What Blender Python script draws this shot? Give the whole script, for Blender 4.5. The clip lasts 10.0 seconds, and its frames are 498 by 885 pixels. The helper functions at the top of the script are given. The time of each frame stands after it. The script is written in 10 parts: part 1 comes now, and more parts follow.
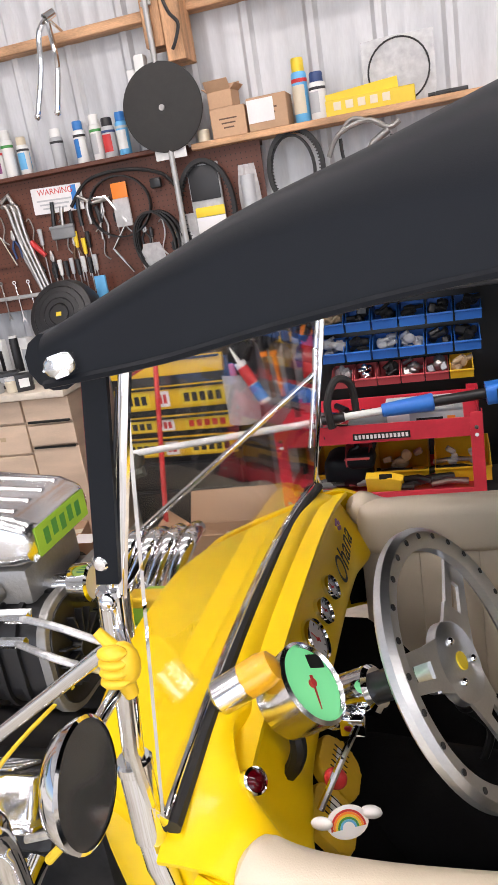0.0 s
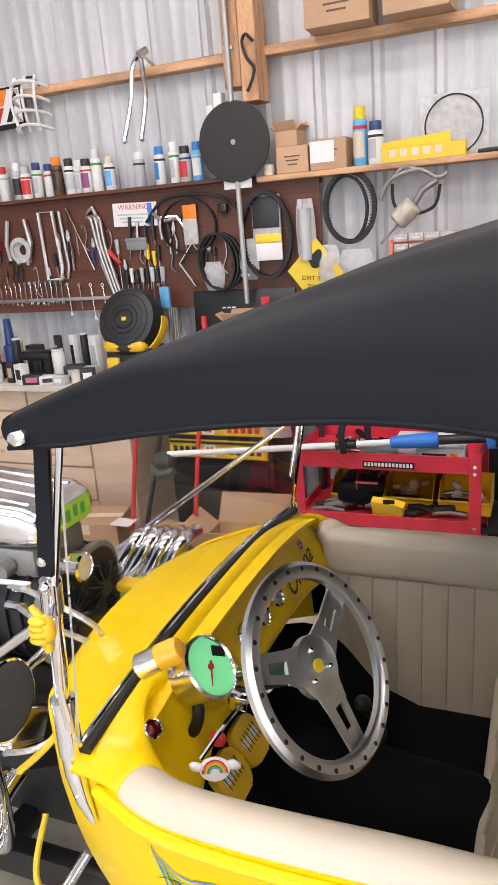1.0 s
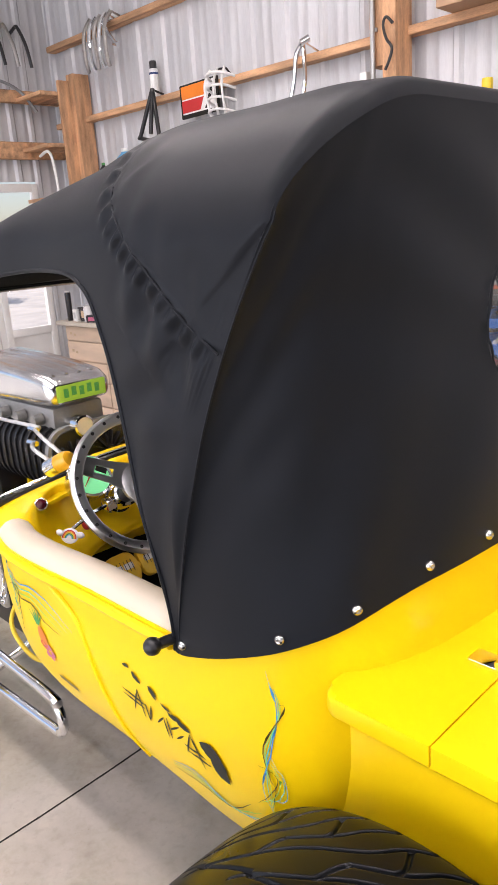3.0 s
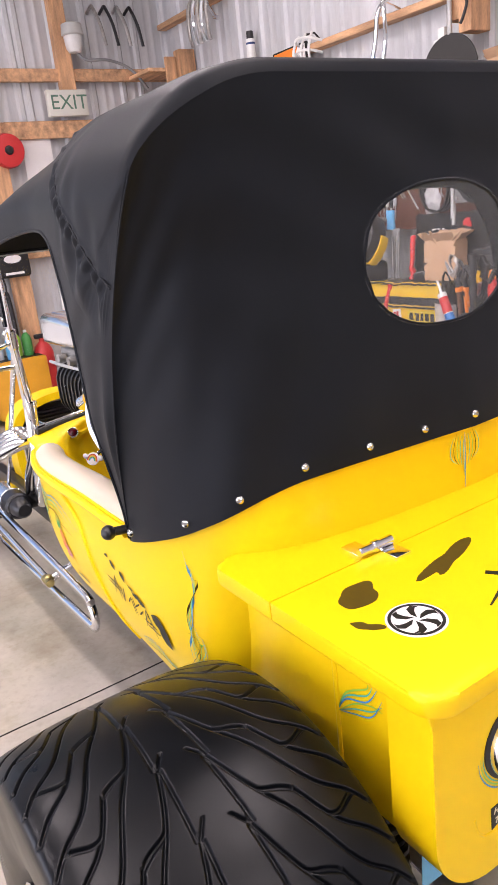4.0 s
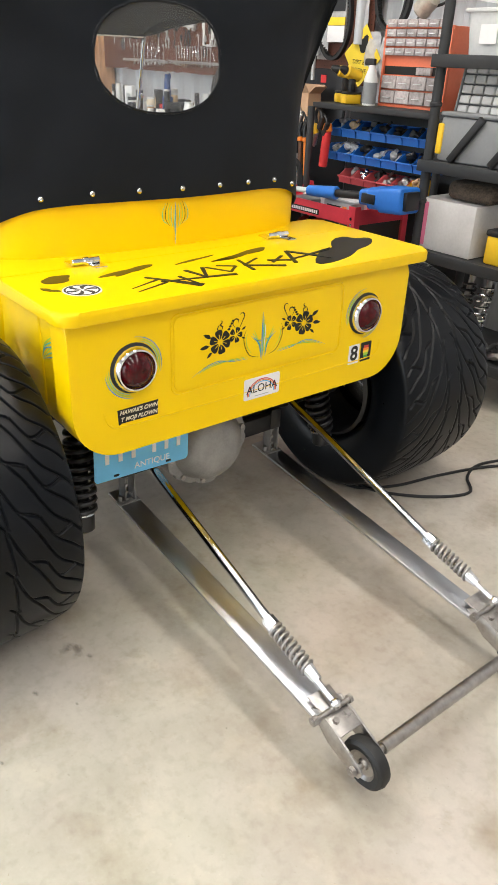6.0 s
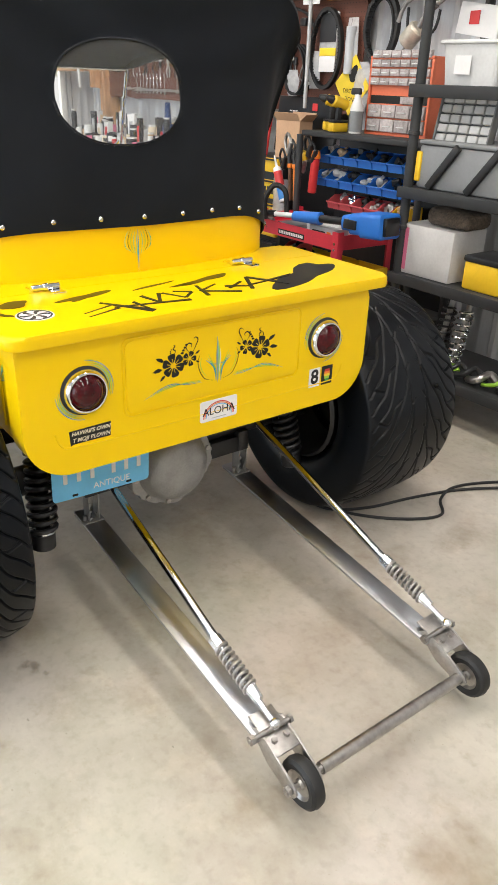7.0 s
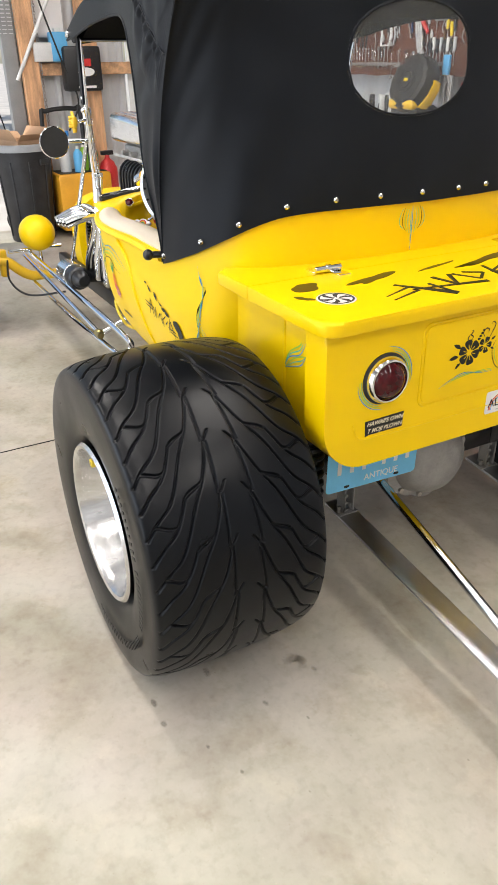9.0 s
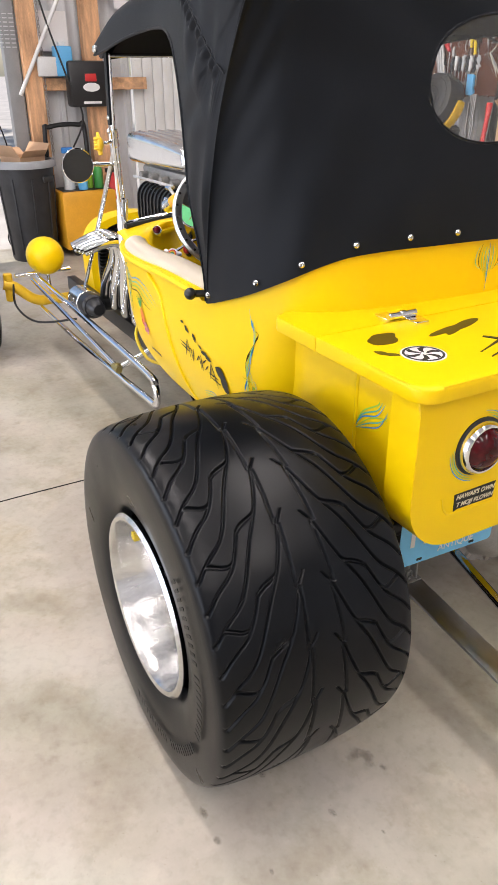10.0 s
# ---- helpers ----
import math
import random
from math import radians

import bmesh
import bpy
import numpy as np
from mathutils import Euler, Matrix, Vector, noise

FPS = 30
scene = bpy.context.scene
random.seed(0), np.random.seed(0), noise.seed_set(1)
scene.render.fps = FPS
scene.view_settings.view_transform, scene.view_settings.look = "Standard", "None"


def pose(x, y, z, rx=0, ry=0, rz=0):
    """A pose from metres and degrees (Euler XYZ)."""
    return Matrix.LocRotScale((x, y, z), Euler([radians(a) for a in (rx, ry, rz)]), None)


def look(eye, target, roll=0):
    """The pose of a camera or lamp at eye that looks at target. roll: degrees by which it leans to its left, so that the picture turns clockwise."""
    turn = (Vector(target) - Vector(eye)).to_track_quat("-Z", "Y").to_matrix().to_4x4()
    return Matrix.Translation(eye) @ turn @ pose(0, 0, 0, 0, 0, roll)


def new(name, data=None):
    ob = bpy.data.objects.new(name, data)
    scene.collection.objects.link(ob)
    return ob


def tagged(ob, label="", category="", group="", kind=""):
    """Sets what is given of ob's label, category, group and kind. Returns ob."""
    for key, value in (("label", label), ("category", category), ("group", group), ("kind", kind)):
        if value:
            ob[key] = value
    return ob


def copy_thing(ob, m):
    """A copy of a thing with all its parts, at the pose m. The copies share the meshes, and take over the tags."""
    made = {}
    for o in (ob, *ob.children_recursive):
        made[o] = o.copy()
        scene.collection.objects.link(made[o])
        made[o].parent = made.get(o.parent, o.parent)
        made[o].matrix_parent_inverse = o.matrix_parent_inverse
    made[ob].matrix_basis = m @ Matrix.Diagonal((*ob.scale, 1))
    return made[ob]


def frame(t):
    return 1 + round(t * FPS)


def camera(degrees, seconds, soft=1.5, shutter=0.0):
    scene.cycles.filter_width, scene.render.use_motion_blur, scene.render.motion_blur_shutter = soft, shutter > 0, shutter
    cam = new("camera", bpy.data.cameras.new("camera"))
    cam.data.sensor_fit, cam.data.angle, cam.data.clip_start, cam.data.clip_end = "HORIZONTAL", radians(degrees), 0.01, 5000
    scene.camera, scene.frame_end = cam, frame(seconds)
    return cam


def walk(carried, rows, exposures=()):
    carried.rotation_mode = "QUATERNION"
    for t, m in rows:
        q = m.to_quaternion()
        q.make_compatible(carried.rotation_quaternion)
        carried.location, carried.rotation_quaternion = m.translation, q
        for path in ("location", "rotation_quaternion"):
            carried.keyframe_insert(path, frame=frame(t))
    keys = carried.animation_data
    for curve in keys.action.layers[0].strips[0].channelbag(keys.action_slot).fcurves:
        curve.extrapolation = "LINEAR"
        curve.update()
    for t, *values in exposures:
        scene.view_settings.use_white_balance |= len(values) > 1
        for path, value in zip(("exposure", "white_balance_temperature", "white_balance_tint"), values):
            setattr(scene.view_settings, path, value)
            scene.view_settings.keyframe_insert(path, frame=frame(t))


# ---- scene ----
EXPO = 0.04
cam = camera(38.0, 10.0)
PATH = [
    (0, (0.122, -0.075, 1.637), (-0.435, 1.752, 1.044), -9.4),
    (0.5, (0.227, -0.199, 1.709), (-0.398, 1.608, 1.123), -7.4),
    (1, (0.451, -0.267, 1.793), (-0.309, 1.487, 1.204), -4.8),
    (1.5, (0.742, -0.288, 1.823), (-0.128, 1.432, 1.289), -3.0),
    (2, (0.993, -0.196, 1.754), (0.004, 1.465, 1.24), -3.0),
    (2.5, (1.276, -0.245, 1.674), (0.043, 1.231, 1.124), -4.3),
    (2.7, (1.369, -0.254, 1.654), (0.079, 1.17, 1.099), -4.1),
    (3.8, (1.852, -0.11, 1.585), (0.272, 0.953, 0.976), -6.1),
    (4, (1.951, -0.099, 1.579), (0.346, 0.923, 0.964), -6.4),
    (4.5, (2.103, 0.005, 1.529), (0.491, 0.961, 0.83), -6.1),
    (5, (2.378, 0.018, 1.461), (0.806, 0.926, 0.62), -4.2),
    (5.5, (2.639, -0.064, 1.454), (1.179, 0.942, 0.528), 0.2),
    (6, (2.834, -0.147, 1.473), (1.466, 0.966, 0.531), 2.4),
    (6.2, (2.891, -0.136, 1.479), (1.535, 0.997, 0.542), 2.6),
    (7.3, (2.965, -0.013, 1.501), (1.503, 1.039, 0.632), 1.5),
    (7.5, (2.951, -0.025, 1.502), (1.459, 0.998, 0.649), 1.1),
    (8, (2.877, -0.114, 1.508), (1.33, 0.839, 0.672), 0.3),
    (8.5, (2.764, -0.258, 1.481), (1.208, 0.633, 0.594), -0.4),
    (9, (2.629, -0.36, 1.467), (1.068, 0.465, 0.527), -1.0),
    (9.5, (2.449, -0.334, 1.477), (0.858, 0.44, 0.545), -1.6),
    (10, (2.316, -0.384, 1.476), (0.755, 0.474, 0.566), -0.4),
]
walk(cam, [(t, look(eye, target, roll)) for t, eye, target, roll in PATH], [(0, EXPO - 0.08, 6500, 17), (1.2, EXPO - 0.10, 6500, 17), (2.6, EXPO + 0.05, 6500, 20), (4.0, EXPO + 0.08, 6500, 26), (4.6, EXPO + 0.17, 6500, 30), (5.2, EXPO + 0.16, 6500, 20), (6.0, EXPO + 0.07, 6500, 9), (8.2, EXPO + 0.08, 6500, 9), (9.2, EXPO - 0.06, 6500, 12), (10, EXPO - 0.08, 6500, 16)])

# ---- world and light ----
world = bpy.data.worlds.new("sky")
scene.world = world
world.use_nodes = True
wn = world.node_tree.nodes
sky = wn.new("ShaderNodeTexSky")
sky.sky_type, sky.sun_disc = "NISHITA", False
sky.sun_elevation, sky.sun_rotation = radians(62), radians(196)
wn["Background"].inputs["Strength"].default_value = 0.14
world.node_tree.links.new(sky.outputs["Color"], wn["Background"].inputs["Color"])

sun = new("sun", bpy.data.lights.new("sun", "SUN"))
sun.data.energy, sun.data.angle, sun.data.color = 4.5, radians(0.6), (1.0, 0.95, 0.87)
sun.matrix_basis = look((-9, -7, 14), (-7, 0, 0))

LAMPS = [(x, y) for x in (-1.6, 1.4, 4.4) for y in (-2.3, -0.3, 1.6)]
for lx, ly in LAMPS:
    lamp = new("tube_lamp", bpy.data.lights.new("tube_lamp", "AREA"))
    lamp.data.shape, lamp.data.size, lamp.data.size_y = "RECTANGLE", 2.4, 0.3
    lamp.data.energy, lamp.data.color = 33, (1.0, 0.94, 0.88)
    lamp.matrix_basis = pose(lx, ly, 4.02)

# area lamp added to stand for daylight from the unseen wide door behind the walk
door_light = new("door_daylight", bpy.data.lights.new("door_daylight", "AREA"))
door_light.data.shape, door_light.data.size, door_light.data.size_y = "RECTANGLE", 7.4, 2.8
door_light.data.energy, door_light.data.color = 200, (0.84, 0.91, 1.0)
door_light.matrix_basis = look((-0.1, -4.25, 1.5), (-0.1, 0, 1.5))

# ---- geometry helpers ----
YC = 1.05  # the car's centre line
BASE = {}


def thing(name, label, category, group="", at=(0, 0, 0), kind=""):
    ob = new(name)
    ob.empty_display_size = 0.1
    ob.location = at
    BASE[ob.name] = Vector(at)
    return tagged(ob, label, category, group, kind)


def part(name, bm, material, parent=None, label="", smooth=38):
    me = bpy.data.meshes.new(name)
    if isinstance(bm, tuple):
        me.from_pydata(*bm)
    else:
        bmesh.ops.recalc_face_normals(bm, faces=bm.faces)
        bm.to_mesh(me)
        bm.free()
    if smooth:
        me.polygons.foreach_set("use_smooth", [True] * len(me.polygons))
        me.set_sharp_from_angle(angle=radians(smooth))
    me.materials.append(material)
    ob = new(name, me)
    if parent:
        ob.parent = parent
        if parent.name in BASE:
            ob.matrix_parent_inverse = Matrix.Translation(-BASE[parent.name])
    return tagged(ob, label) if label else ob


def solo(name, bm, material, label, category, group="", kind="", smooth=38):
    return tagged(part(name, bm, material, None, "", smooth), label, category, group, kind)


def bm_():
    return bmesh.new()


def box(bm, c, s, bev=0.0, m=None, seg=2):
    mm = (m or Matrix()) @ Matrix.Translation(c) @ Matrix.Diagonal((*s, 1))
    r = bmesh.ops.create_cube(bm, size=1, matrix=mm)
    if bev:
        es = list({e for v in r["verts"] for e in v.link_edges})
        bmesh.ops.bevel(bm, geom=es, offset=bev, segments=seg, affect="EDGES", profile=0.5)
    return bm


def axis(p0, p1):
    p0, p1 = Vector(p0), Vector(p1)
    return Matrix.Translation(p0) @ (p1 - p0).to_track_quat("Z", "Y").to_matrix().to_4x4()


def lathe(bm, prof, m=None, seg=32, a0=0.0, a1=2 * math.pi):
    m = m or Matrix()
    full = abs(a1 - a0 - 2 * math.pi) < 1e-6
    n = seg if full else seg + 1
    rows = []
    for r, h in prof:
        if r < 1e-6:
            rows.append([bm.verts.new(m @ Vector((0, 0, h)))])
        else:
            rows.append([bm.verts.new(m @ Vector((r * math.cos(a0 + (a1 - a0) * i / seg), r * math.sin(a0 + (a1 - a0) * i / seg), h))) for i in range(n)])
    for a, b in zip(rows, rows[1:]):
        for i in range(seg):
            j = (i + 1) % n
            if len(a) == 1 and len(b) > 1:
                bm.faces.new((a[0], b[i], b[j]))
            elif len(b) == 1 and len(a) > 1:
                bm.faces.new((a[i], b[0], a[j]))
            elif len(a) > 1:
                bm.faces.new((a[i], b[i], b[j], a[j]))
    return bm


def cyl(bm, p0, p1, r0, r1=None, seg=20, bev=0.0):
    r1 = r0 if r1 is None else r1
    d = (Vector(p1) - Vector(p0)).length
    b = min(bev, d * 0.4)
    prof = [(0, 0), (r0 - b, 0), (r0, b), (r1, d - b), (r1 - b, d), (0, d)] if b else [(0, 0), (r0, 0), (r1, d), (0, d)]
    return lathe(bm, prof, axis(p0, p1), seg)


def smooth_path(pts, n, closed=False):
    """Catmull-Rom through pts, n points."""
    p = [Vector(v) for v in pts]
    k = len(p)
    out = []
    spans = k if closed else k - 1
    for i in range(n):
        u = i / (n if closed else n - 1) * spans
        j = min(int(u), spans - 1)
        f = u - j
        g = (lambda q: p[q % k]) if closed else (lambda q: p[max(0, min(k - 1, q))])
        a, b, c, d = g(j - 1), g(j), g(j + 1), g(j + 2)
        out.append(0.5 * (2 * b + (c - a) * f + (2 * a - 5 * b + 4 * c - d) * f * f + (3 * b - a - 3 * c + d) * f ** 3))
    return out


def tube(bm, pts, r, seg=10, closed=False, caps=True):
    p = [Vector(v) for v in pts]
    n = len(p)
    rr = r if isinstance(r, (list, tuple)) else [r] * n
    tang = []
    for i in range(n):
        a = p[i - 1] if (i or closed) else p[0]
        b = p[(i + 1) % n] if (i < n - 1 or closed) else p[-1]
        tang.append((b - a).normalized())
    up = tang[0].orthogonal().normalized()
    rings = []
    for i in range(n):
        up = (up - tang[i] * up.dot(tang[i])).normalized()
        side = tang[i].cross(up)
        rings.append([bm.verts.new(p[i] + rr[i] * (math.cos(2 * math.pi * k / seg) * up + math.sin(2 * math.pi * k / seg) * side)) for k in range(seg)])
    for i in range(n if closed else n - 1):
        a, b = rings[i], rings[(i + 1) % n]
        off = 0
        if closed and i == n - 1:
            off = min(range(seg), key=lambda o: (a[0].co - b[o].co).length)
        for k in range(seg):
            bm.faces.new((a[k], a[(k + 1) % seg], b[(k + 1 + off) % seg], b[(k + off) % seg]))
    if caps and not closed:
        bm.faces.new(rings[0][::-1])
        bm.faces.new(rings[-1])
    return bm


def wire(bm, pts, r, n=24, seg=8, closed=False):
    return tube(bm, smooth_path(pts, n, closed), r, seg, closed)


def ball(bm, c, r, seg=20, m=None):
    s = r if isinstance(r, (tuple, list)) else (r, r, r)
    mm = Matrix.Translation(c) @ (m or Matrix()) @ Matrix.Diagonal((*s, 1))
    bmesh.ops.create_uvsphere(bm, u_segments=seg, v_segments=max(8, seg // 2), radius=1, matrix=mm)
    return bm


def prism(bm, outline, h, m=None, bev=0.0):
    m = m or Matrix()
    lo = [bm.verts.new(m @ Vector((a, b, 0))) for a, b in outline]
    hi = [bm.verts.new(m @ Vector((a, b, h))) for a, b in outline]
    bm.faces.new(lo[::-1])
    top = bm.faces.new(hi)
    n = len(lo)
    for i in range(n):
        bm.faces.new((lo[i], lo[(i + 1) % n], hi[(i + 1) % n], hi[i]))
    if bev:
        bmesh.ops.bevel(bm, geom=list(top.edges), offset=bev, segments=3, affect="EDGES", profile=0.5)
    return bm


def sheet(bm, rows, closed_u=False):
    vs = [[bm.verts.new(v) for v in row] for row in rows]
    for a, b in zip(vs, vs[1:]):
        n = len(a)
        for i in range(n if closed_u else n - 1):
            j = (i + 1) % n
            bm.faces.new((a[i], a[j], b[j], b[i]))
    return bm


def shell(bm, t):
    bmesh.ops.recalc_face_normals(bm, faces=bm.faces)
    bmesh.ops.solidify(bm, geom=list(bm.faces), thickness=t)
    return bm


def cloth(bm, t):
    """Gives an open sheet a second skin t further in, closed along its borders."""
    bmesh.ops.recalc_face_normals(bm, faces=bm.faces)
    bm.normal_update()
    faces, rim = list(bm.faces), [e for e in bm.edges if e.is_boundary]
    rim = [(e.verts[0], e.verts[1]) for e in rim]
    twin = {v: bm.verts.new(v.co - v.normal * t) for v in list(bm.verts)}
    for f in faces:
        bm.faces.new([twin[v] for v in reversed(f.verts)])
    for a, b in rim:
        bm.faces.new((a, b, twin[b], twin[a]))
    return bm


def rounded(w, h, r, n=6, cx=0.0, cy=0.0):
    out = []
    for sx, sy, a in ((1, 1, 0), (-1, 1, 90), (-1, -1, 180), (1, -1, 270)):
        for i in range(n + 1):
            t = radians(a + 90 * i / n)
            out.append((cx + sx * (w / 2 - r) + r * math.cos(t), cy + sy * (h / 2 - r) + r * math.sin(t)))
    return out


def oval(w, h, n=28, cx=0.0, cy=0.0):
    return [(cx + w / 2 * math.cos(2 * math.pi * i / n), cy + h / 2 * math.sin(2 * math.pi * i / n)) for i in range(n)]


def blob(w, h, n=26, seed=1, rough=0.22, cx=0.0, cy=0.0, rot=0.0):
    rnd = random.Random(seed)
    ph = [rnd.uniform(0, 6.28) for _ in range(5)]
    out = []
    for i in range(n):
        t = 2 * math.pi * i / n
        k = 1 + rough * sum(math.sin((j + 2) * t + ph[j]) / (j + 1.3) for j in range(5))
        a, b = w / 2 * k * math.cos(t), h / 2 * k * math.sin(t)
        out.append((cx + a * math.cos(rot) - b * math.sin(rot), cy + a * math.sin(rot) + b * math.cos(rot)))
    return out


def words(text, size, m, depth=0.0008, shear=0.0, bold=0.0):
    """A mesh of lettering in the built-in font, centred, in the plane of m."""
    cu = bpy.data.curves.new("letters", "FONT")
    cu.body, cu.size, cu.extrude, cu.align_x, cu.align_y, cu.shear, cu.offset = text, size, depth / 2, "CENTER", "CENTER", shear, bold
    ob = bpy.data.objects.new("letters", cu)
    me = bpy.data.meshes.new_from_object(ob)
    bpy.data.objects.remove(ob)
    me.transform(m)
    bm = bm_()
    bm.from_mesh(me)
    bpy.data.meshes.remove(me)
    return bm


# planes for flat graphics: local x, y in the picture plane, z out of the surface
def plane_rear(y, z, x=1.404, lean=0.0):
    return Matrix.Translation((x, y, z)) @ Matrix(((0, 0, 1, 0), (1, 0, 0, 0), (0, 1, 0, 0), (0, 0, 0, 1))) @ pose(0, 0, 0, 0, 0, lean)


def plane_left(x, z, y):  # seen from the driver's side: local x runs to +x
    return Matrix.Translation((x, y, z)) @ Matrix(((1, 0, 0, 0), (0, 0, -1, 0), (0, 1, 0, 0), (0, 0, 0, 1)))


def plane_top(x, y, z):  # read from behind the car: local x runs to +y, local y to -x
    return Matrix.Translation((x, y, z)) @ Matrix(((0, -1, 0, 0), (1, 0, 0, 0), (0, 0, 1, 0), (0, 0, 0, 1)))


# ---- materials ----
def mat(name, col, rough=0.5, metal=0.0, var=0.06, scale=5.0, bump=0.0, bscale=80.0, coat=0.0, rvar=0.06, spec=0.5, per_object=0.0, stretch=None, glow=0.0, trans=0.0, alpha=1.0, sheen=0.0):
    m = bpy.data.materials.new(name)
    m.use_nodes = True
    nt = m.node_tree
    N, L = nt.nodes, nt.links
    b = N["Principled BSDF"]
    tc = N.new("ShaderNodeTexCoord")
    mp = N.new("ShaderNodeMapping")
    L.new(tc.outputs["Object"], mp.inputs["Vector"])
    if stretch:
        mp.inputs["Scale"].default_value = stretch
    big, fine = N.new("ShaderNodeTexNoise"), N.new("ShaderNodeTexNoise")
    for n, s, d in ((big, scale, 4), (fine, bscale, 3)):
        L.new(mp.outputs["Vector"], n.inputs["Vector"])
        n.inputs["Scale"].default_value, n.inputs["Detail"].default_value = s, d
    mix = N.new("ShaderNodeMix")
    mix.data_type = "RGBA"
    mix.inputs["A"].default_value = (*[c * (1 - var) for c in col], 1)
    mix.inputs["B"].default_value = (*[min(1, c * (1 + var)) for c in col], 1)
    both = N.new("ShaderNodeMath")
    both.operation = "MULTIPLY_ADD"
    L.new(fine.outputs["Fac"], both.inputs[0])
    both.inputs[1].default_value = 0.35
    L.new(big.outputs["Fac"], both.inputs[2])
    ramp = N.new("ShaderNodeMapRange")
    ramp.inputs["From Min"].default_value, ramp.inputs["From Max"].default_value = 0.45, 0.9
    L.new(both.outputs[0], ramp.inputs["Value"])
    L.new(ramp.outputs["Result"], mix.inputs["Factor"])
    out = mix.outputs["Result"]
    if per_object:
        info, hsv, mr = N.new("ShaderNodeObjectInfo"), N.new("ShaderNodeHueSaturation"), N.new("ShaderNodeMapRange")
        mr.inputs["To Min"].default_value, mr.inputs["To Max"].default_value = 1 - per_object, 1 + per_object
        L.new(info.outputs["Random"], mr.inputs["Value"])
        L.new(mr.outputs["Result"], hsv.inputs["Value"])
        L.new(out, hsv.inputs["Color"])
        out = hsv.outputs["Color"]
    L.new(out, b.inputs["Base Color"])
    rr = N.new("ShaderNodeMapRange")
    rr.inputs["To Min"].default_value, rr.inputs["To Max"].default_value = max(0.02, rough - rvar), min(1, rough + rvar)
    L.new(big.outputs["Fac"], rr.inputs["Value"])
    L.new(rr.outputs["Result"], b.inputs["Roughness"])
    b.inputs["Metallic"].default_value = metal
    b.inputs["Specular IOR Level"].default_value = spec
    b.inputs["Coat Weight"].default_value, b.inputs["Coat Roughness"].default_value = coat, 0.04
    if sheen:
        b.inputs["Sheen Weight"].default_value = sheen
    if trans:
        b.inputs["Transmission Weight"].default_value = trans
    if glow:
        L.new(out, b.inputs["Emission Color"])
        b.inputs["Emission Strength"].default_value = glow
    b.inputs["Alpha"].default_value = alpha
    if bump:
        bp = N.new("ShaderNodeBump")
        bp.inputs["Strength"].default_value, bp.inputs["Distance"].default_value = bump, 0.01
        L.new(fine.outputs["Fac"], bp.inputs["Height"])
        L.new(bp.outputs["Normal"], b.inputs["Normal"])
    return m


YELLOW = mat("yellow_paint", (0.875, 0.578, 0.0), 0.36, var=0.02, scale=1.5, coat=0.14, spec=0.2, bump=0.01, bscale=300, rvar=0.03)
CLOTH = mat("black_canvas", (0.0062, 0.0078, 0.0108), 0.48, var=0.15, scale=6, bump=0.05, bscale=900, spec=0.13, sheen=0.03)
CLOTH_IN = mat("black_lining", (0.0035, 0.0035, 0.004), 0.85, var=0.2, spec=0.12, bump=0.1, bscale=200)
CREAM = mat("cream_vinyl", (0.60, 0.52, 0.40), 0.42, var=0.05, scale=4, bump=0.12, bscale=500, spec=0.4)
RUBBER = mat("tyre_rubber", (0.0022, 0.0030, 0.0044), 0.31, var=0.25, scale=9, bump=0.02, bscale=260, spec=0.22, rvar=0.10)
RUBBER_D = mat("black_rubber", (0.012, 0.012, 0.012), 0.6, var=0.15, bump=0.05)
CHROME = mat("chrome", (0.84, 0.85, 0.87), 0.06, 1.0, var=0.03, rvar=0.03)
ALU = mat("polished_aluminium", (0.80, 0.81, 0.82), 0.20, 1.0, var=0.06, scale=14, rvar=0.08, bump=0.02, bscale=200)
BAR = mat("dull_flat_bar", (0.50, 0.51, 0.53), 0.34, 1.0, var=0.14, scale=5, rvar=0.12, bump=0.05, bscale=300, stretch=(0.15, 1, 1))
# chrome copy with a darker base, for the rods and snaps
DCHROME = mat("dark_chrome", (0.50, 0.50, 0.50), 0.10, 1.0, var=0.05, rvar=0.03)
RIMALU = mat("spun_aluminium", (0.66, 0.66, 0.66), 0.24, 1.0, var=0.22, scale=22, rvar=0.10, bump=0.05, bscale=120, stretch=(1, 0.2, 1))
BRUSHED = mat("brushed_aluminium", (0.72, 0.73, 0.74), 0.32, 1.0, var=0.10, scale=5, rvar=0.12, bump=0.05, bscale=300, stretch=(0.15, 1, 1))
STEEL = mat("worn_steel", (0.42, 0.40, 0.38), 0.38, 1.0, var=0.2, scale=20, rvar=0.12)
CASTGREY = mat("cast_aluminium", (0.29, 0.285, 0.275), 0.5, 0.6, var=0.12, scale=20, bump=0.15, bscale=150)
PALECAST = mat("pale_cast_alloy", (0.33, 0.325, 0.315), 0.45, 0.35, var=0.15, scale=18, bump=0.12, bscale=150)
IRON = mat("black_painted_metal", (0.012, 0.012, 0.013), 0.35, 0.0, var=0.2, scale=12)
PLASTIC_K = mat("black_plastic", (0.016, 0.016, 0.017), 0.45, var=0.15, scale=10, bump=0.03)
RED = mat("red_paint", (0.62, 0.035, 0.06), 0.4, var=0.12, scale=7, bump=0.02, per_object=0.05)
REDLENS = mat("red_lens", (0.050, 0.0004, 0.002), 0.03, var=0.45, scale=60, coat=0.15, bump=0.012, bscale=110, spec=0.3, rvar=0.02)
INK = mat("black_decal", (0.012, 0.012, 0.01), 0.5, var=0.1, coat=0.08, spec=0.3)
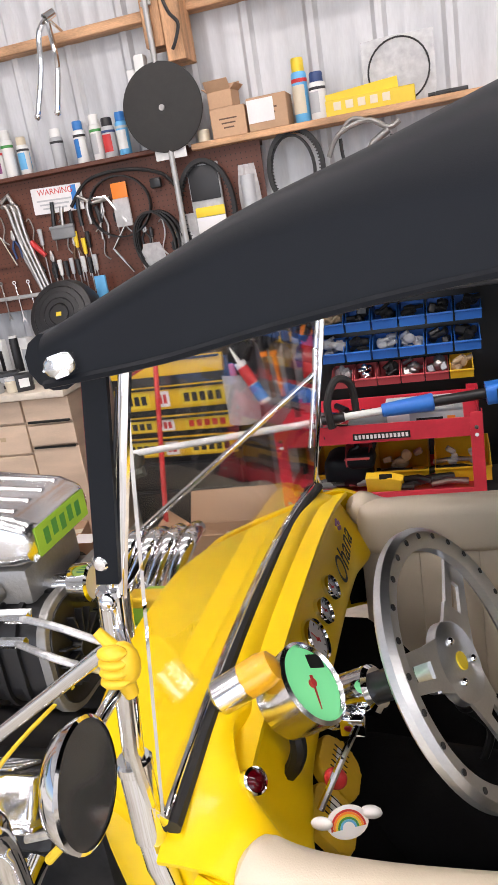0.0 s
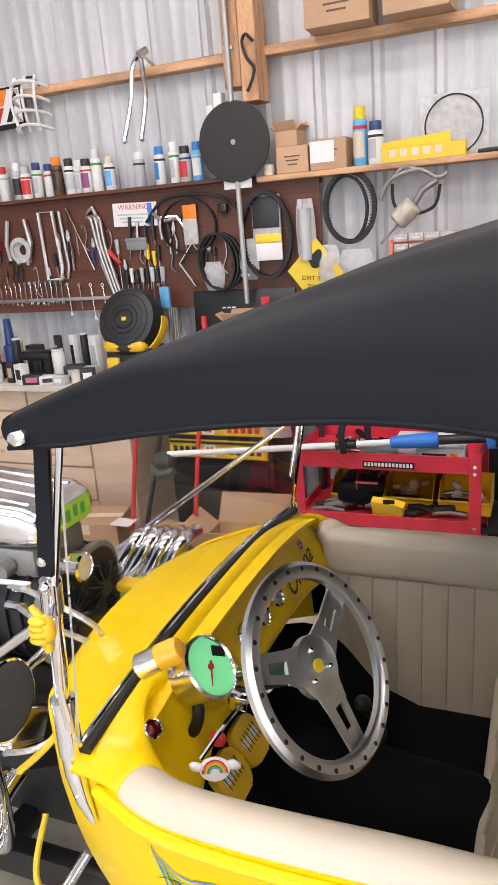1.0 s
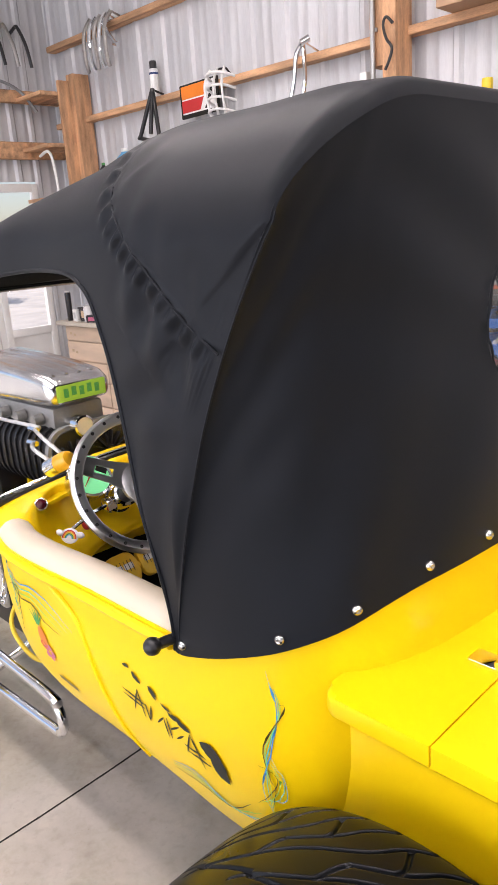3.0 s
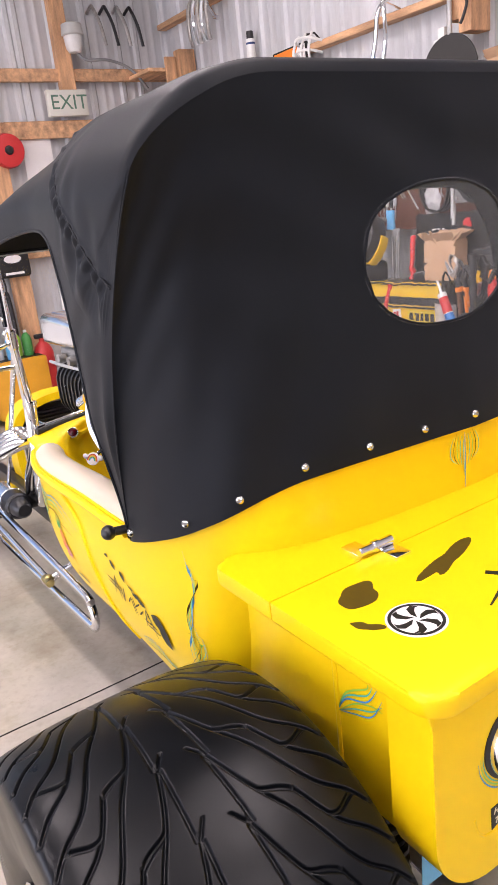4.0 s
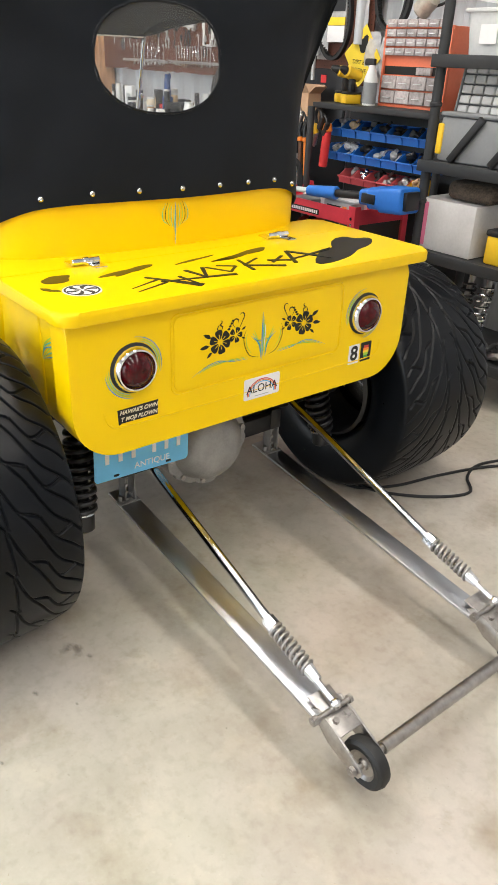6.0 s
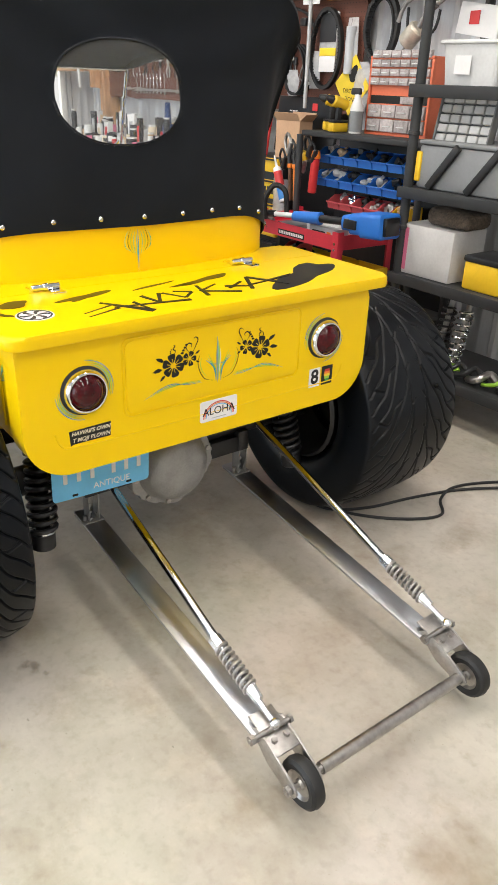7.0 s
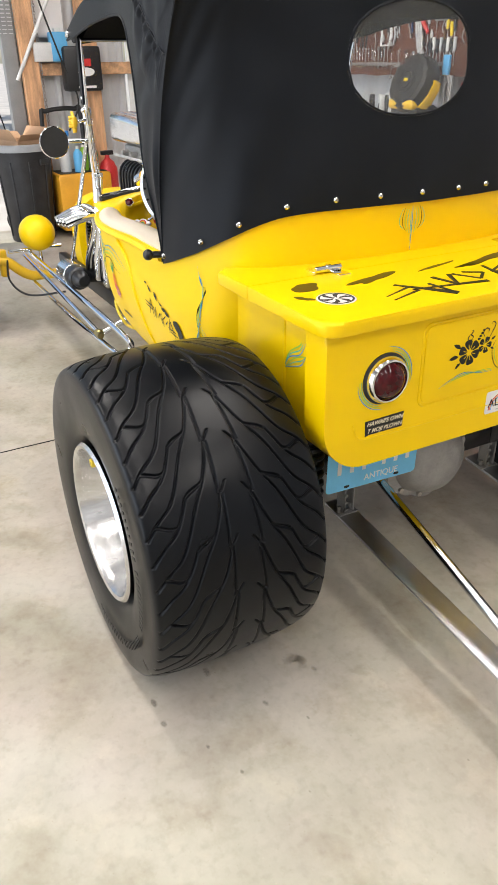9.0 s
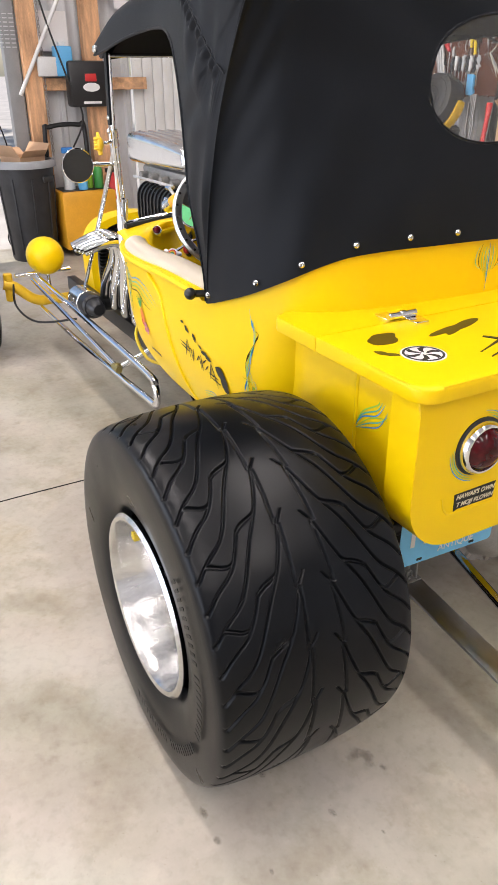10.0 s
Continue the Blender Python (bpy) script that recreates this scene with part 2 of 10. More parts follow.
OLIVE = mat("dark_olive_decal", (0.075, 0.05, 0.004), 0.45, var=0.15, coat=0.1, spec=0.3)
TEAL = mat("teal_pinstripe", (0.08, 0.46, 0.36), 0.35)
BLUEP = mat("blue_pinstripe", (0.05, 0.24, 0.55), 0.35)
GREENP = mat("green_pinstripe", (0.30, 0.55, 0.07), 0.35)
WHITE = mat("white_sticker", (0.78, 0.76, 0.75), 0.45, var=0.04)
PLATE = mat("blue_plate", (0.17, 0.55, 0.86), 0.4, var=0.06, scale=14, bump=0.03)
GLASSM = mat("clear_glass", (1, 1, 1), 0.02, var=0.0, trans=1.0, rvar=0.01)
VINYLW = mat("clear_vinyl", (0.97, 0.98, 0.98), 0.02, var=0.0, trans=0.975, rvar=0.015)
for g in (GLASSM, VINYLW):
    g.node_tree.nodes["Principled BSDF"].inputs["IOR"].default_value = 1.12
WOOD = mat("raw_timber", (0.55, 0.32, 0.175), 0.7, var=0.42, scale=3.6, bump=0.25, bscale=48, stretch=(1, 6, 6), per_object=0.10)
WOODV = mat("upright_timber", (0.55, 0.31, 0.165), 0.7, var=0.42, scale=3.6, bump=0.25, bscale=48, stretch=(6, 6, 1), per_object=0.10)
PLY = mat("plywood", (0.66, 0.50, 0.365), 0.6, var=0.13, scale=3, bump=0.08, bscale=90, stretch=(1, 1, 5), per_object=0.06)
PEG = mat("brown_hardboard", (0.115, 0.037, 0.020), 0.55, var=0.18, scale=3, bump=0.05)
CARD = mat("cardboard", (0.50, 0.315, 0.19), 0.75, var=0.10, scale=4, bump=0.06, per_object=0.12)
GALV = mat("pale_sheet_metal", (0.56, 0.57, 0.585), 0.5, 0.15, var=0.13, scale=1.6, bump=0.03, bscale=40, stretch=(3, 3, 0.5))
CONCRETE = mat("concrete", (0.44, 0.385, 0.315), 0.45, var=0.20, scale=1.1, bump=0.05, bscale=60, rvar=0.12)
SHELFK = mat("black_resin", (0.026, 0.027, 0.028), 0.55, var=0.12, scale=8, bump=0.04)
BLUE = mat("blue_plastic", (0.022, 0.16, 0.56), 0.4, var=0.08, per_object=0.10)
REDP = mat("red_plastic", (0.60, 0.10, 0.11), 0.4, var=0.08, per_object=0.15)
YELP = mat("yellow_plastic", (0.80, 0.50, 0.02), 0.4, var=0.08, per_object=0.08)
ORANGE = mat("orange_plastic", (0.72, 0.17, 0.08), 0.45, var=0.08)
DRAWERP = mat("tinted_drawer", (0.42, 0.37, 0.36), 0.25, var=0.25, scale=40, per_object=0.25)
CLEARP = mat("cloudy_plastic", (0.62, 0.62, 0.61), 0.35, var=0.10, per_object=0.10)
POLY = mat("clear_bag", (0.66, 0.66, 0.66), 0.18, var=0.15, scale=30, bump=0.5, bscale=40, alpha=0.62)
# glow added so the tachometer's dial looks brighter than its green alone
GREEN = mat("green_dial", (0.25, 0.95, 0.40), 0.4, var=0.04, glow=0.30)
DIALW = mat("ivory_dial", (0.66, 0.62, 0.52), 0.4)
WHITEP = mat("white_enamel", (0.72, 0.72, 0.70), 0.4, var=0.06, per_object=0.05)
GREYP = mat("grey_plastic", (0.22, 0.225, 0.23), 0.5, var=0.1, per_object=0.1)
TRANSL = mat("bucket_plastic", (0.50, 0.57, 0.62), 0.4, var=0.06)
# base darkened in place of the dim surroundings the mirror reflects
MIRROR = mat("mirror_glass", (0.15, 0.15, 0.148), 0.12, 0.65, var=0.12, rvar=0.03)
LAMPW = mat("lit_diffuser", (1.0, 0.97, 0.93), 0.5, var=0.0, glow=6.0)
SMALL = {c: mat(c + "_label", v, 0.45, var=0.06, per_object=0.10) for c, v in {
    "white": (0.72, 0.72, 0.70), "blue": (0.03, 0.20, 0.55), "black": (0.02, 0.02, 0.022), "red": (0.55, 0.03, 0.03), "yellow": (0.80, 0.58, 0.03),
    "silver": (0.45, 0.46, 0.47), "tan": (0.50, 0.36, 0.22), "green": (0.05, 0.28, 0.06), "purple": (0.25, 0.06, 0.18), "orange": (0.80, 0.22, 0.02), "brown": (0.12, 0.06, 0.03), "pink": (0.60, 0.15, 0.25), "cream": (0.68, 0.60, 0.45), "navy": (0.02, 0.05, 0.16), "lightblue": (0.12, 0.42, 0.72), "lime": (0.30, 0.55, 0.05)}.items()}


# concrete with stains and fine cracks
def dress_concrete(m):
    nt = m.node_tree
    N, L = nt.nodes, nt.links
    b = N["Principled BSDF"]
    tc = N.new("ShaderNodeTexCoord")
    n1 = N.new("ShaderNodeTexNoise")
    n1.inputs["Scale"].default_value, n1.inputs["Detail"].default_value, n1.inputs["Roughness"].default_value = 2.1, 10, 0.66
    n2 = N.new("ShaderNodeTexNoise")
    n2.inputs["Scale"].default_value, n2.inputs["Detail"].default_value = 38, 8
    for n in (n1, n2):
        L.new(tc.outputs["Object"], n.inputs["Vector"])
    r1 = N.new("ShaderNodeValToRGB")
    r1.color_ramp.elements[0].position, r1.color_ramp.elements[0].color = 0.30, (0.345, 0.300, 0.245, 1)
    r1.color_ramp.elements[1].position, r1.color_ramp.elements[1].color = 0.66, (0.535, 0.490, 0.430, 1)
    e = r1.color_ramp.elements.new(0.48)
    e.color = (0.44, 0.40, 0.345, 1)
    L.new(n1.outputs["Fac"], r1.inputs["Fac"])
    r2 = N.new("ShaderNodeValToRGB")
    r2.color_ramp.elements[0].position, r2.color_ramp.elements[0].color = 0.30, (0.80, 0.78, 0.76, 1)
    r2.color_ramp.elements[1].position, r2.color_ramp.elements[1].color = 0.50, (1, 1, 1, 1)
    L.new(n2.outputs["Fac"], r2.inputs["Fac"])
    mx = N.new("ShaderNodeMix")
    mx.data_type, mx.blend_type = "RGBA", "MULTIPLY"
    mx.inputs["Factor"].default_value = 0.5
    L.new(r1.outputs["Color"], mx.inputs["A"])
    L.new(r2.outputs["Color"], mx.inputs["B"])
    out = mx.outputs["Result"]
    # broad greenish and pinkish fields, brown smudges, dark specks
    for sc, det, lo, hi, col, fac in ((0.8, 4, 0.42, 0.60, (0.93, 0.97, 0.90, 1), 1.0), (1.3, 5, 0.48, 0.64, (1.0, 0.955, 0.93, 1), 1.0), (3.4, 10, 0.52, 0.70, (0.70, 0.64, 0.56, 1), 0.85), (7.5, 8, 0.56, 0.66, (1.10, 1.09, 1.07, 1), 0.8), (11, 6, 0.60, 0.70, (0.80, 0.76, 0.70, 1), 0.6), (120, 4, 0.66, 0.72, (0.60, 0.56, 0.50, 1), 0.55), (70, 3, 0.66, 0.72, (1.10, 1.10, 1.08, 1), 0.8)):
        nz, rp, mu = N.new("ShaderNodeTexNoise"), N.new("ShaderNodeValToRGB"), N.new("ShaderNodeMix")
        nz.inputs["Scale"].default_value, nz.inputs["Detail"].default_value, nz.inputs["Roughness"].default_value = sc, det, 0.62
        L.new(tc.outputs["Object"], nz.inputs["Vector"])
        rp.color_ramp.elements[0].position, rp.color_ramp.elements[0].color = lo, (1, 1, 1, 1)
        rp.color_ramp.elements[1].position, rp.color_ramp.elements[1].color = hi, col
        L.new(nz.outputs["Fac"], rp.inputs["Fac"])
        mu.data_type, mu.blend_type = "RGBA", "MULTIPLY"
        mu.inputs["Factor"].default_value = fac
        L.new(out, mu.inputs["A"])
        L.new(rp.outputs["Color"], mu.inputs["B"])
        out = mu.outputs["Result"]
    L.new(out, b.inputs["Base Color"])


dress_concrete(CONCRETE)

# ---- the building ----
XW, XE, YN, YS, ZC = -4.7, 6.5, 3.68, -4.2, 4.3
bm = bm_()
box(bm, ((XW + XE) / 2, (YN + YS) / 2, -0.06), (XE - XW + 0.4, YN - YS + 0.4, 0.12))
floor = solo("floor", bm, CONCRETE, "pale worn concrete garage floor with stains", "floor", kind="structure")
# shrinkage joint sawn into the slab
bm = bm_()
tube(bm, [(-0.25 + 0.004 * math.sin(i * 1.7), YS + 0.05 + i * 0.245, 0.0005) for i in range(32)], 0.0028, 6)
solo("floor_joint", bm, INK, "thin dark control joint in the concrete floor", "floor joint", kind="structure")
# soft oil stains, each with its own outline
STAIN = mat("oil_stain", (0.15, 0.12, 0.09), 0.5, var=0.3, scale=60)


def dress_stain(m):
    N, L = m.node_tree.nodes, m.node_tree.links
    tc, nz, gr = N.new("ShaderNodeTexCoord"), N.new("ShaderNodeTexNoise"), N.new("ShaderNodeTexGradient")
    mp, ad, mr = N.new("ShaderNodeMapping"), N.new("ShaderNodeMath"), N.new("ShaderNodeMapRange")
    mp.inputs["Location"].default_value, mp.inputs["Scale"].default_value = (-1, -1, 0), (2, 2, 0)
    L.new(tc.outputs["Generated"], mp.inputs["Vector"])
    gr.gradient_type = "SPHERICAL"
    L.new(mp.outputs["Vector"], gr.inputs["Vector"])
    nz.inputs["Scale"].default_value, nz.inputs["Detail"].default_value, nz.inputs["Roughness"].default_value = 34, 6, 0.7
    L.new(tc.outputs["Object"], nz.inputs["Vector"])
    ad.operation = "MULTIPLY_ADD"
    L.new(nz.outputs["Fac"], ad.inputs[0])
    ad.inputs[1].default_value = 1.5
    L.new(gr.outputs["Fac"], ad.inputs[2])
    mr.inputs["From Min"].default_value, mr.inputs["From Max"].default_value = 1.02, 1.55
    mr.inputs["To Min"].default_value, mr.inputs["To Max"].default_value = 0.0, 0.28
    L.new(ad.outputs[0], mr.inputs["Value"])
    L.new(mr.outputs["Result"], N["Principled BSDF"].inputs["Alpha"])


dress_stain(STAIN)
for sx, sy, w, h in ((1.395, 0.445, 0.075, 0.05), (1.37, 0.425, 0.06, 0.07), (1.43, 0.46, 0.03, 0.025), (1.563, 0.358, 0.018, 0.012), (1.405, 0.032, 0.035, 0.022), (1.47, 0.288, 0.03, 0.02), (1.33, 0.035, 0.05, 0.02), (2.105, 0.997, 0.014, 0.006), (0.325, 0.128, 0.025, 0.02), (1.62, 0.14, 0.02, 0.012), (1.30, 0.20, 0.05, 0.03), (1.52, 0.10, 0.025, 0.014), (1.66, 0.42, 0.012, 0.010), (1.74, 0.25, 0.014, 0.009), (1.85, 0.62, 0.010, 0.008)):
    bm = bm_()
    prism(bm, oval(w, h, 24, sx, sy), 0.0012)
    st_ = solo("floor_stain", bm, STAIN, "small dark oil stain on the concrete", "stain", "oil stains", kind="stuff")
    st_.visible_shadow = False


def ribbed(bm, x0, x1, z0, z1, m, pitch=0.305):
    """Roll-formed cladding: wide flat pans, tall ribs and two low ribs a pan."""
    xs, x = [], x0
    while x < x1:
        for o, d in ((0, 0), (0.02, 0.022), (0.05, 0.022), (0.07, 0), (0.13, 0), (0.14, 0.005), (0.155, 0.005), (0.165, 0), (0.21, 0), (0.22, 0.005), (0.235, 0.005), (0.245, 0)):
            if x + o <= x1:
                xs.append((x + o, d))
        x += pitch
    xs.append((x1, 0))
    sheet(bm, [[m @ Vector((a, z, d)) for a, d in xs] for z in (z0, z1)])
    return bm


north = Matrix(((1, 0, 0, 0), (0, 0, -1, YN), (0, 1, 0, 0), (0, 0, 0, 1)))
bm = bm_()
ribbed(bm, XW, XE, 0, ZC, north)
shell(bm, 0.004)
solo("wall_north", bm, GALV, "ribbed pale grey sheet-metal wall", "wall", kind="structure")
# west wall with a wide open doorway
OPY0, OPY1, OPZ = -3.0, 1.14, 2.75
west = Matrix(((0, 0, 1, XW), (1, 0, 0, 0), (0, 1, 0, 0), (0, 0, 0, 1)))
bm = bm_()
WINY0, WINY1 = 2.25, 3.35
ribbed(bm, OPY1 + 0.12, WINY0, 0, ZC, west)
ribbed(bm, WINY1, YN, 0, ZC, west)
ribbed(bm, WINY0, WINY1, 2.15, ZC, west)
ribbed(bm, YS, OPY0, 0, ZC, west)
ribbed(bm, OPY0, OPY1 + 0.12, OPZ, ZC, west)
shell(bm, 0.004)
solo("wall_west", bm, GALV, "ribbed sheet-metal end wall with open doorway", "wall", kind="structure")
bm = bm_()
SDX0, SDX1, SDZ = -3.9, 3.7, 3.0  # wide open door, unseen, behind the camera's walk
box(bm, ((XW + SDX0) / 2, YS - 0.04, ZC / 2), (SDX0 - XW, 0.08, ZC))
box(bm, ((SDX1 + XE) / 2, YS - 0.04, ZC / 2), (XE - SDX1, 0.08, ZC))
box(bm, ((SDX0 + SDX1) / 2, YS - 0.04, (ZC + SDZ) / 2), (SDX1 - SDX0, 0.08, ZC - SDZ))
solo("wall_south", bm, GALV, "pale sheet-metal wall", "wall", kind="structure")
# unseen end wall, kept pale to bounce light onto the car's tail
bm = bm_()
ribbed(bm, -YN, -YS, 0, ZC, Matrix(((0, 0, -1, XE), (-1, 0, 0, 0), (0, 1, 0, 0), (0, 0, 0, 1))))
shell(bm, 0.004)
solo("wall_east", bm, GALV, "ribbed pale grey sheet-metal end wall", "wall", kind="structure")
bm = bm_()
box(bm, ((XW + XE) / 2, (YN + YS) / 2, ZC + 0.05), (XE - XW + 0.3, YN - YS + 0.3, 0.1))
solo("ceiling", bm, GALV, "pale metal roof underside", "ceiling", kind="structure")
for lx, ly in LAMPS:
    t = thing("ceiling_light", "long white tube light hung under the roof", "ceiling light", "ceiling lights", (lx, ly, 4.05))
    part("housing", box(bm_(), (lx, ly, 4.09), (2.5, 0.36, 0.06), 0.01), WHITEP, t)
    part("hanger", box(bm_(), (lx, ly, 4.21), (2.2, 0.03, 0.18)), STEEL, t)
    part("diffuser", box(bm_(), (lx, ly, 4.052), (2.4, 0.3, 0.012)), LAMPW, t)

# outside
GRAVEL = mat("pale_ground", (0.52, 0.49, 0.44), 0.8, var=0.18, scale=1.2, bump=0.2)
bm = bm_()
box(bm, (0, 0, -0.14), (1600, 1600, 0.1))
solo("ground", bm, GRAVEL, "sunlit pale gravel yard outside the doorway", "ground", kind="structure")
LEAF = mat("leaves", (0.075, 0.13, 0.03), 0.6, var=0.4, scale=3, per_object=0.2)


def tree(x, y, h, seed):
    rnd = random.Random(seed)
    t = thing("tree", "leafy green tree beyond the yard", "tree", "trees outside", (x, y, -0.08))
    bm = bm_()
    tube(bm, [(x, y, -0.1), (x + 0.1, y, h * 0.3), (x + 0.05, y + 0.15, h * 0.6), (x, y, h * 0.8)], [0.22, 0.16, 0.1, 0.04], 8)
    for k in range(6):
        a = k * 1.05
        tube(bm, [(x + 0.05, y, h * (0.35 + 0.05 * k)), (x + math.cos(a) * h * 0.15, y + math.sin(a) * h * 0.15, h * (0.5 + 0.05 * k)), (x + math.cos(a) * h * 0.28, y + math.sin(a) * h * 0.28, h * (0.6 + 0.04 * k))], [0.08, 0.05, 0.02], 6)
    part("trunk", bm, WOODV, t)
    vs, fs = [], []
    for _ in range(1500):
        a, b, r = rnd.uniform(0, 6.28), rnd.uniform(-1, 1), rnd.uniform(0.35, 1) ** 0.5
        q = math.sqrt(1 - b * b)
        c = Vector((x + h * 0.34 * r * q * math.cos(a), y + h * 0.34 * r * q * math.sin(a), h * 0.68 + h * 0.3 * r * b))
        c += Vector((0, 0, 0.3 * math.sin(a * 3 + b * 4)))
        u = Vector((rnd.uniform(-1, 1), rnd.uniform(-1, 1), rnd.uniform(-1, 1))).normalized()
        v = u.orthogonal()
        s = rnd.uniform(0.08, 0.2)
        n = len(vs)
        vs += [c - u * s, c + v * s * 0.5, c + u * s, c - v * s * 0.5]
        fs.append((n, n + 1, n + 2, n + 3))
    part("crown", ([tuple(v) for v in vs], [], fs), LEAF, t, smooth=0)


tree(-19, 2.6, 6.5, 3)
tree(-22, 6.0, 8.0, 5)
tree(-24, 0.2, 7.0, 8)
bm = bm_()
box(bm, (-14, 3.6, 0.45), (0.7, 0.7, 1.0), 0.1)
solo("blue_barrel", bm, SMALL["blue"], "blue plastic drum standing in the yard", "drum")
c = thing("parked_van", "white van parked in the sunny yard", "van", at=(-16, 1.6, -0.08))
bm = bm_()
prism(bm, [(-2.2, 0.35), (2.2, 0.35), (2.2, 1.0), (1.5, 1.2), (1.0, 1.9), (-2.1, 1.95), (-2.2, 1.2)], 1.7, Matrix(((0, 0, 1, -16.8), (1, 0, 0, 0.4), (0, 1, 0, 0), (0, 0, 0, 1))), 0.06)
part("body", bm, WHITEP, c)
for wy in (-1.0, 1.8):
    part("wheel", cyl(bm_(), (-16.85, wy, 0.25), (-16.65, wy, 0.25), 0.33, seg=24, bev=0.04), RUBBER_D, c)
    part("wheel", cyl(bm_(), (-15.25, wy, 0.25), (-15.05, wy, 0.25), 0.33, seg=24, bev=0.04), RUBBER_D, c)
part("side_window", box(bm_(), (-15.09, 1.0, 1.45), (0.02, 0.8, 0.4), 0.005), PLASTIC_K, c)

# door frame, white glazed door in the west wall
bm = bm_()
box(bm, (XW + 0.02, OPY1 + 0.06, OPZ / 2), (0.10, 0.12, OPZ), 0.004)
solo("door_1_jamb", bm, GREYP, "grey metal jamb of the wide open doorway", "door jamb", kind="structure")
bm = bm_()
box(bm, (XW + 0.02, (OPY0 + OPY1) / 2, OPZ + 0.06), (0.10, OPY1 - OPY0 + 0.24, 0.12), 0.004)
solo("door_1_head", bm, GREYP, "grey metal head of the wide open doorway", "door head", kind="structure")
w = thing("door_2", "white boarded door with glazed upper panel", "door", at=(XW, 2.8, 0), kind="structure")
for k in range(6):
    y0 = WINY0 + 0.02 + k * 0.1
    part("board", box(bm_(), (XW + 0.01, y0 + 0.048, 1.07), (0.035, 0.094, 2.1), 0.004), WHITEP, w)
bm = bm_()
for y in (2.86, 3.31):
    box(bm, (XW + 0.015, y, 1.07), (0.05, 0.06, 2.12), 0.004)
for z in (0.05, 0.85, 2.1):
    box(bm, (XW + 0.015, 3.085, z), (0.05, 0.40, 0.07), 0.004)
part("door_frame", bm, WHITEP, w)
pane = part("pane", box(bm_(), (XW + 0.01, 3.085, 1.48), (0.006, 0.40, 1.2)), GLASSM, w)
pane.visible_shadow = False
part("lower_panel", box(bm_(), (XW + 0.01, 3.085, 0.45), (0.02, 0.40, 0.74)), WHITEP, w)

# timber frame
def plank(name, c, s, label, material=WOOD):
    return solo(name, box(bm_(), c, s, 0.004, seg=1), material, label, "timber", kind="structure")


plank("girt", (-0.0, YN - 0.055, 2.60), (9.2, 0.09, 0.045), "raw timber girt along the metal wall")
plank("girt", (-0.0, YN - 0.055, 3.22), (9.2, 0.09, 0.045), "raw timber girt along the metal wall")
plank("girt", (-0.0, YN - 0.055, 3.84), (9.2, 0.09, 0.045), "raw timber girt along the metal wall")
plank("timber_post", (-1.10, YN - 0.12, 3.37), (0.095, 0.13, 1.86), "raw timber post on the metal wall", WOODV)
plank("timber_post", (-0.995, YN - 0.14, 3.35), (0.09, 0.16, 1.98), "raw timber post on the metal wall", WOODV)
plank("timber_post", (-4.18, YN - 0.1, 1.5), (0.10, 0.16, 2.9), "raw timber corner post", WOODV)
plank("girt", (XW + 0.08, 2.55, 2.83), (0.05, 2.2, 0.10), "raw timber girt along the end wall")
plank("girt", (XW + 0.08, 2.55, 2.40), (0.05, 2.2, 0.14), "raw timber girt along the end wall")
plank("girt", (XW + 0.08, 1.9, 1.40), (0.05, 0.95, 0.10), "raw timber girt along the end wall")
plank("timber_post", (XW + 0.10, 2.62, 3.1), (0.09, 0.13, 0.95), "raw timber post on the end wall", WOODV)
plank("timber_post", (XW + 0.10, 1.345, 1.7), (0.09, 0.145, 3.3), "raw timber post beside the doorway", WOODV)
plank("timber_post", (XW + 0.10, 1.88, 1.5), (0.09, 0.16, 3.0), "raw timber post on the end wall", WOODV)
pp = bm_()
cyl(pp, (-1.108, YN - 0.21, 1.35), (-1.108, YN - 0.21, 3.9), 0.014, seg=12)
for z in (1.5, 2.05, 2.62, 3.2):
    box(pp, (-1.108, YN - 0.20, z), (0.05, 0.012, 0.02), 0.003)
solo("conduit", pp, mat("grey_conduit", (0.45, 0.45, 0.44), 0.4, 0.4), "thin grey electrical conduit strapped to the post", "conduit", kind="structure")

# pegboard and the shelf above it
PEGY = 3.56
bm = bm_()
box(bm, (-2.42, PEGY + 0.004, 1.66), (3.46, 0.008, 0.66))
peg = tagged(part("pegboard", bm, PEG), "brown perforated hardboard tool panel on the wall", "pegboard", kind="structure")
part("batten", box(bm_(), (-2.42, PEGY + 0.03, 1.97), (3.46, 0.045, 0.05)), PEG, peg)
part("batten", box(bm_(), (-2.42, PEGY + 0.03, 1.36), (3.46, 0.045, 0.04)), PEG, peg)
# board is solid; flat black hexagons paint the dark of its holes
vs, fs = [], []
for i in range(134):
    for j in range(25):
        x, z = -4.13 + i * 0.0257, 1.36 + j * 0.0257
        n = len(vs)
        vs += [(x + 0.003 * math.cos(k * 1.047), PEGY - 0.0012, z + 0.003 * math.sin(k * 1.047)) for k in range(6)]
        fs.append(tuple(range(n, n + 6)))
tagged(part("peg_hole", (vs, [], fs), INK, peg, smooth=0), kind="stuff")
plank("shelf_board", (-2.62, 3.575, 2.003), (3.10, 0.15, 0.022), "brown board shelf along the pegboard", PEG)
plank("shelf_board", (-0.15, 3.575, 1.985), (1.72, 0.17, 0.030), "raw timber shelf board on the metal wall")
plank("shelf_bracket", (0.62, 3.60, 1.93), (0.04, 0.12, 0.08), "raw timber block under the shelf")

# ---- the hot rod ----
car = thing("hot_rod", "bright yellow open bucket hot rod with black canvas top", "car", at=(0.3, YC, 0))

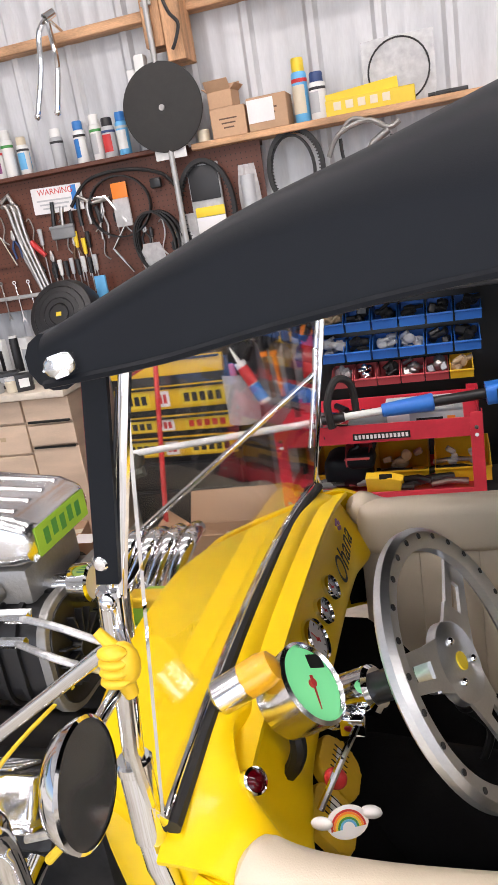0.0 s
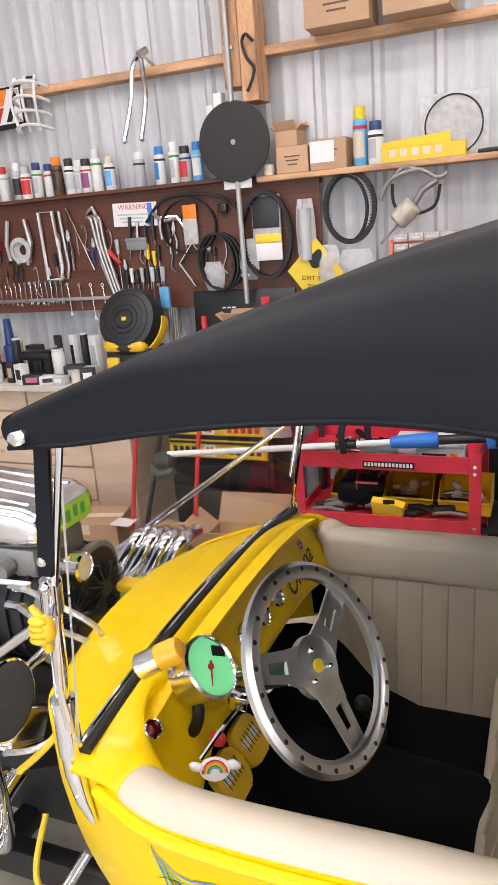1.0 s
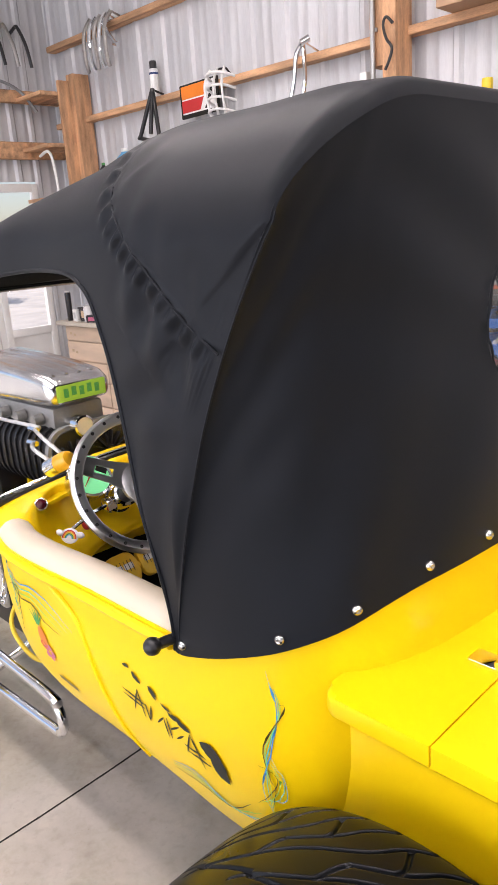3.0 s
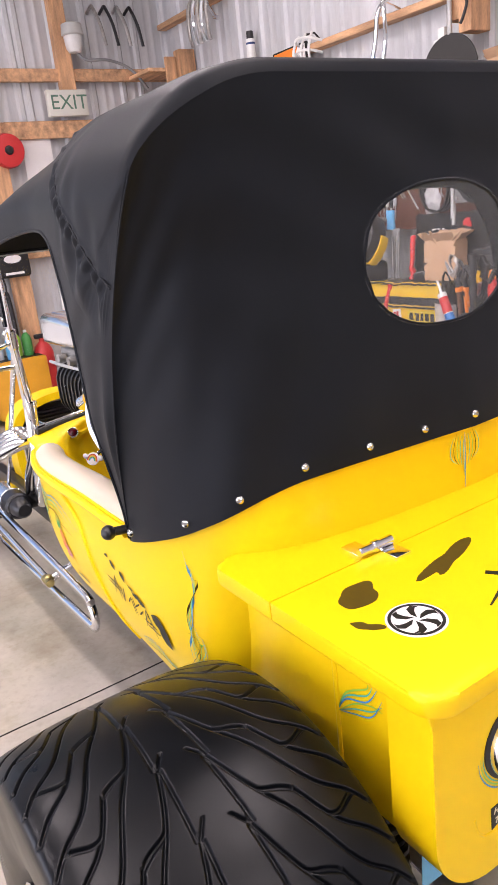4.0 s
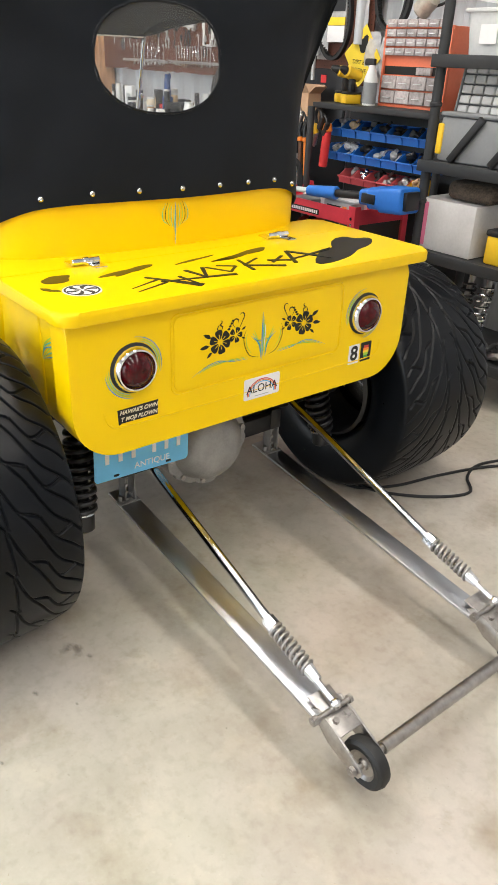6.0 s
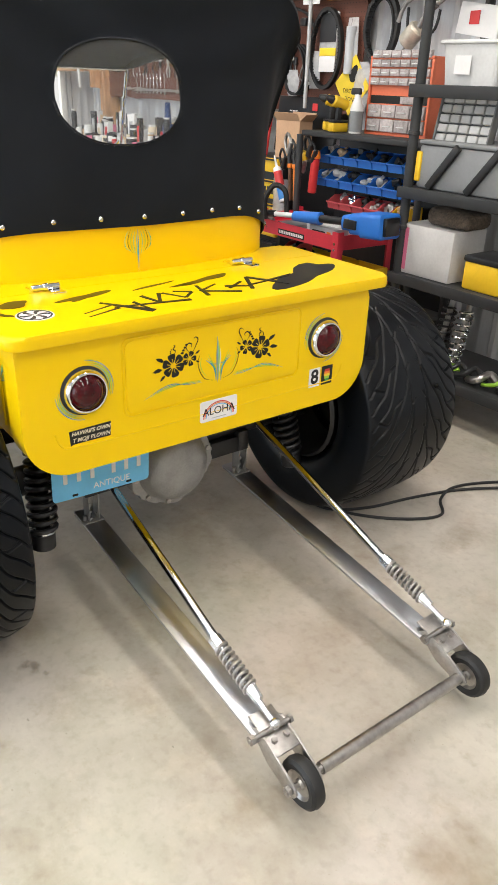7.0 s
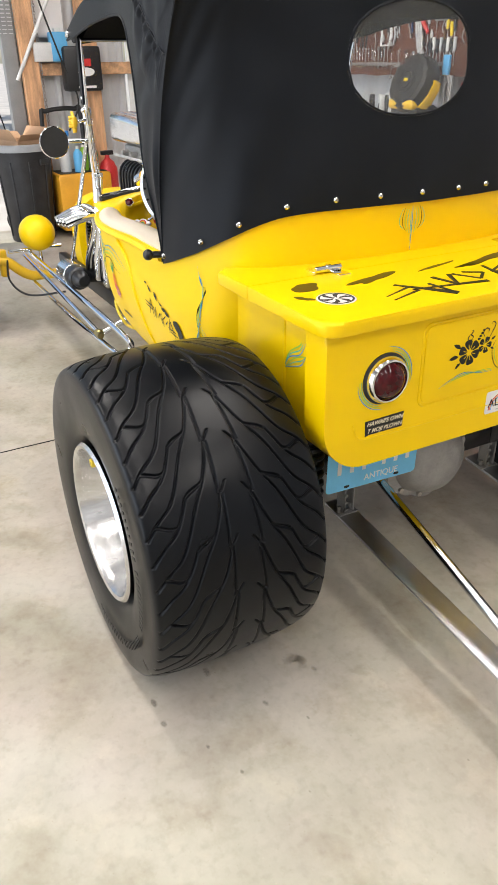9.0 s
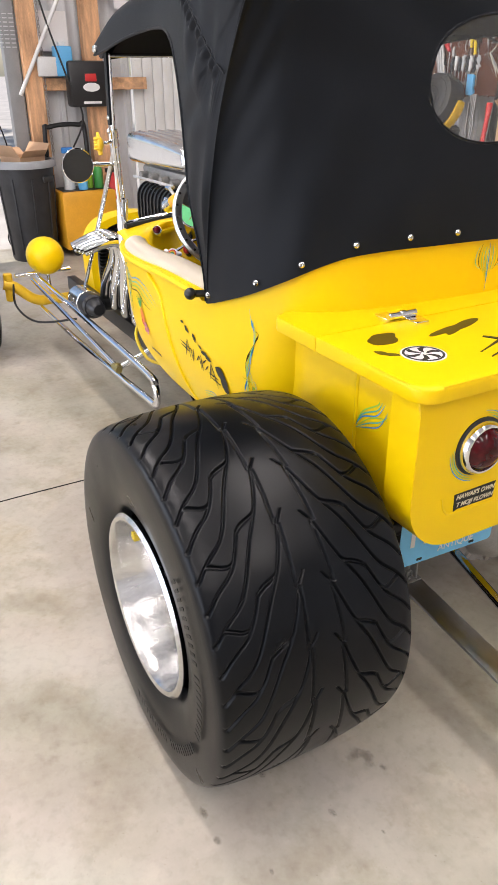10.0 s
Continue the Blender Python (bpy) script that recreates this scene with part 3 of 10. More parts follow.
PLAN = [(-0.46, 0.0), (-0.46, 0.20), (-0.455, 0.31), (-0.43, 0.375), (-0.36, 0.450), (-0.26, 0.518), (-0.16, 0.570), (-0.06, 0.596), (0.10, 0.605), (0.35, 0.610), (0.60, 0.610), (0.72, 0.600), (0.80, 0.580), (0.86, 0.552), (0.905, 0.513), (0.938, 0.46), (0.958, 0.40), (0.972, 0.33), (0.983, 0.24), (0.992, 0.12), (0.996, 0.0)]


def half_plan(n=96):
    return [(p.x, p.y) for p in smooth_path([(a, b, 0) for a, b in PLAN], n)]


def sstep(a, b, v):
    t = max(0.0, min(1.0, (v - a) / (b - a)))
    return t * t * (3 - 2 * t)


def body_top(x, u=-1.0):
    dip = sstep(-0.20, -0.06, x) * (0.016 * sstep(0.35, 0.0, x) if u <= 0 else 0.068 * sstep(0.60, 0.42, x))
    return 0.955 + 0.165 * sstep(0.62, 0.95, x) - 0.03 * sstep(-0.12, -0.46, x) - dip


def body_low(x):
    return 0.47 + 0.16 * sstep(0.16, -0.14, x)


def body_at(x, u, v):
    """A point of the tub's skin: plan point, v from 0 (sill) to 1 (rail)."""
    zt, zl = body_top(x, u), body_low(x)
    z = zl + (zt - zl) * v
    k = max(0.0, (0.80 - z) / 0.33)
    tuck = 0.035 * k + 0.085 * k ** 3
    r = math.hypot(x - 0.25, u)
    f = max(0.0, 1 - tuck / max(r, 0.2))
    return Vector((0.25 + (x - 0.25) * f, YC + u * f, z))


hp = half_plan()
ring = [(x, -u) for x, u in hp] + [(x, u) for x, u in hp[-2:0:-1]]
bm = bm_()
sheet(bm, [[body_at(x, u, i / 16) for x, u in ring] for i in range(17)], closed_u=True)
shell(bm, 0.012)
body = part("body", bm, YELLOW, car, "glossy yellow fibreglass tub")
# floor pan and firewall inside
bm = bm_()
rows = []
for x, u in hp[12:84:3]:
    z = 0.425 + 0.22 * sstep(0.10, -0.16, x)
    hw = min(u * 0.82, 0.462)
    rows.append([Vector((min(x, 0.84), YC + hw * f / 6, z)) for f in range(-6, 7)])
sheet(bm, rows)
part("floor_pan", bm, CLOTH_IN, car, "black carpeted floor")
bm = bm_()
sheet(bm, [[body_at(x, u * 0.955, v) * 1.0 for x, u in ring if x > -0.2] for v in (0.05, 0.4, 0.72)])
part("inner_trim", bm, CLOTH_IN, car, "black inner lining")
# bead along the tub's side and below the rail
for s in (-1, 1):
    bm = bm_()
    line = [body_at(x, s * u, 0.965) + Vector((0, s * 0.004, 0)) for x, u in hp if -0.2 < x < 0.595]
    tube(bm, line, 0.012, 8)
    part("rail_bead", bm, YELLOW, body)
    bm = bm_()
    q = [(0.16, 0.93), (0.25, 0.80), (0.29, 0.55), (0.33, 0.30), (0.36, 0.12)]
    tube(bm, smooth_path([body_at(x, s * 0.6085, v) + Vector((0, s * 0.0005, 0)) for x, v in q], 20), 0.007, 8)
    part("door_bead", bm, YELLOW, body)
# padded rail
for s in (-1, 1):
    bm = bm_()
    line = [body_at(x, s * (u - 0.045), 1.0) + Vector((0, 0, -0.012)) for x, u in hp if -0.150 < x < 0.80]
    line = smooth_path(line, 40)
    rr = [0.044 * min(1.0, 0.45 + 0.9 * math.sqrt(i / 4)) if i < 4 else 0.044 for i in range(40)]
    tube(bm, line, rr, 14)
    for v in bm.verts:
        v.co.z = 0.955 + (v.co.z - 0.955) * 0.97
    part("rail_padding", bm, CREAM, car, "cream vinyl padded rail")
# door trim on the far side with stitched channels
bm = bm_()
for k in range(9):
    x0 = -0.13 + k * 0.07
    box(bm, (0, 0, 0), (0.0715, 0.03, 0.48), 0.006, pose(x0 + 0.035, YC + 0.496, 0.650, -6.5))
part("door_trim", bm, CREAM, car, "cream pleated vinyl side trim")
bm = bm_()
box(bm, (0.185, YC + 0.518, 0.862), (0.64, 0.075, 0.138), 0.032, seg=4)
part("trim_roll", bm, CREAM, car, "cream vinyl padded roll")
bm = bm_()
tube(bm, [(-0.13, YC + 0.502, 0.797), (0.5, YC + 0.502, 0.797)], 0.004, 6)
part("piping", bm, CREAM, car)
# wrench used as the door handle
bm = bm_()
tube(bm, [(0.172, YC + 0.502, 0.752), (0.232, YC + 0.499, 0.732)], 0.0055, 8)
lathe(bm, [(0.008, -0.006), (0.017, -0.006), (0.017, 0.006), (0.008, 0.006), (0.008, -0.006)], Matrix.Translation((0.240, YC + 0.500, 0.729)) @ pose(0, 0, 0, 90), 16)
for a in (150, 230):
    tube(bm, [(0.172, YC + 0.502, 0.752), (0.172 + 0.016 * math.cos(radians(a)), YC + 0.502, 0.752 - 0.016 * math.sin(radians(a)))], [0.006, 0.004], 8)
part("door_pull", bm, STEEL, car, "open-ended wrench fixed as a door pull")
# seat
bm = bm_()
box(bm, (0.52, YC, 0.54), (0.34, 0.98, 0.12), 0.05, seg=4)
part("seat_cushion", bm, CREAM, car, "cream vinyl bench cushion")
bm = bm_()
box(bm, (0, 0, 0.28), (0.15, 0.98, 0.58), 0.055, Matrix.Translation((0.435, YC, 0.55)) @ pose(0, 0, 0, 0, 13), 4)
sb = part("seat_back", bm, CREAM, car, "cream pleated vinyl bench back")
for k in range(7):
    part("pleat", tube(bm_(), [Matrix.Translation((0.435, YC, 0.55)) @ pose(0, 0, 0, 0, 13) @ Vector((-0.078, -0.42 + k * 0.14, z)) for z in (0.05, 0.42)], 0.004, 6), CREAM, sb)
# transmission hump and shifter
bm = bm_()
tube(bm, [(-0.4, YC, 0.5), (-0.1, YC, 0.5), (0.4, YC, 0.49)], [0.16, 0.14, 0.10], 16)
part("tunnel", bm, CLOTH_IN, car)
bm = bm_()
wire(bm, [(0.12, YC + 0.02, 0.6), (0.14, YC + 0.02, 0.68), (0.10, YC + 0.0, 0.74)], 0.008)
ball(bm, (0.10, YC, 0.755), 0.02, 14)
part("shifter", bm, IRON, car)

# cowl in front of the windscreen
WSX = -0.215
cowl_xs = [-0.475, -0.465, -0.44, -0.40, -0.34, -0.28, -0.22, -0.16]


def cowl_half(x):
    for (xa, ua), (xb, ub) in zip(PLAN[2:9], PLAN[3:10]):
        if xa <= x <= xb:
            return ua + (ub - ua) * (x - xa) / (xb - xa)
    return 0.30


def cowl_z(x, f):
    crown = 0.060 + 0.005 * sstep(-0.46, -0.2, x)
    return body_top(x) - 0.012 + crown * (1 - abs(f) ** 2.6)


bm = bm_()
rows = []
for x in cowl_xs:
    hw = max(cowl_half(max(x, -0.455)) - 0.004, 0.28)
    drop = 0.035 if x <= -0.474 else (0.010 if x <= -0.46 else 0.0)
    rows.append([Vector((x, YC + hw * f, cowl_z(x, f) - drop)) for f in [math.sin(math.pi / 2 * (i / 16 - 1)) for i in range(33)]])
sheet(bm, rows)
shell(bm, 0.010)
part("cowl", bm, YELLOW, car, "glossy yellow cowl")

# dashboard: a rolled panel under the windscreen with a scooped pocket by the driver
bm = bm_()
rows = []
prof = smooth_path([(-0.235, 0.104, 0), (-0.212, 0.100, 0), (-0.196, 0.084, 0), (-0.172, 0.035, 0), (-0.147, -0.02, 0), (-0.127, -0.068, 0), (-0.135, -0.096, 0), (-0.160, -0.105, 0)], 26)
for i in range(101):
    f = -1 + 2 * i / 100
    y = YC + 0.566 * f - 0.024 * sstep(0.5, 1.0, f)
    zc = 0.890 + 0.026 * (1 - f * f) - 0.024 * sstep(0.35, 1.0, f)
    cap = 0.060 * math.exp(-((y - 0.60) / 0.105) ** 2) + 0.02 * math.exp(-((f - 0.9) / 0.12) ** 2)
    scoop = 0.050 * math.exp(-(abs(y - 0.645) / 0.058) ** 3)
    cheek = 0.055 * sstep(0.60, 0.535, y)
    row = []
    for j, q in enumerate(prof):
        v = j / 25
        hollow = math.exp(-(abs(v - 0.50) / 0.27) ** 3)
        dx = cap * sstep(0.0, 0.30, v) * (1 - 0.35 * sstep(0.75, 1, v)) - scoop * 1.25 * hollow + cheek * sstep(0.1, 0.4, v) * 0.5
        deep = 0.045 * sstep(0.78, 0.62, y) * sstep(0.6, 1.0, v)
        row.append(Vector((q.x + dx, y, zc + q.y * (1.0 - 0.20 * abs(f) ** 6) - deep)))
    rows.append(row)
sheet(bm, rows)
shell(bm, 0.008)
dash = part("dashboard", bm, YELLOW, car, "glossy yellow dashboard with gauges")

def dial(y, z, r, x=-0.150, face=DIALW, parent=None, tilt=0.0):
    m = Matrix.Translation((x, y, z)) @ pose(0, 0, 0, 0, 90 + tilt, 0)
    g = part("gauge", lathe(bm_(), [(r * 0.86, -0.02), (r, -0.012), (r, 0.004), (r * 0.92, 0.010), (r * 0.86, 0.006)], m, 28), CHROME, parent or dash, "round chrome-ringed gauge")
    part("dial", lathe(bm_(), [(0, 0.003), (r * 0.87, 0.003), (r * 0.87, -0.01), (0, -0.01)], m, 24), face, g)
    for k in range(9):
        a = radians(-135 + 270 * k / 8)
        bm = bm_()
        box(bm, (0, 0, 0), (r * 0.14, r * 0.03, 0.001), 0, m @ pose(0, 0, 0.0042, 0, 0, math.degrees(a)) @ Matrix.Translation((r * 0.68, 0, 0)))
        part("tick", bm, INK, g)
    bm = bm_()
    prism(bm, [(-r * 0.2, -r * 0.04), (r * 0.62, -r * 0.012), (r * 0.62, r * 0.012), (-r * 0.2, r * 0.04)], 0.001, m @ pose(0, 0, 0.0056, 0, 0, 205))
    cyl(bm, m @ Vector((0, 0, 0.004)), m @ Vector((0, 0, 0.008)), r * 0.08, seg=10)
    part("needle", bm, SMALL["red"], g)
    return g


dial(1.010, 0.908, 0.040, tilt=-24, x=-0.147, face=SMALL["white"])
dial(1.103, 0.909, 0.027, tilt=-24, x=-0.147, face=SMALL["silver"])
dial(1.195, 0.906, 0.027, tilt=-24, x=-0.147, face=SMALL["silver"])
# lettering on the passenger side of the dash
part("dash_script", words("Ohana", 0.075, Matrix.Translation((-0.142, 1.37, 0.890)) @ pose(0, 0, 0, 0, -24, 0) @ Matrix(((0, 0, 1, 0), (1, 0, 0, 0), (0, 1, 0, 0), (0, 0, 0, 1))) @ pose(0, 0, 0, 0, 0, 6), shear=0.35), INK, dash, "black script lettering")
bm = bm_()
for k in range(5):
    a = k * 1.2566
    prism(bm, oval(0.016, 0.010, 12, 0.010 * math.cos(a), 0.010 * math.sin(a)), 0.001, Matrix.Translation((-0.159, 1.43, 0.935)) @ pose(0, 0, 0, 0, -24, 0) @ Matrix(((0, 0, 1, 0), (1, 0, 0, 0), (0, 1, 0, 0), (0, 0, 0, 1))))
part("dash_flower", bm, SMALL["purple"], dash)
# red push button in the driver's pocket
bm = bm_()
lathe(bm, [(0.0, 0.009), (0.008, 0.008), (0.013, 0.004), (0.014, -0.02), (0, -0.02)], axis(Vector((-0.148, 0.603, 0.980)), Vector((-0.148, 0.603, 0.980)) + Vector((0.70, -0.39, 0.57))), 20)
bt = part("push_button", bm, REDLENS, dash, "red push button")
part("bezel", lathe(bm_(), [(0.013, 0.002), (0.014, 0.004), (0.017, 0.002), (0.017, -0.022), (0.013, -0.022), (0.013, 0.002)], axis(Vector((-0.148, 0.603, 0.980)), Vector((-0.148, 0.603, 0.980)) + Vector((0.70, -0.39, 0.57))), 24), CHROME, bt)

# big tachometer on its stalk
TC = Vector((-0.095, 0.722, 1.030))
tm = axis(TC, TC + Vector((0.822, -0.08, 0.655))) @ Matrix.Diagonal((0.9, 0.9, 0.9, 1))
tach = part("tachometer", lathe(bm_(), [(0, -0.075), (0.035, -0.075), (0.058, -0.055), (0.064, -0.01), (0.066, 0.012), (0.060, 0.016), (0.057, 0.010)], tm, 36), ALU, car, "large chrome-cased tachometer with green dial")
part("dial", lathe(bm_(), [(0, 0.008), (0.058, 0.008), (0.058, 0.002), (0, 0.002)], tm, 32), GREEN, tach)
bm = bm_()
prism(bm, [(-0.012, -0.003), (0.04, -0.0008), (0.04, 0.0008), (-0.012, 0.003)], 0.001, tm @ pose(0, 0, 0.011, 0, 0, -135))
cyl(bm, tm @ Vector((0, 0, 0.008)), tm @ Vector((0, 0, 0.013)), 0.006, seg=12)
part("needle", bm, SMALL["red"], tach)
bm = bm_()
box(bm, (0.034, -0.026, 0.0102), (0.022, 0.034, 0.001), 0, tm @ pose(0, 0, 0, 0, 0, 52))
part("display", bm, INK, tach)
bm = bm_()
wire(bm, [TC + Vector((-0.03, 0.0, -0.06)), TC + Vector((-0.025, -0.01, -0.10)), TC + Vector((-0.05, 0.0, -0.15)), TC + Vector((-0.09, 0.02, -0.17))], 0.012)
part("loom", bm, RUBBER_D, tach, "black corrugated wiring sleeve")
# shift light beside it
SL0, SL1 = Vector((-0.205, 0.668, 1.047)), Vector((-0.135, 0.690, 1.082))
d = (SL1 - SL0).normalized()
sl = part("shift_light", cyl(bm_(), SL0, SL0 + d * 0.05, 0.024, seg=24, bev=0.004), ALU, car, "chrome shift light with amber lens")
bm = bm_()
lathe(bm, [(0.024, 0.045), (0.024, 0.075), (0.020, 0.088), (0.010, 0.094), (0, 0.095)], axis(SL0, SL1), 24)
part("lens", bm, mat("amber_lens", (0.85, 0.42, 0.01), 0.3, var=0.04, coat=0.3), sl)

# steering
HUB = Vector((0.110, 0.749, 1.056))
wheel_n = Vector((0.86, -0.20, 0.48)).normalized()
wm = axis(HUB, HUB + wheel_n)
sw = part("steering_wheel", bm_(), ALU, car, "brushed aluminium three-spoke steering wheel")
R = 0.166
bm = bm_()
lathe(bm, [(R - 0.016, -0.007), (R - 0.010, -0.012), (R + 0.006, -0.013), (R + 0.014, -0.006), (R + 0.014, 0.004), (R + 0.006, 0.011), (R - 0.010, 0.010), (R - 0.016, 0.005), (R - 0.016, -0.007)], wm, 80)
part("rim", bm, BRUSHED, sw)
part("hub", lathe(bm_(), [(0, -0.06), (0.03, -0.06), (0.034, -0.03), (0.054, -0.022), (0.054, -0.008), (0.052, -0.0065), (0, -0.0065)], wm, 36), BRUSHED, sw)
UPV = (Vector((0, 0, 1)) - wheel_n * wheel_n.z).normalized()
base_a = math.degrees(math.atan2((wm.to_3x3().inverted() @ UPV).y, (wm.to_3x3().inverted() @ UPV).x))
for k, a in enumerate((180, 62, -62)):
    sp = wm @ pose(0, 0, -0.012, 0, 0, base_a + a)
    bm = bm_()
    for y0, y1 in ((-0.026, -0.010), (0.010, 0.026)):
        prism(bm, [(0.075, y0 * 1.1), (R - 0.012, y0 * 0.85), (R - 0.012, y1 * 0.85 if y0 > 0 else y1 * 0.7), (0.075, y1)], 0.005, sp)
    prism(bm, [(0.030, -0.040), (0.045, -0.034), (0.076, -0.0286), (0.076, 0.0286), (0.045, 0.034), (0.030, 0.040)], 0.005, sp)
    prism(bm, [(R - 0.045, -0.023), (R - 0.008, -0.022), (R - 0.008, 0.022), (R - 0.045, 0.023)], 0.005, sp)
    part("spoke", bm, BRUSHED, sw)
# dark discs on the solid rim imitate the shade of drilled holes
bm = bm_()
for k in range(26):
    a = 2 * math.pi * k / 26
    for zz in (0.0095, -0.0135):
        cyl(bm, wm @ Vector((R * math.cos(a), R * math.sin(a), zz)), wm @ Vector((R * math.cos(a), R * math.sin(a), zz + 0.0025)), 0.0042, seg=10)
tagged(part("drilled_hole", bm, PLASTIC_K, sw), kind="stuff")
for k in range(3):
    a = radians(base_a + 120 * k)
    part("bolt", ball(bm_(), wm @ Vector((0.030 * math.cos(a), 0.030 * math.sin(a), -0.005)), 0.006, 10), CHROME, sw)
part("badge", cyl(bm_(), wm @ Vector((0, 0, -0.008)), wm @ Vector((0, 0, -0.004)), 0.012, seg=18), SMALL["yellow"], sw)
CF = HUB - wheel_n * 0.30
bm = bm_()
cyl(bm, HUB - wheel_n * 0.05, HUB - wheel_n * 0.5, 0.022, seg=20)
col = part("steering_column", bm, IRON, car, "black steering column with chrome clamp")
bm = bm_()
cyl(bm, HUB - wheel_n * 0.14, HUB - wheel_n * 0.22, 0.034, seg=24, bev=0.006)
cyl(bm, HUB - wheel_n * 0.215, HUB - wheel_n * 0.235, 0.038, seg=24, bev=0.004)
box(bm, HUB - wheel_n * 0.18 + Vector((0, -0.045, -0.01)), (0.035, 0.03, 0.03), 0.004)
part("clamp", bm, CHROME, col)
bm = bm_()
s0 = HUB - wheel_n * 0.17 + Vector((0, -0.05, -0.01))
wire(bm, [s0, s0 + Vector((-0.02, -0.05, -0.02)), s0 + Vector((-0.045, -0.10, -0.055))], 0.005)
part("stalk", bm, CHROME, col)
part("stalk_knob", ball(bm_(), s0 + Vector((-0.03, -0.055, -0.045)), (0.016, 0.012, 0.016), 14), SMALL["red"], col, "red switch knob")
# rainbow key fob
fob = part("key_fob", bm_(), WHITE, car, "white fob with a rainbow")
fm = Matrix.Translation((-0.043, 0.614, 0.915)) @ pose(0, 0, 0, 62, 0, 22)
fm = fm @ Matrix.Scale(0.85, 4)
part("plate", prism(bm_(), oval(0.062, 0.046, 24), 0.004, fm, 0.001), WHITE, fob)
for k, cname in enumerate(("red", "orange", "yellow", "green", "lightblue")):
    r0, r1 = 0.026 - 0.0034 * k, 0.0228 - 0.0034 * k
    arc = [(r0 * math.cos(radians(q)), -0.008 + r0 * math.sin(radians(q))) for q in range(0, 181, 12)] + [(r1 * math.cos(radians(q)), -0.008 + r1 * math.sin(radians(q))) for q in range(180, -1, -12)]
    part("rainbow_stripe", prism(bm_(), arc, 0.0005, fm @ pose(0, 0, 0.0041)), SMALL[cname], fob)
for q in (-1, 1):
    part("wing", ball(bm_(), fm @ Vector((q * 0.037, 0.006, 0.002)), (0.014, 0.008, 0.008), 12), WHITE, fob)
# yellow pedals
for k, (py, px) in enumerate(((0.80, -0.12), (0.91, -0.125))):
    m = Matrix.Translation((px, py, 0.715)) @ pose(0, 0, 0, 0, 52, 0)
    pd = part("pedal", prism(bm_(), rounded(0.095, 0.10, 0.028), 0.018, m, 0.006), YELP, car, "yellow rounded pedal pad")
    part("ear", prism(bm_(), [(-0.02, 0.04), (0.0, 0.065), (0.02, 0.04)], 0.012, m), YELP, pd)
    for q in (-0.018, 0.018):
        bm = bm_()
        prism(bm, rounded(0.032, 0.018, 0.005, 3), 0.0012, m @ pose(-0.005, q, 0.0182, 0, 0, 90))
        part("grip", bm, WHITE, pd)
        bm = bm_()
        for j in range(3):
            box(bm, (-0.005, q - 0.012 + 0.012 * j, 0.0198), (0.036, 0.0016, 0.0012), 0, m)
        part("grip_line", bm, INK, pd)

# ---- canvas top ----
TOPL = [(-0.205, 1.560), (-0.10, 1.600), (0.0, 1.638), (0.19, 1.697), (0.40, 1.755), (0.53, 1.784), (0.62, 1.790), (0.80, 1.790), (0.93, 1.788)]  # ridge of the roof
LOWL = [(-0.205, 1.530), (-0.10, 1.540), (0.0, 1.556), (0.11, 1.570), (0.25, 1.580), (0.35, 1.580), (0.43, 1.572), (0.485, 1.545), (0.517, 1.495), (0.542, 1.435), (0.560, 1.36), (0.575, 1.27), (0.586, 1.19), (0.593, 1.09), (0.593, 1.00), (0.588, 0.925)]  # edge of the opening
HW = 0.600
TOPS = smooth_path([(a, b, 0) for a, b in TOPL], 60)


def top_z(x):
    for p, q in zip(TOPS, TOPS[1:]):
        if p.x <= x <= q.x:
            return p.y + (q.y - p.y) * (x - p.x) / (q.x - p.x)
    return TOPL[0][1] if x <= TOPS[1].x else TOPL[-1][1]


def shoulder(x):
    """Half width, and width and height of the rounded shoulder, at x."""
    k = sstep(-0.12, 0.62, x)
    return HW + 0.060 * sstep(0.2, 0.72, x), 0.020 + 0.245 * k, 0.022 + 0.178 * k


def side_w(x, z):
    w, ra, rb = shoulder(x)
    dz = top_z(x) + 0.010 - z
    if dz < rb:
        w = w - ra + ra * math.sqrt(max(0.0, 1 - (1 - max(dz, 0) / rb) ** 2))
    low = sstep(1.25, 0.925, z)
    return w * (1 - low) + 0.614 * low


canopy = part("canvas_top", bm_(), CLOTH, car, "black canvas folding top")
# the rounded back edge, from the fold above the tub over to the ridge
PHI0 = math.asin(0.18)


def section(x, q):
    """Point (half width, z) of the roof's section; q from 0 at the fold to 1 at the middle."""
    w, ra, rb = shoulder(x)
    zt = top_z(x) + 0.010
    if q < 0.56:
        ph = PHI0 + (math.pi / 2 - PHI0) * q / 0.56
        return w - ra + ra * math.cos(ph), zt - rb + rb * math.sin(ph)
    return (w - ra) * (1 - (q - 0.56) / 0.44), zt


BACKX = [(0.66, 0.908), (0.649, 0.913), (0.636, 0.923), (0.617, 0.934), (0.592, 0.943), (0.56, 0.950), (0.525, 0.955), (0.47, 0.957), (0.39, 0.958), (0.2, 0.961), (0.0, 0.963)]


def back_x(w):
    for (wa, xa), (wb, xb) in zip(BACKX, BACKX[1:]):
        if wb <= w <= wa:
            return xa + (xb - xa) * (wa - w) / (wa - wb)
    return BACKX[0][1]


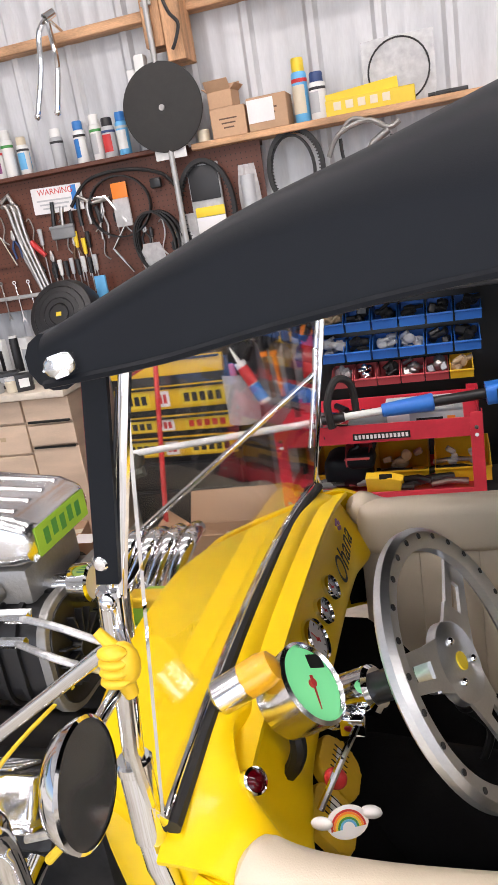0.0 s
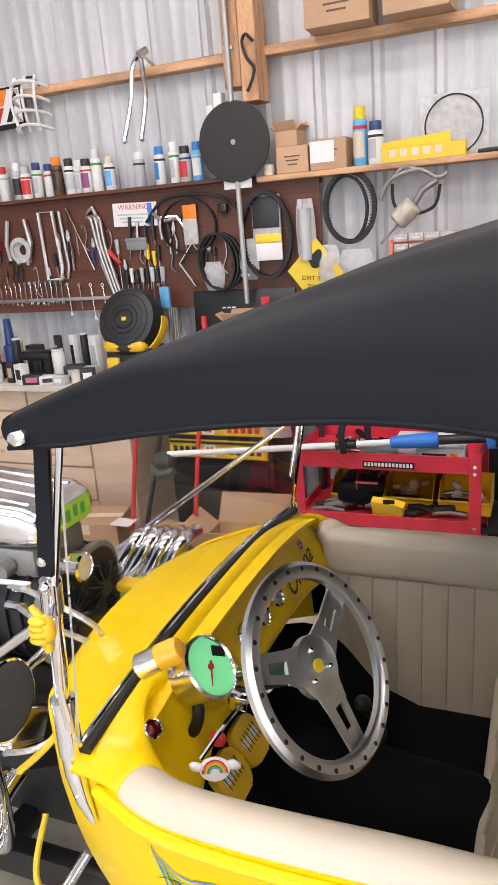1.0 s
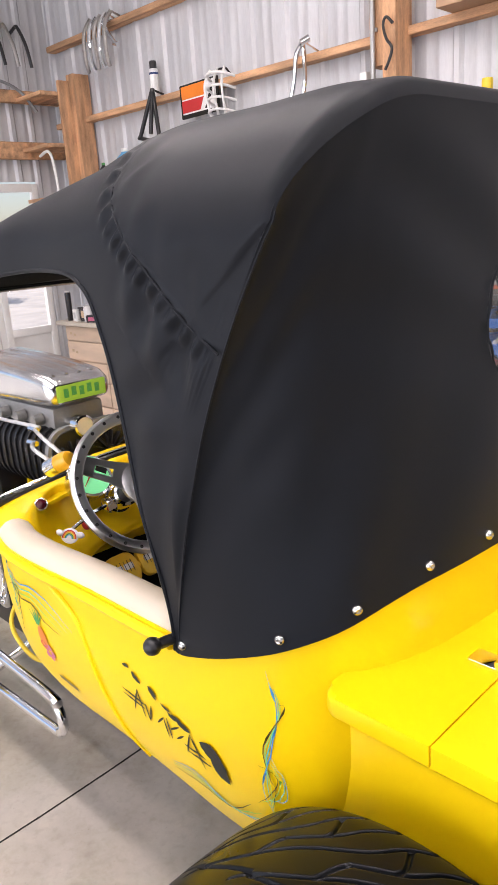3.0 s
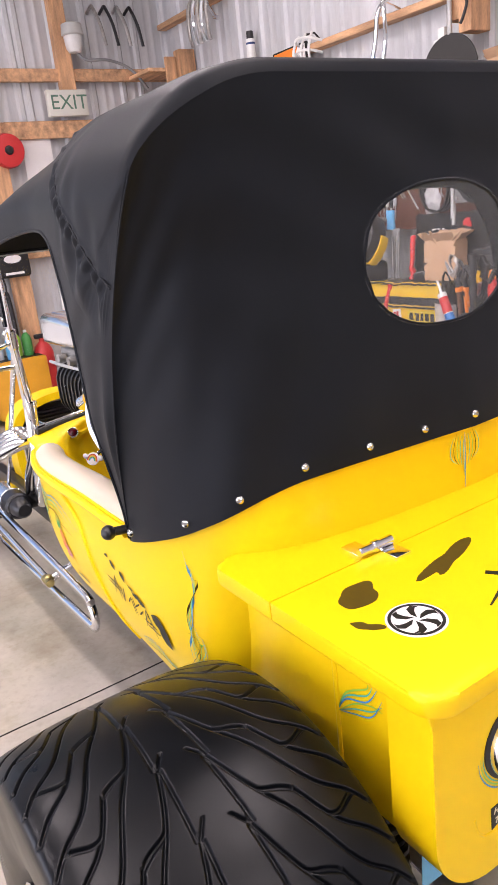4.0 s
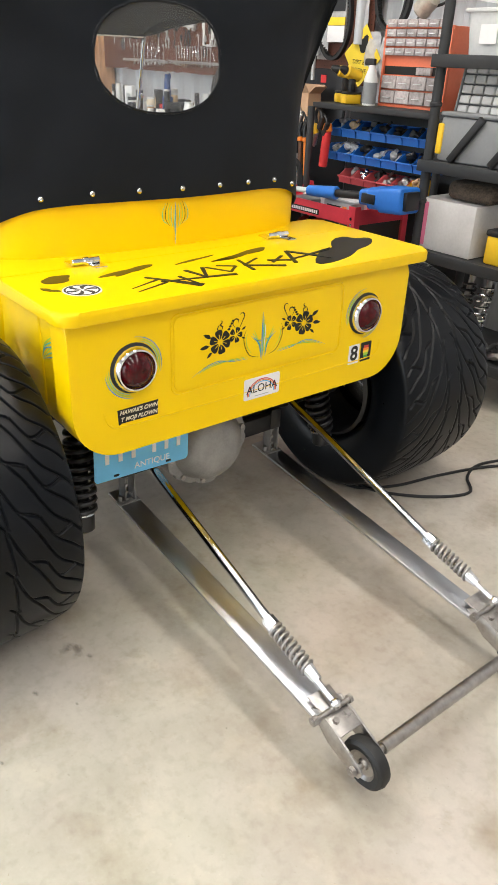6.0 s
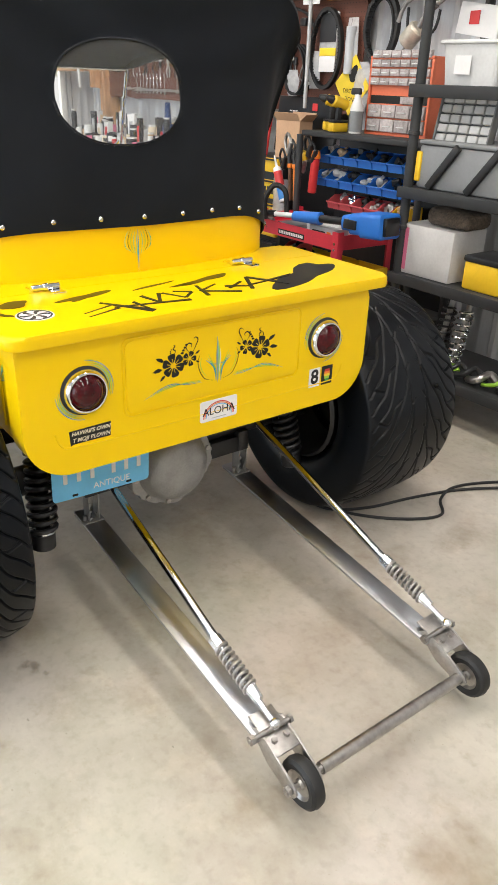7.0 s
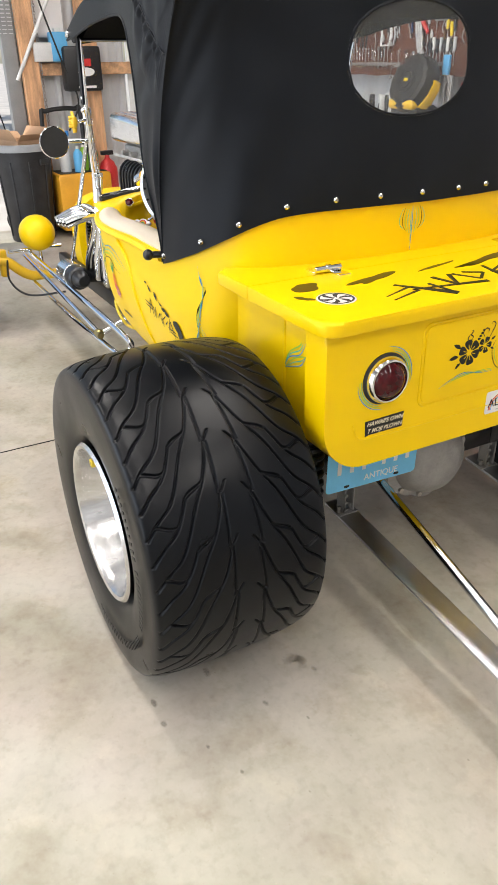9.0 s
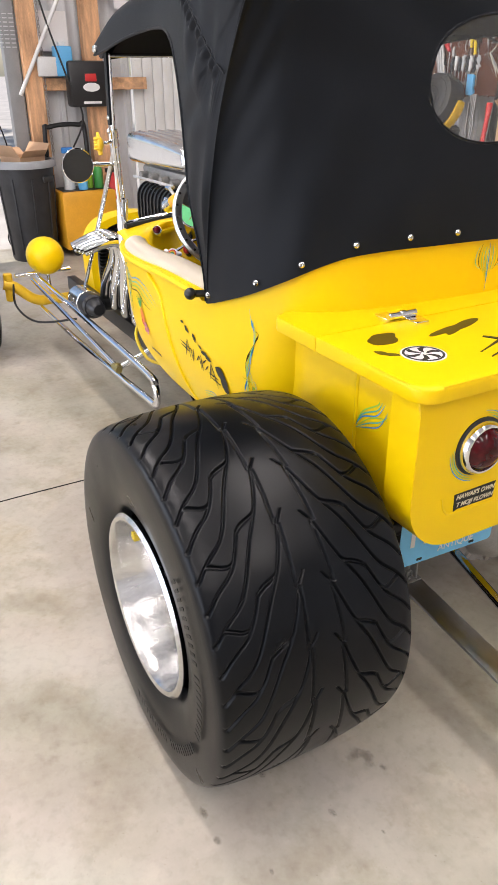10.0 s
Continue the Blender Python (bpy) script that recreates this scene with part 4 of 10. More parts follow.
def roof_at(x, q):
    """Point (x, half width, z) of the roof; the last bit rolls over into the back."""
    w, z = section(x, q)
    k = max(0.0, min(1.0, 1 - (0.898 - x) / ROLL))
    d = ROLL * (1 - math.sqrt(max(0.0, 1 - k * k))) * (0.3 + 0.7 * sstep(0, 0.35, q))
    ph = PHI0 + (math.pi / 2 - PHI0) * min(1.0, q / 0.56)
    dx = (back_x(w) - 0.898) * sstep(0.55, 0.898, x)
    return x + dx, w - d * math.cos(ph), z - d * math.sin(ph)


ROLL = 0.024
bm = bm_()
tube(bm, smooth_path([Vector((-0.205, YC + (HW - 0.02) * f, 1.545 + 0.012 * (1 - abs(f) ** 3))) for f in (-1, -0.95, -0.8, -0.5, 0, 0.5, 0.8, 0.95, 1)], 40), 0.026, 12)
part("front_bow", bm, CLOTH, canopy)

# rear panel: ruled between the roof's back edge and the hem on the tub
HEM = [(0.588, 0.614, 0.925), (0.614, 0.618, 0.931), (0.70, 0.614, 0.958), (0.791, 0.596, 0.991), (0.85, 0.570, 1.021), (0.899, 0.532, 1.051), (0.935, 0.477, 1.079), (0.959, 0.414, 1.099), (0.978, 0.32, 1.108), (0.990, 0.20, 1.109), (1.003, 0.0, 1.109)]
hem = smooth_path([(a, -b, c) for a, b, c in HEM], 44)
edge = [Vector((x, -w, z)) for x, w, z in [roof_at(0.898, k / 43) for k in range(44)]]
hem += [Vector((p.x, -p.y, p.z)) for p in hem[-2::-1]]
edge += [Vector((p.x, -p.y, p.z)) for p in edge[-2::-1]]


def back_at(i, v):
    """v: 0 at the roof edge, 1 at the hem."""
    a, b = edge[i], hem[i]
    p = a.lerp(b, v)
    t = i / (len(edge) - 1)
    side = abs(2 * t - 1)
    sag = 0.010 * v - 0.020 * math.sin(math.pi * v) * (1 - v) ** 0.5 * (1 - side ** 3) + 0.012 * math.sin(math.pi * v) * side ** 6
    free = math.sin(math.pi * min(1.0, v * 4) / 2)
    wr = 0.007 * math.sin(v * 26 + 9 * side + 3 * math.sin(7 * t)) * (1 - v) ** 2 * (1 - side ** 4) * free + 0.0035 * math.sin(40 * t + 5 * v) * math.exp(-((v - 0.8) / 0.25) ** 2)
    wr += 0.005 * math.sin(30 * v + 60 * t) * math.exp(-((side - 0.82) / 0.1) ** 2) * (1 - v) * free
    out = 0.020 * math.sin(math.pi * v ** 0.88) * side ** 10
    sag -= 0.040 * math.sin(math.pi * v ** 0.85) * side ** 7
    return Vector((p.x + sag + wr, YC + p.y + math.copysign(out, p.y), p.z + 0.004 * math.sin(9 * t) * free))


NB, NV = len(edge), 44
WY, WZ, WA, WB = 1.015, 1.458, 0.196, 0.132  # oval window: centre and half axes


def win_r(y, z):
    return (abs((y - WY) / WA) ** 2.25 + abs((z - WZ) / WB) ** 2.25)


# window ring points projected on the panel
def on_back(y, z):
    best, bi, bv = 9, 0, 0
    for i in range(20, NB - 20):
        for v in (0.3, 0.6):
            p = back_at(i, v)
            if abs(p.y - y) < best:
                best, bi = abs(p.y - y), i
    lo, hi = 0.0, 1.0
    for _ in range(18):
        mid = (lo + hi) / 2
        if back_at(bi, mid).z > z:
            lo = mid
        else:
            hi = mid
    return back_at(bi, lo).x


bm = bm_()
grid = [[bm.verts.new(back_at(i, j / NV)) for i in range(NB)] for j in range(NV + 1)]
for j in range(NV):
    for i in range(NB - 1):
        q = (grid[j][i], grid[j][i + 1], grid[j + 1][i + 1], grid[j + 1][i])
        if all(win_r(v.co.y, v.co.z) < 1.0 for v in q):
            continue
        bm.faces.new(q)
# draw the cut edge onto the oval
for j in range(NV + 1):
    for i in range(NB):
        v = grid[j][i]
        if v.link_faces and win_r(v.co.y, v.co.z) < 1.0:
            dy, dz = v.co.y - WY, v.co.z - WZ
            k = win_r(v.co.y, v.co.z) ** (-1 / 2.25)
            v.co.y, v.co.z = WY + dy * k, WZ + dz * k
for v in [v for v in bm.verts if not v.link_faces]:
    bm.verts.remove(v)
shell(bm, 0.004)
part("rear_panel", bm, CLOTH, canopy)
ovr = []
for i in range(64):
    a = 2 * math.pi * i / 64
    c, s = math.cos(a), math.sin(a)
    y, z = WY + WA * math.copysign(abs(c) ** (2 / 2.25), c), WZ + WB * math.copysign(abs(s) ** (2 / 2.25), s)
    ovr.append((on_back(y, z), y, z))
bm = bm_()
cx = sum(p[0] for p in ovr) / 64
ctr = Vector((cx, WY, WZ))
rr_ = [[ctr.lerp(Vector(p), k / 6 * 1.03) + Vector((0.002 + 0.0012 * math.sin(k + 2 * i / 64 * 6.28), 0, 0)) for i, p in enumerate(ovr)] for k in range(1, 7)]
sheet(bm, rr_, closed_u=True)
fan = [v for v in bm.verts][:64]
mid = bm.verts.new(ctr)
for i in range(64):
    bm.faces.new((mid, fan[i], fan[(i + 1) % 64]))
shell(bm, 0.002)
rw = part("rear_window", bm, VINYLW, canopy, "clear oval vinyl rear window")
rw.visible_shadow = False
bm = bm_()
tube(bm, [Vector(p) + Vector((0.002, 0, 0)) for p in ovr], 0.0025, 6, closed=True)
part("window_hem", bm, CLOTH, canopy)
# cover: roof and both sides in one cloth, with gathers along a curved seam
NU, NR, NF, NQ = 300, 200, 96, 72
low = smooth_path([(a, b, 0) for a, b in LOWL], NU)
FOLDB = [back_at(0, k / 40) for k in range(41)]
split = []
for i in range(NR):
    x = -0.205 + 1.103 * i / (NR - 1)
    split.append(Vector((roof_at(x, 0)[0], roof_at(x, 0)[2], 0)))
upper = split + smooth_path([(p.x, p.z, 0) for p in FOLDB], NU - NR + 1)[1:]
SEAM = smooth_path([(0.548, 1.775, 0), (0.552, 1.735, 0), (0.568, 1.685, 0), (0.622, 1.63, 0), (0.695, 1.565, 0), (0.75, 1.515, 0), (0.812, 1.475, 0)], 60)
SLEN = [0.0]
for a_, b_ in zip(SEAM, SEAM[1:]):
    SLEN.append(SLEN[-1] + (b_ - a_).length)


def seam_bow(x, z):
    """Relief of the gathers; the cloth is puckered on the side of the opening."""
    if not (0.42 < x < 0.88 and 1.36 < z < 1.80):
        return 0.0
    k = min(range(60), key=lambda q: (SEAM[q].x - x) ** 2 + (SEAM[q].y - z) ** 2)
    t = (SEAM[min(k + 1, 59)] - SEAM[max(k - 1, 0)]).normalized()
    v = Vector((x, z, 0)) - SEAM[k]
    d = v.y * t.x - v.x * t.y
    sl = SLEN[k] + v.dot(t)
    if abs(d) > 0.12 or k in (0, 59):
        return 0.0
    along = sstep(0, 6, k) * sstep(59, 53, k)
    wave = math.sin(2 * math.pi * (sl / 0.0235 - 12 * sl * sl) + 0.6 * math.sin(sl * 31))
    o = 0.0052 * math.exp(-(abs(d + 0.019) / 0.0160) ** 2.5) * wave
    o += 0.0022 * math.exp(-((d - 0.002) / 0.0035) ** 2) - 0.002 * math.exp(-((d + 0.005) / 0.004) ** 2)
    o += 0.008 * sstep(0.40, 0.62, sl / SLEN[-1]) * math.exp(-((d + 0.058) / 0.040) ** 2) * math.sin(2 * math.pi * sl / 0.092 + 14 * d)
    o += 0.0022 * math.exp(-((d - 0.04) / 0.03) ** 2) * math.sin(2 * math.pi * sl / 0.085 + 20 * d)
    return along * o


cover_rows = []
for k in range(NF + 1):
    f = k / NF
    row = []
    for i in range(NU):
        p = upper[i].lerp(low[i], f)
        x, z = p.x, p.y
        x0 = -0.205 + 1.103 * i / (NR - 1)
        bow = seam_bow(x - (upper[i].x - x0) * (1 - f) if i < NR else x, z)
        bow += 0.005 * math.sin(52 * (z - 0.35 * x)) * math.exp(-((x - 0.64) / 0.06) ** 2) * math.exp(-((z - 1.40) / 0.08) ** 2)
        bow += 0.0025 * math.sin(60 * (x - 0.38 * z)) * math.exp(-((z - 1.18) / 0.16) ** 2) * sstep(0.52, 0.6, x)
        y = side_w(x, z) + bow * sstep(1.0, 0.93, f)
        if i < NR:
            y += (roof_at(x0, 0)[1] - side_w(upper[i].x, upper[i].y)) * (1 - sstep(0.0, 0.3, f))
        else:
            u = (i - NR + 1) / (NU - NR) * 40
            k0 = min(39, int(u))
            fy = FOLDB[k0].y + (FOLDB[k0 + 1].y - FOLDB[k0].y) * (u - k0)
            y += ((YC - fy) - side_w(upper[i].x, upper[i].y)) * (1 - sstep(0.0, 0.35, f))
        row.append((x, y, z))
    cover_rows.append(row)
roof_rows = []
for k in range(NQ + 1):
    row = []
    for i in range(0, NR):
        x = -0.205 + 1.103 * i / (NR - 1)
        xr, w, z = roof_at(x, k / NQ)
        fw = 1 - (w / 0.66) ** 2
        bow = seam_bow(x, z) if k / NQ < 0.56 else 0.0
        ph = math.pi / 2 * min(1.0, k / NQ / 0.56)
        zz = z + bow * math.sin(ph) + min(1.0, 4 * k / NQ) * (0.004 * fw - 0.004 * math.sin(x * 21) * fw - 0.002 * math.sin(x * 40 + 9 * w) * w * fw) * sstep(0.898, 0.80, x)
        row.append((xr, w + bow * math.cos(ph), zz))
    roof_rows.append(row)
bm = bm_()
for s in (-1, 1):
    sheet(bm, [[Vector((x, YC + s * y, z)) for x, y, z in row] for row in cover_rows])
    sheet(bm, [[Vector((x, YC + s * y, z)) for x, y, z in row] for row in roof_rows])
bmesh.ops.remove_doubles(bm, verts=bm.verts, dist=0.00015)
cloth(bm, 0.003)
cover = part("cover", bm, CLOTH, canopy, "black canvas roof and sides", smooth=60)
for s in (-1, 1):
    bm = bm_()
    tube(bm, [Vector((p.x, YC + s * (side_w(p.x, p.y) + 0.0005), p.y)) for p in SEAM[3:]], 0.0018, 6)
    part("seam_welt", bm, CLOTH, cover)
for s in (-1, 1):
    bm = bm_()
    tube(bm, [Vector((p.x, YC + s * side_w(p.x, p.y), p.y)) for p in low[::3]], 0.004, 6)
    part("edge_binding", bm, CLOTH, canopy)
    bm = bm_()
    line = [Vector((p.x, p.y if s < 0 else 2 * YC - p.y, p.z)) for p in FOLDB[::-1]] + [Vector((p.x, YC + (p.y if s < 0 else -p.y), p.z)) for p in edge[1:44]]
    tube(bm, line[:42], 0.0016, 8)
    part("corner_seam", bm, CLOTH, canopy)
# lining, darker underside
bm = bm_()
sheet(bm, [[Vector((x, YC + HW * 0.94 * f, top_z(x) - 0.03 - shoulder(x)[2] * 0.9 * f ** 4)) for f in [i / 10 - 1 for i in range(21)]] for x in [-0.19 + 0.05 * i for i in range(22)]])
part("lining", bm, CLOTH_IN, canopy)
# bows of the folding frame
for bx, bz in ((0.14, 1.655), (0.54, 1.755)):
    bm = bm_()
    tube(bm, smooth_path([Vector((bx, YC - 0.575, bz - 0.07)), Vector((bx, YC - 0.56, bz - 0.03)), Vector((bx, YC - 0.45, bz)), Vector((bx, YC, bz + 0.005)), Vector((bx, YC + 0.45, bz)), Vector((bx, YC + 0.56, bz - 0.03)), Vector((bx, YC + 0.575, bz - 0.07))], 40), 0.011, 8)
    part("bow", bm, IRON, canopy)
# snaps along the hem
for u in (0.612, 0.589, 0.526, 0.408, 0.273, 0.139, 0.01, -0.119, -0.25, -0.37, -0.47, -0.575, -0.612):
    k = min(range(2, NB - 2), key=lambda q: abs(hem[q].y + u) + (9 if abs(u) > 0.6 and not 0.60 < hem[q].x < 0.66 else 0))
    v = 1 - 0.026 / max(0.1, edge[k].z - hem[k].z)
    p = back_at(k, v)
    n = (back_at(k + 1, v) - back_at(k - 1, v)).cross(back_at(k, v + 0.02) - back_at(k, v - 0.02)).normalized()
    if n.dot(p - Vector((0.4, YC, 1.2))) < 0:
        n = -n
    p = p + n * 0.004
    part("snap", lathe(bm_(), [(0.0, 0.0048), (0.0035, 0.0060), (0.0070, 0.0040), (0.0088, 0), (0.0088, -0.006), (0, -0.006)], axis(p, p + n), 16), DCHROME, canopy)
# pivot knobs at the lower corners, chrome cap at the front corners
for s in (-1, 1):
    bm = bm_()
    cyl(bm, (0.585, YC + s * 0.61, 0.950), (0.58, YC + s * 0.648, 0.952), 0.010, seg=14)
    ball(bm, (0.579, YC + s * 0.655, 0.953), 0.0165, 16)
    part("pivot_knob", bm, IRON, canopy, "black round pivot knob")
    bm = bm_()
    prism(bm, rounded(0.030, 0.019, 0.009, 5), 0.034, Matrix.Translation((-0.184, YC + s * 0.575, 1.546)) @ Matrix(((1, 0, 0, 0), (0, 0, s, 0), (0, 1, 0, 0), (0, 0, 0, 1))) @ pose(0, 0, 0, 0, 0, 12), 0.004)
    part("end_cap", bm, ALU, canopy)

# windscreen
GX0, GX1 = -0.232, -0.145  # foot and head of the glass
ws = part("windscreen", bm_(), CHROME, car, "flat upright windscreen in a chrome frame")
wc = [(GX0, YC - 0.535, 1.045), (GX1, YC - 0.545, 1.528), (GX1, YC + 0.545, 1.528), (GX0, YC + 0.535, 1.045)]
bm = bm_()
lowpts = smooth_path([Vector((GX0, YC - 0.535, 1.000)), Vector((GX0 - 0.006, YC - 0.28, 1.022)), Vector((GX0 - 0.008, YC, 1.028)), Vector((GX0 - 0.006, YC + 0.28, 1.014)), Vector((GX0, YC + 0.535, 0.978))], 30)
tube(bm, [*lowpts, Vector((GX0 + 0.045, YC + 0.555, 1.25)), Vector((GX1, YC + 0.572, 1.528)), Vector((GX1, YC - 0.572, 1.528)), Vector((-0.220, YC - 0.556, 1.25)), Vector((-0.242, YC - 0.548, 1.11)), Vector((-0.240, YC - 0.542, 1.03))], 0.0065, 8, closed=True)
part("frame", bm, CHROME, ws)
bm = bm_()
tube(bm, [p + Vector((0.009, 0, -0.010)) for p in lowpts], 0.0105, 8)
part("seal", bm, RUBBER_D, ws)
bm = bm_()
sheet(bm, [[Vector((GX0 + (GX1 - GX0) * v - 0.002, p.y, p.z + (1.528 - p.z) * v)) for p in lowpts] for v in (0, 0.33, 0.66, 1)])
for v in bm.verts:
    v.co.y = YC + (v.co.y - YC) * (1 + 0.072 * (v.co.z - 0.98) / 0.55)
shell(bm, 0.004)
gl = part("pane", bm, GLASSM, ws)
gl.data.materials.append(CHROME)  # edge faces set to chrome, since clear glass turns black there
for pg in gl.data.polygons:
    pg.material_index = 1 if abs(pg.normal.y) > 0.7 else 0
gl.visible_shadow = False
for s in (-1, 1):
    P = lambda x, y, z: Vector((x + (0.020 if s > 0 else 0), YC + s * (YC - y + (0.016 if s > 0 else 0)), z))  # named for the driver's side
    bm = bm_()
    # foot: leaf-shaped bracket lying on the cowl's side
    tube(bm, [P(-0.250, 0.512, 0.990), P(-0.245, 0.508, 0.945), P(-0.230, 0.500, 0.900), P(-0.214, 0.496, 0.865)], [0.017, 0.017, 0.013, 0.006] if s < 0 else [0.008] * 4, 12)
    if s < 0:
        cyl(bm, P(-0.250, 0.512, 0.975), P(-0.254, 0.520, 1.078), 0.0195, seg=20, bev=0.005)
        cyl(bm, P(-0.254, 0.520, 1.066), P(-0.2545, 0.5205, 1.083), 0.0215, seg=20, bev=0.003)
    cyl(bm, P(-0.254, 0.520, 1.07), P(-0.220, 0.497, 1.27), 0.0125 if s < 0 else 0.007, seg=16)
    cyl(bm, P(-0.222, 0.498, 1.255), P(-0.214, 0.494, 1.315), 0.017 if s < 0 else 0.009, seg=18, bev=0.004)
    cyl(bm, P(-0.214, 0.494, 1.31), P(-0.172, 0.485, 1.53), 0.0075, seg=14)
    ball(bm, P(-0.215, 0.482, 1.305), 0.010, 12)
    ball(bm, P(-0.235, 0.492, 0.915), 0.006, 10)
    part("post", bm, CHROME, ws, "chrome windscreen post")
    if s < 0:
        bm = bm_()
        w0, w1 = P(-0.212, 0.486, 1.325), P(-0.171, 0.478, 1.545)
        sheet(bm, [[p + Vector((dx, 0, 0)) for dx in (-0.010, 0.002, 0.014)] for p in (w0, w0.lerp(w1, 0.5), w1)])
        shell(bm, 0.006)
        part("strap", bm, CLOTH, ws, "black strap from the canvas top")
        part("strap_bolt", lathe(bm_(), [(0, 0.006), (0.006, 0.005), (0.010, 0), (0.010, -0.004), (0, -0.004)], axis(P(-0.212, 0.482, 1.347), P(-0.212, 0.440, 1.347)), 16), CHROME, ws)
    bm = bm_()
    cyl(bm, P(-0.224, 0.498, 1.25), (-1.25, YC + s * 0.42, 0.50), 0.0085, seg=12)
    part("brace_rod", bm, CHROME, ws, "long chrome brace rod")
# round mirror on the driver's post
mir = part("side_mirror", bm_(), CHROME, car, "round chrome side mirror on the windscreen post")
MC = Vector((-0.203, 0.357, 1.205))
mn = Vector((0.985, 0.05, 0.06)).normalized()
mm_ = axis(MC, MC + mn)
part("shell", lathe(bm_(), [(0, -0.030), (0.028, -0.027), (0.046, -0.016), (0.0535, -0.004), (0.055, 0.003), (0.052, 0.005)], mm_, 36), CHROME, mir)
part("glass", lathe(bm_(), [(0, 0.0040), (0.0525, 0.0030)], mm_, 32), MIRROR, mir)
part("arm", cyl(bm_(), MC + Vector((-0.02, 0.0, 0.0)), (-0.232, 0.505, 1.20), 0.007, seg=12), CHROME, mir)
# yellow shaka-shaped ornament, built as a plain lump with two spurs
orn = part("post_ornament", bm_(), YELP, car, "small yellow moulded ornament on the windscreen post")
bm = bm_()
OC = Vector((-0.19, 0.434, 1.27))
for k in range(4):
    ball(bm, OC + Vector((-0.001 * k, -0.008, 0.016 - 0.010 * k)), (0.015, 0.010, 0.0065), 12)
ball(bm, OC + Vector((0.006, 0.0, 0.0)), (0.015, 0.013, 0.022), 14)
tube(bm, [OC + Vector((0.0, 0, -0.012)), OC + Vector((0.006, 0.0, -0.035))], [0.010, 0.007], 10)
tube(bm, [OC + Vector((0.0, 0, 0.014)), OC + Vector((-0.016, 0.002, 0.032))], [0.007, 0.005], 10)
part("lump", bm, YELP, orn)
part("stub", cyl(bm_(), OC + Vector((0.01, 0.005, 0)), (-0.218, 0.497, 1.275), 0.006, seg=10), CHROME, orn)

# ---- deck behind the tub ----
BX = 1.400
bm = bm_()
out = [(0.5805, 0.80), (0.5805, 0.90), (0.5805, 0.964), (-0.5645, 0.964), (-0.5645, 0.90), (-0.5645, 0.80), *rounded(1.145, 0.46, 0.125, 10, 0.008, 0.808)[22:]]
prism(bm, out, 0.085, plane_rear(YC, 0, BX - 0.085), 0.034)
bed = part("deck_tail", bm, YELLOW, car, "glossy yellow moulded rear deck box")
part("deck_floor", box(bm_(), (1.09, YC, 0.612), (0.50, 1.03, 0.02)), YELLOW, bed)
for s in (-1, 1):
    bm = bm_()
    box(bm, (1.09, YC + s * 0.512, 0.773), (0.50, 0.02, 0.330), 0.006)
    part("deck_side", bm, YELLOW, bed)
    bm = bm_()
    tube(bm, [(1.15, YC + s * 0.519, 0.64), (1.15, YC + s * 0.519, 0.93)], 0.007, 8)
    part("side_bead", bm, YELLOW, bed)
# pressed outline on the tail panel
bm = bm_()
o = rounded(0.590, 0.212, 0.022, 5, 1.054, 0.806)
tube(bm, [Vector((BX + 0.0005, a, b)) for a, b in o], 0.0024, 6, closed=True)
part("pressed_line", bm, YELLOW, bed)
bm = bm_()
prism(bm, rounded(0.575, 0.198, 0.020, 5, 0.004, 0.021), 0.002, plane_rear(YC, 0.785, BX), 0.001)
part("raised_field", bm, YELLOW, bed)
bm = bm_()
tube(bm, smooth_path([Vector((BX - 0.001, a, b)) for a, b in ((0.566, 0.70), (0.580, 0.664), (0.62, 0.652), (0.80, 0.650), (1.05, 0.650), (1.30, 0.650), (1.48, 0.652), (1.52, 0.664), (1.534, 0.70))], 60), 0.0030, 6)
part("pressed_line", bm, YELLOW, bed)
# deck lid in two leaves
LZ = 0.968


def leaf(x0, x1, rf, rb):
    """A lid leaf in plan, with corner radii at its front and back edges."""
    hw, o = 0.619, []
    for sy, sx, a0, r in ((1, 1, 0, rf), (-1, 1, 90, rf), (-1, -1, 180, rb), (1, -1, 270, rb)):
        for i in range(8):
            t = radians(a0 + 90 * i / 7)
            o.append((0.031 + sy * (hw - r) + r * math.cos(t), sx * ((x1 - x0) / 2 - r) + r * math.sin(t)))
    bm = prism(bm_(), o, 0.034, plane_top((x0 + x1) / 2, YC, LZ - 0.034))
    rim = [e for e in bm.edges if all(v.co.z > LZ - 0.001 for v in e.verts) and not all(abs(v.co.x - SEAMX) < 0.003 for v in e.verts)]
    bmesh.ops.bevel(bm, geom=rim, offset=0.010, segments=4, affect="EDGES", profile=0.5)
    foot = [e for e in bm.edges if all(v.co.z < LZ - 0.0335 for v in e.verts) and not all(abs(v.co.x - SEAMX) < 0.003 for v in e.verts)]
    bmesh.ops.bevel(bm, geom=foot, offset=0.005, segments=2, affect="EDGES", profile=0.5)
    return bm


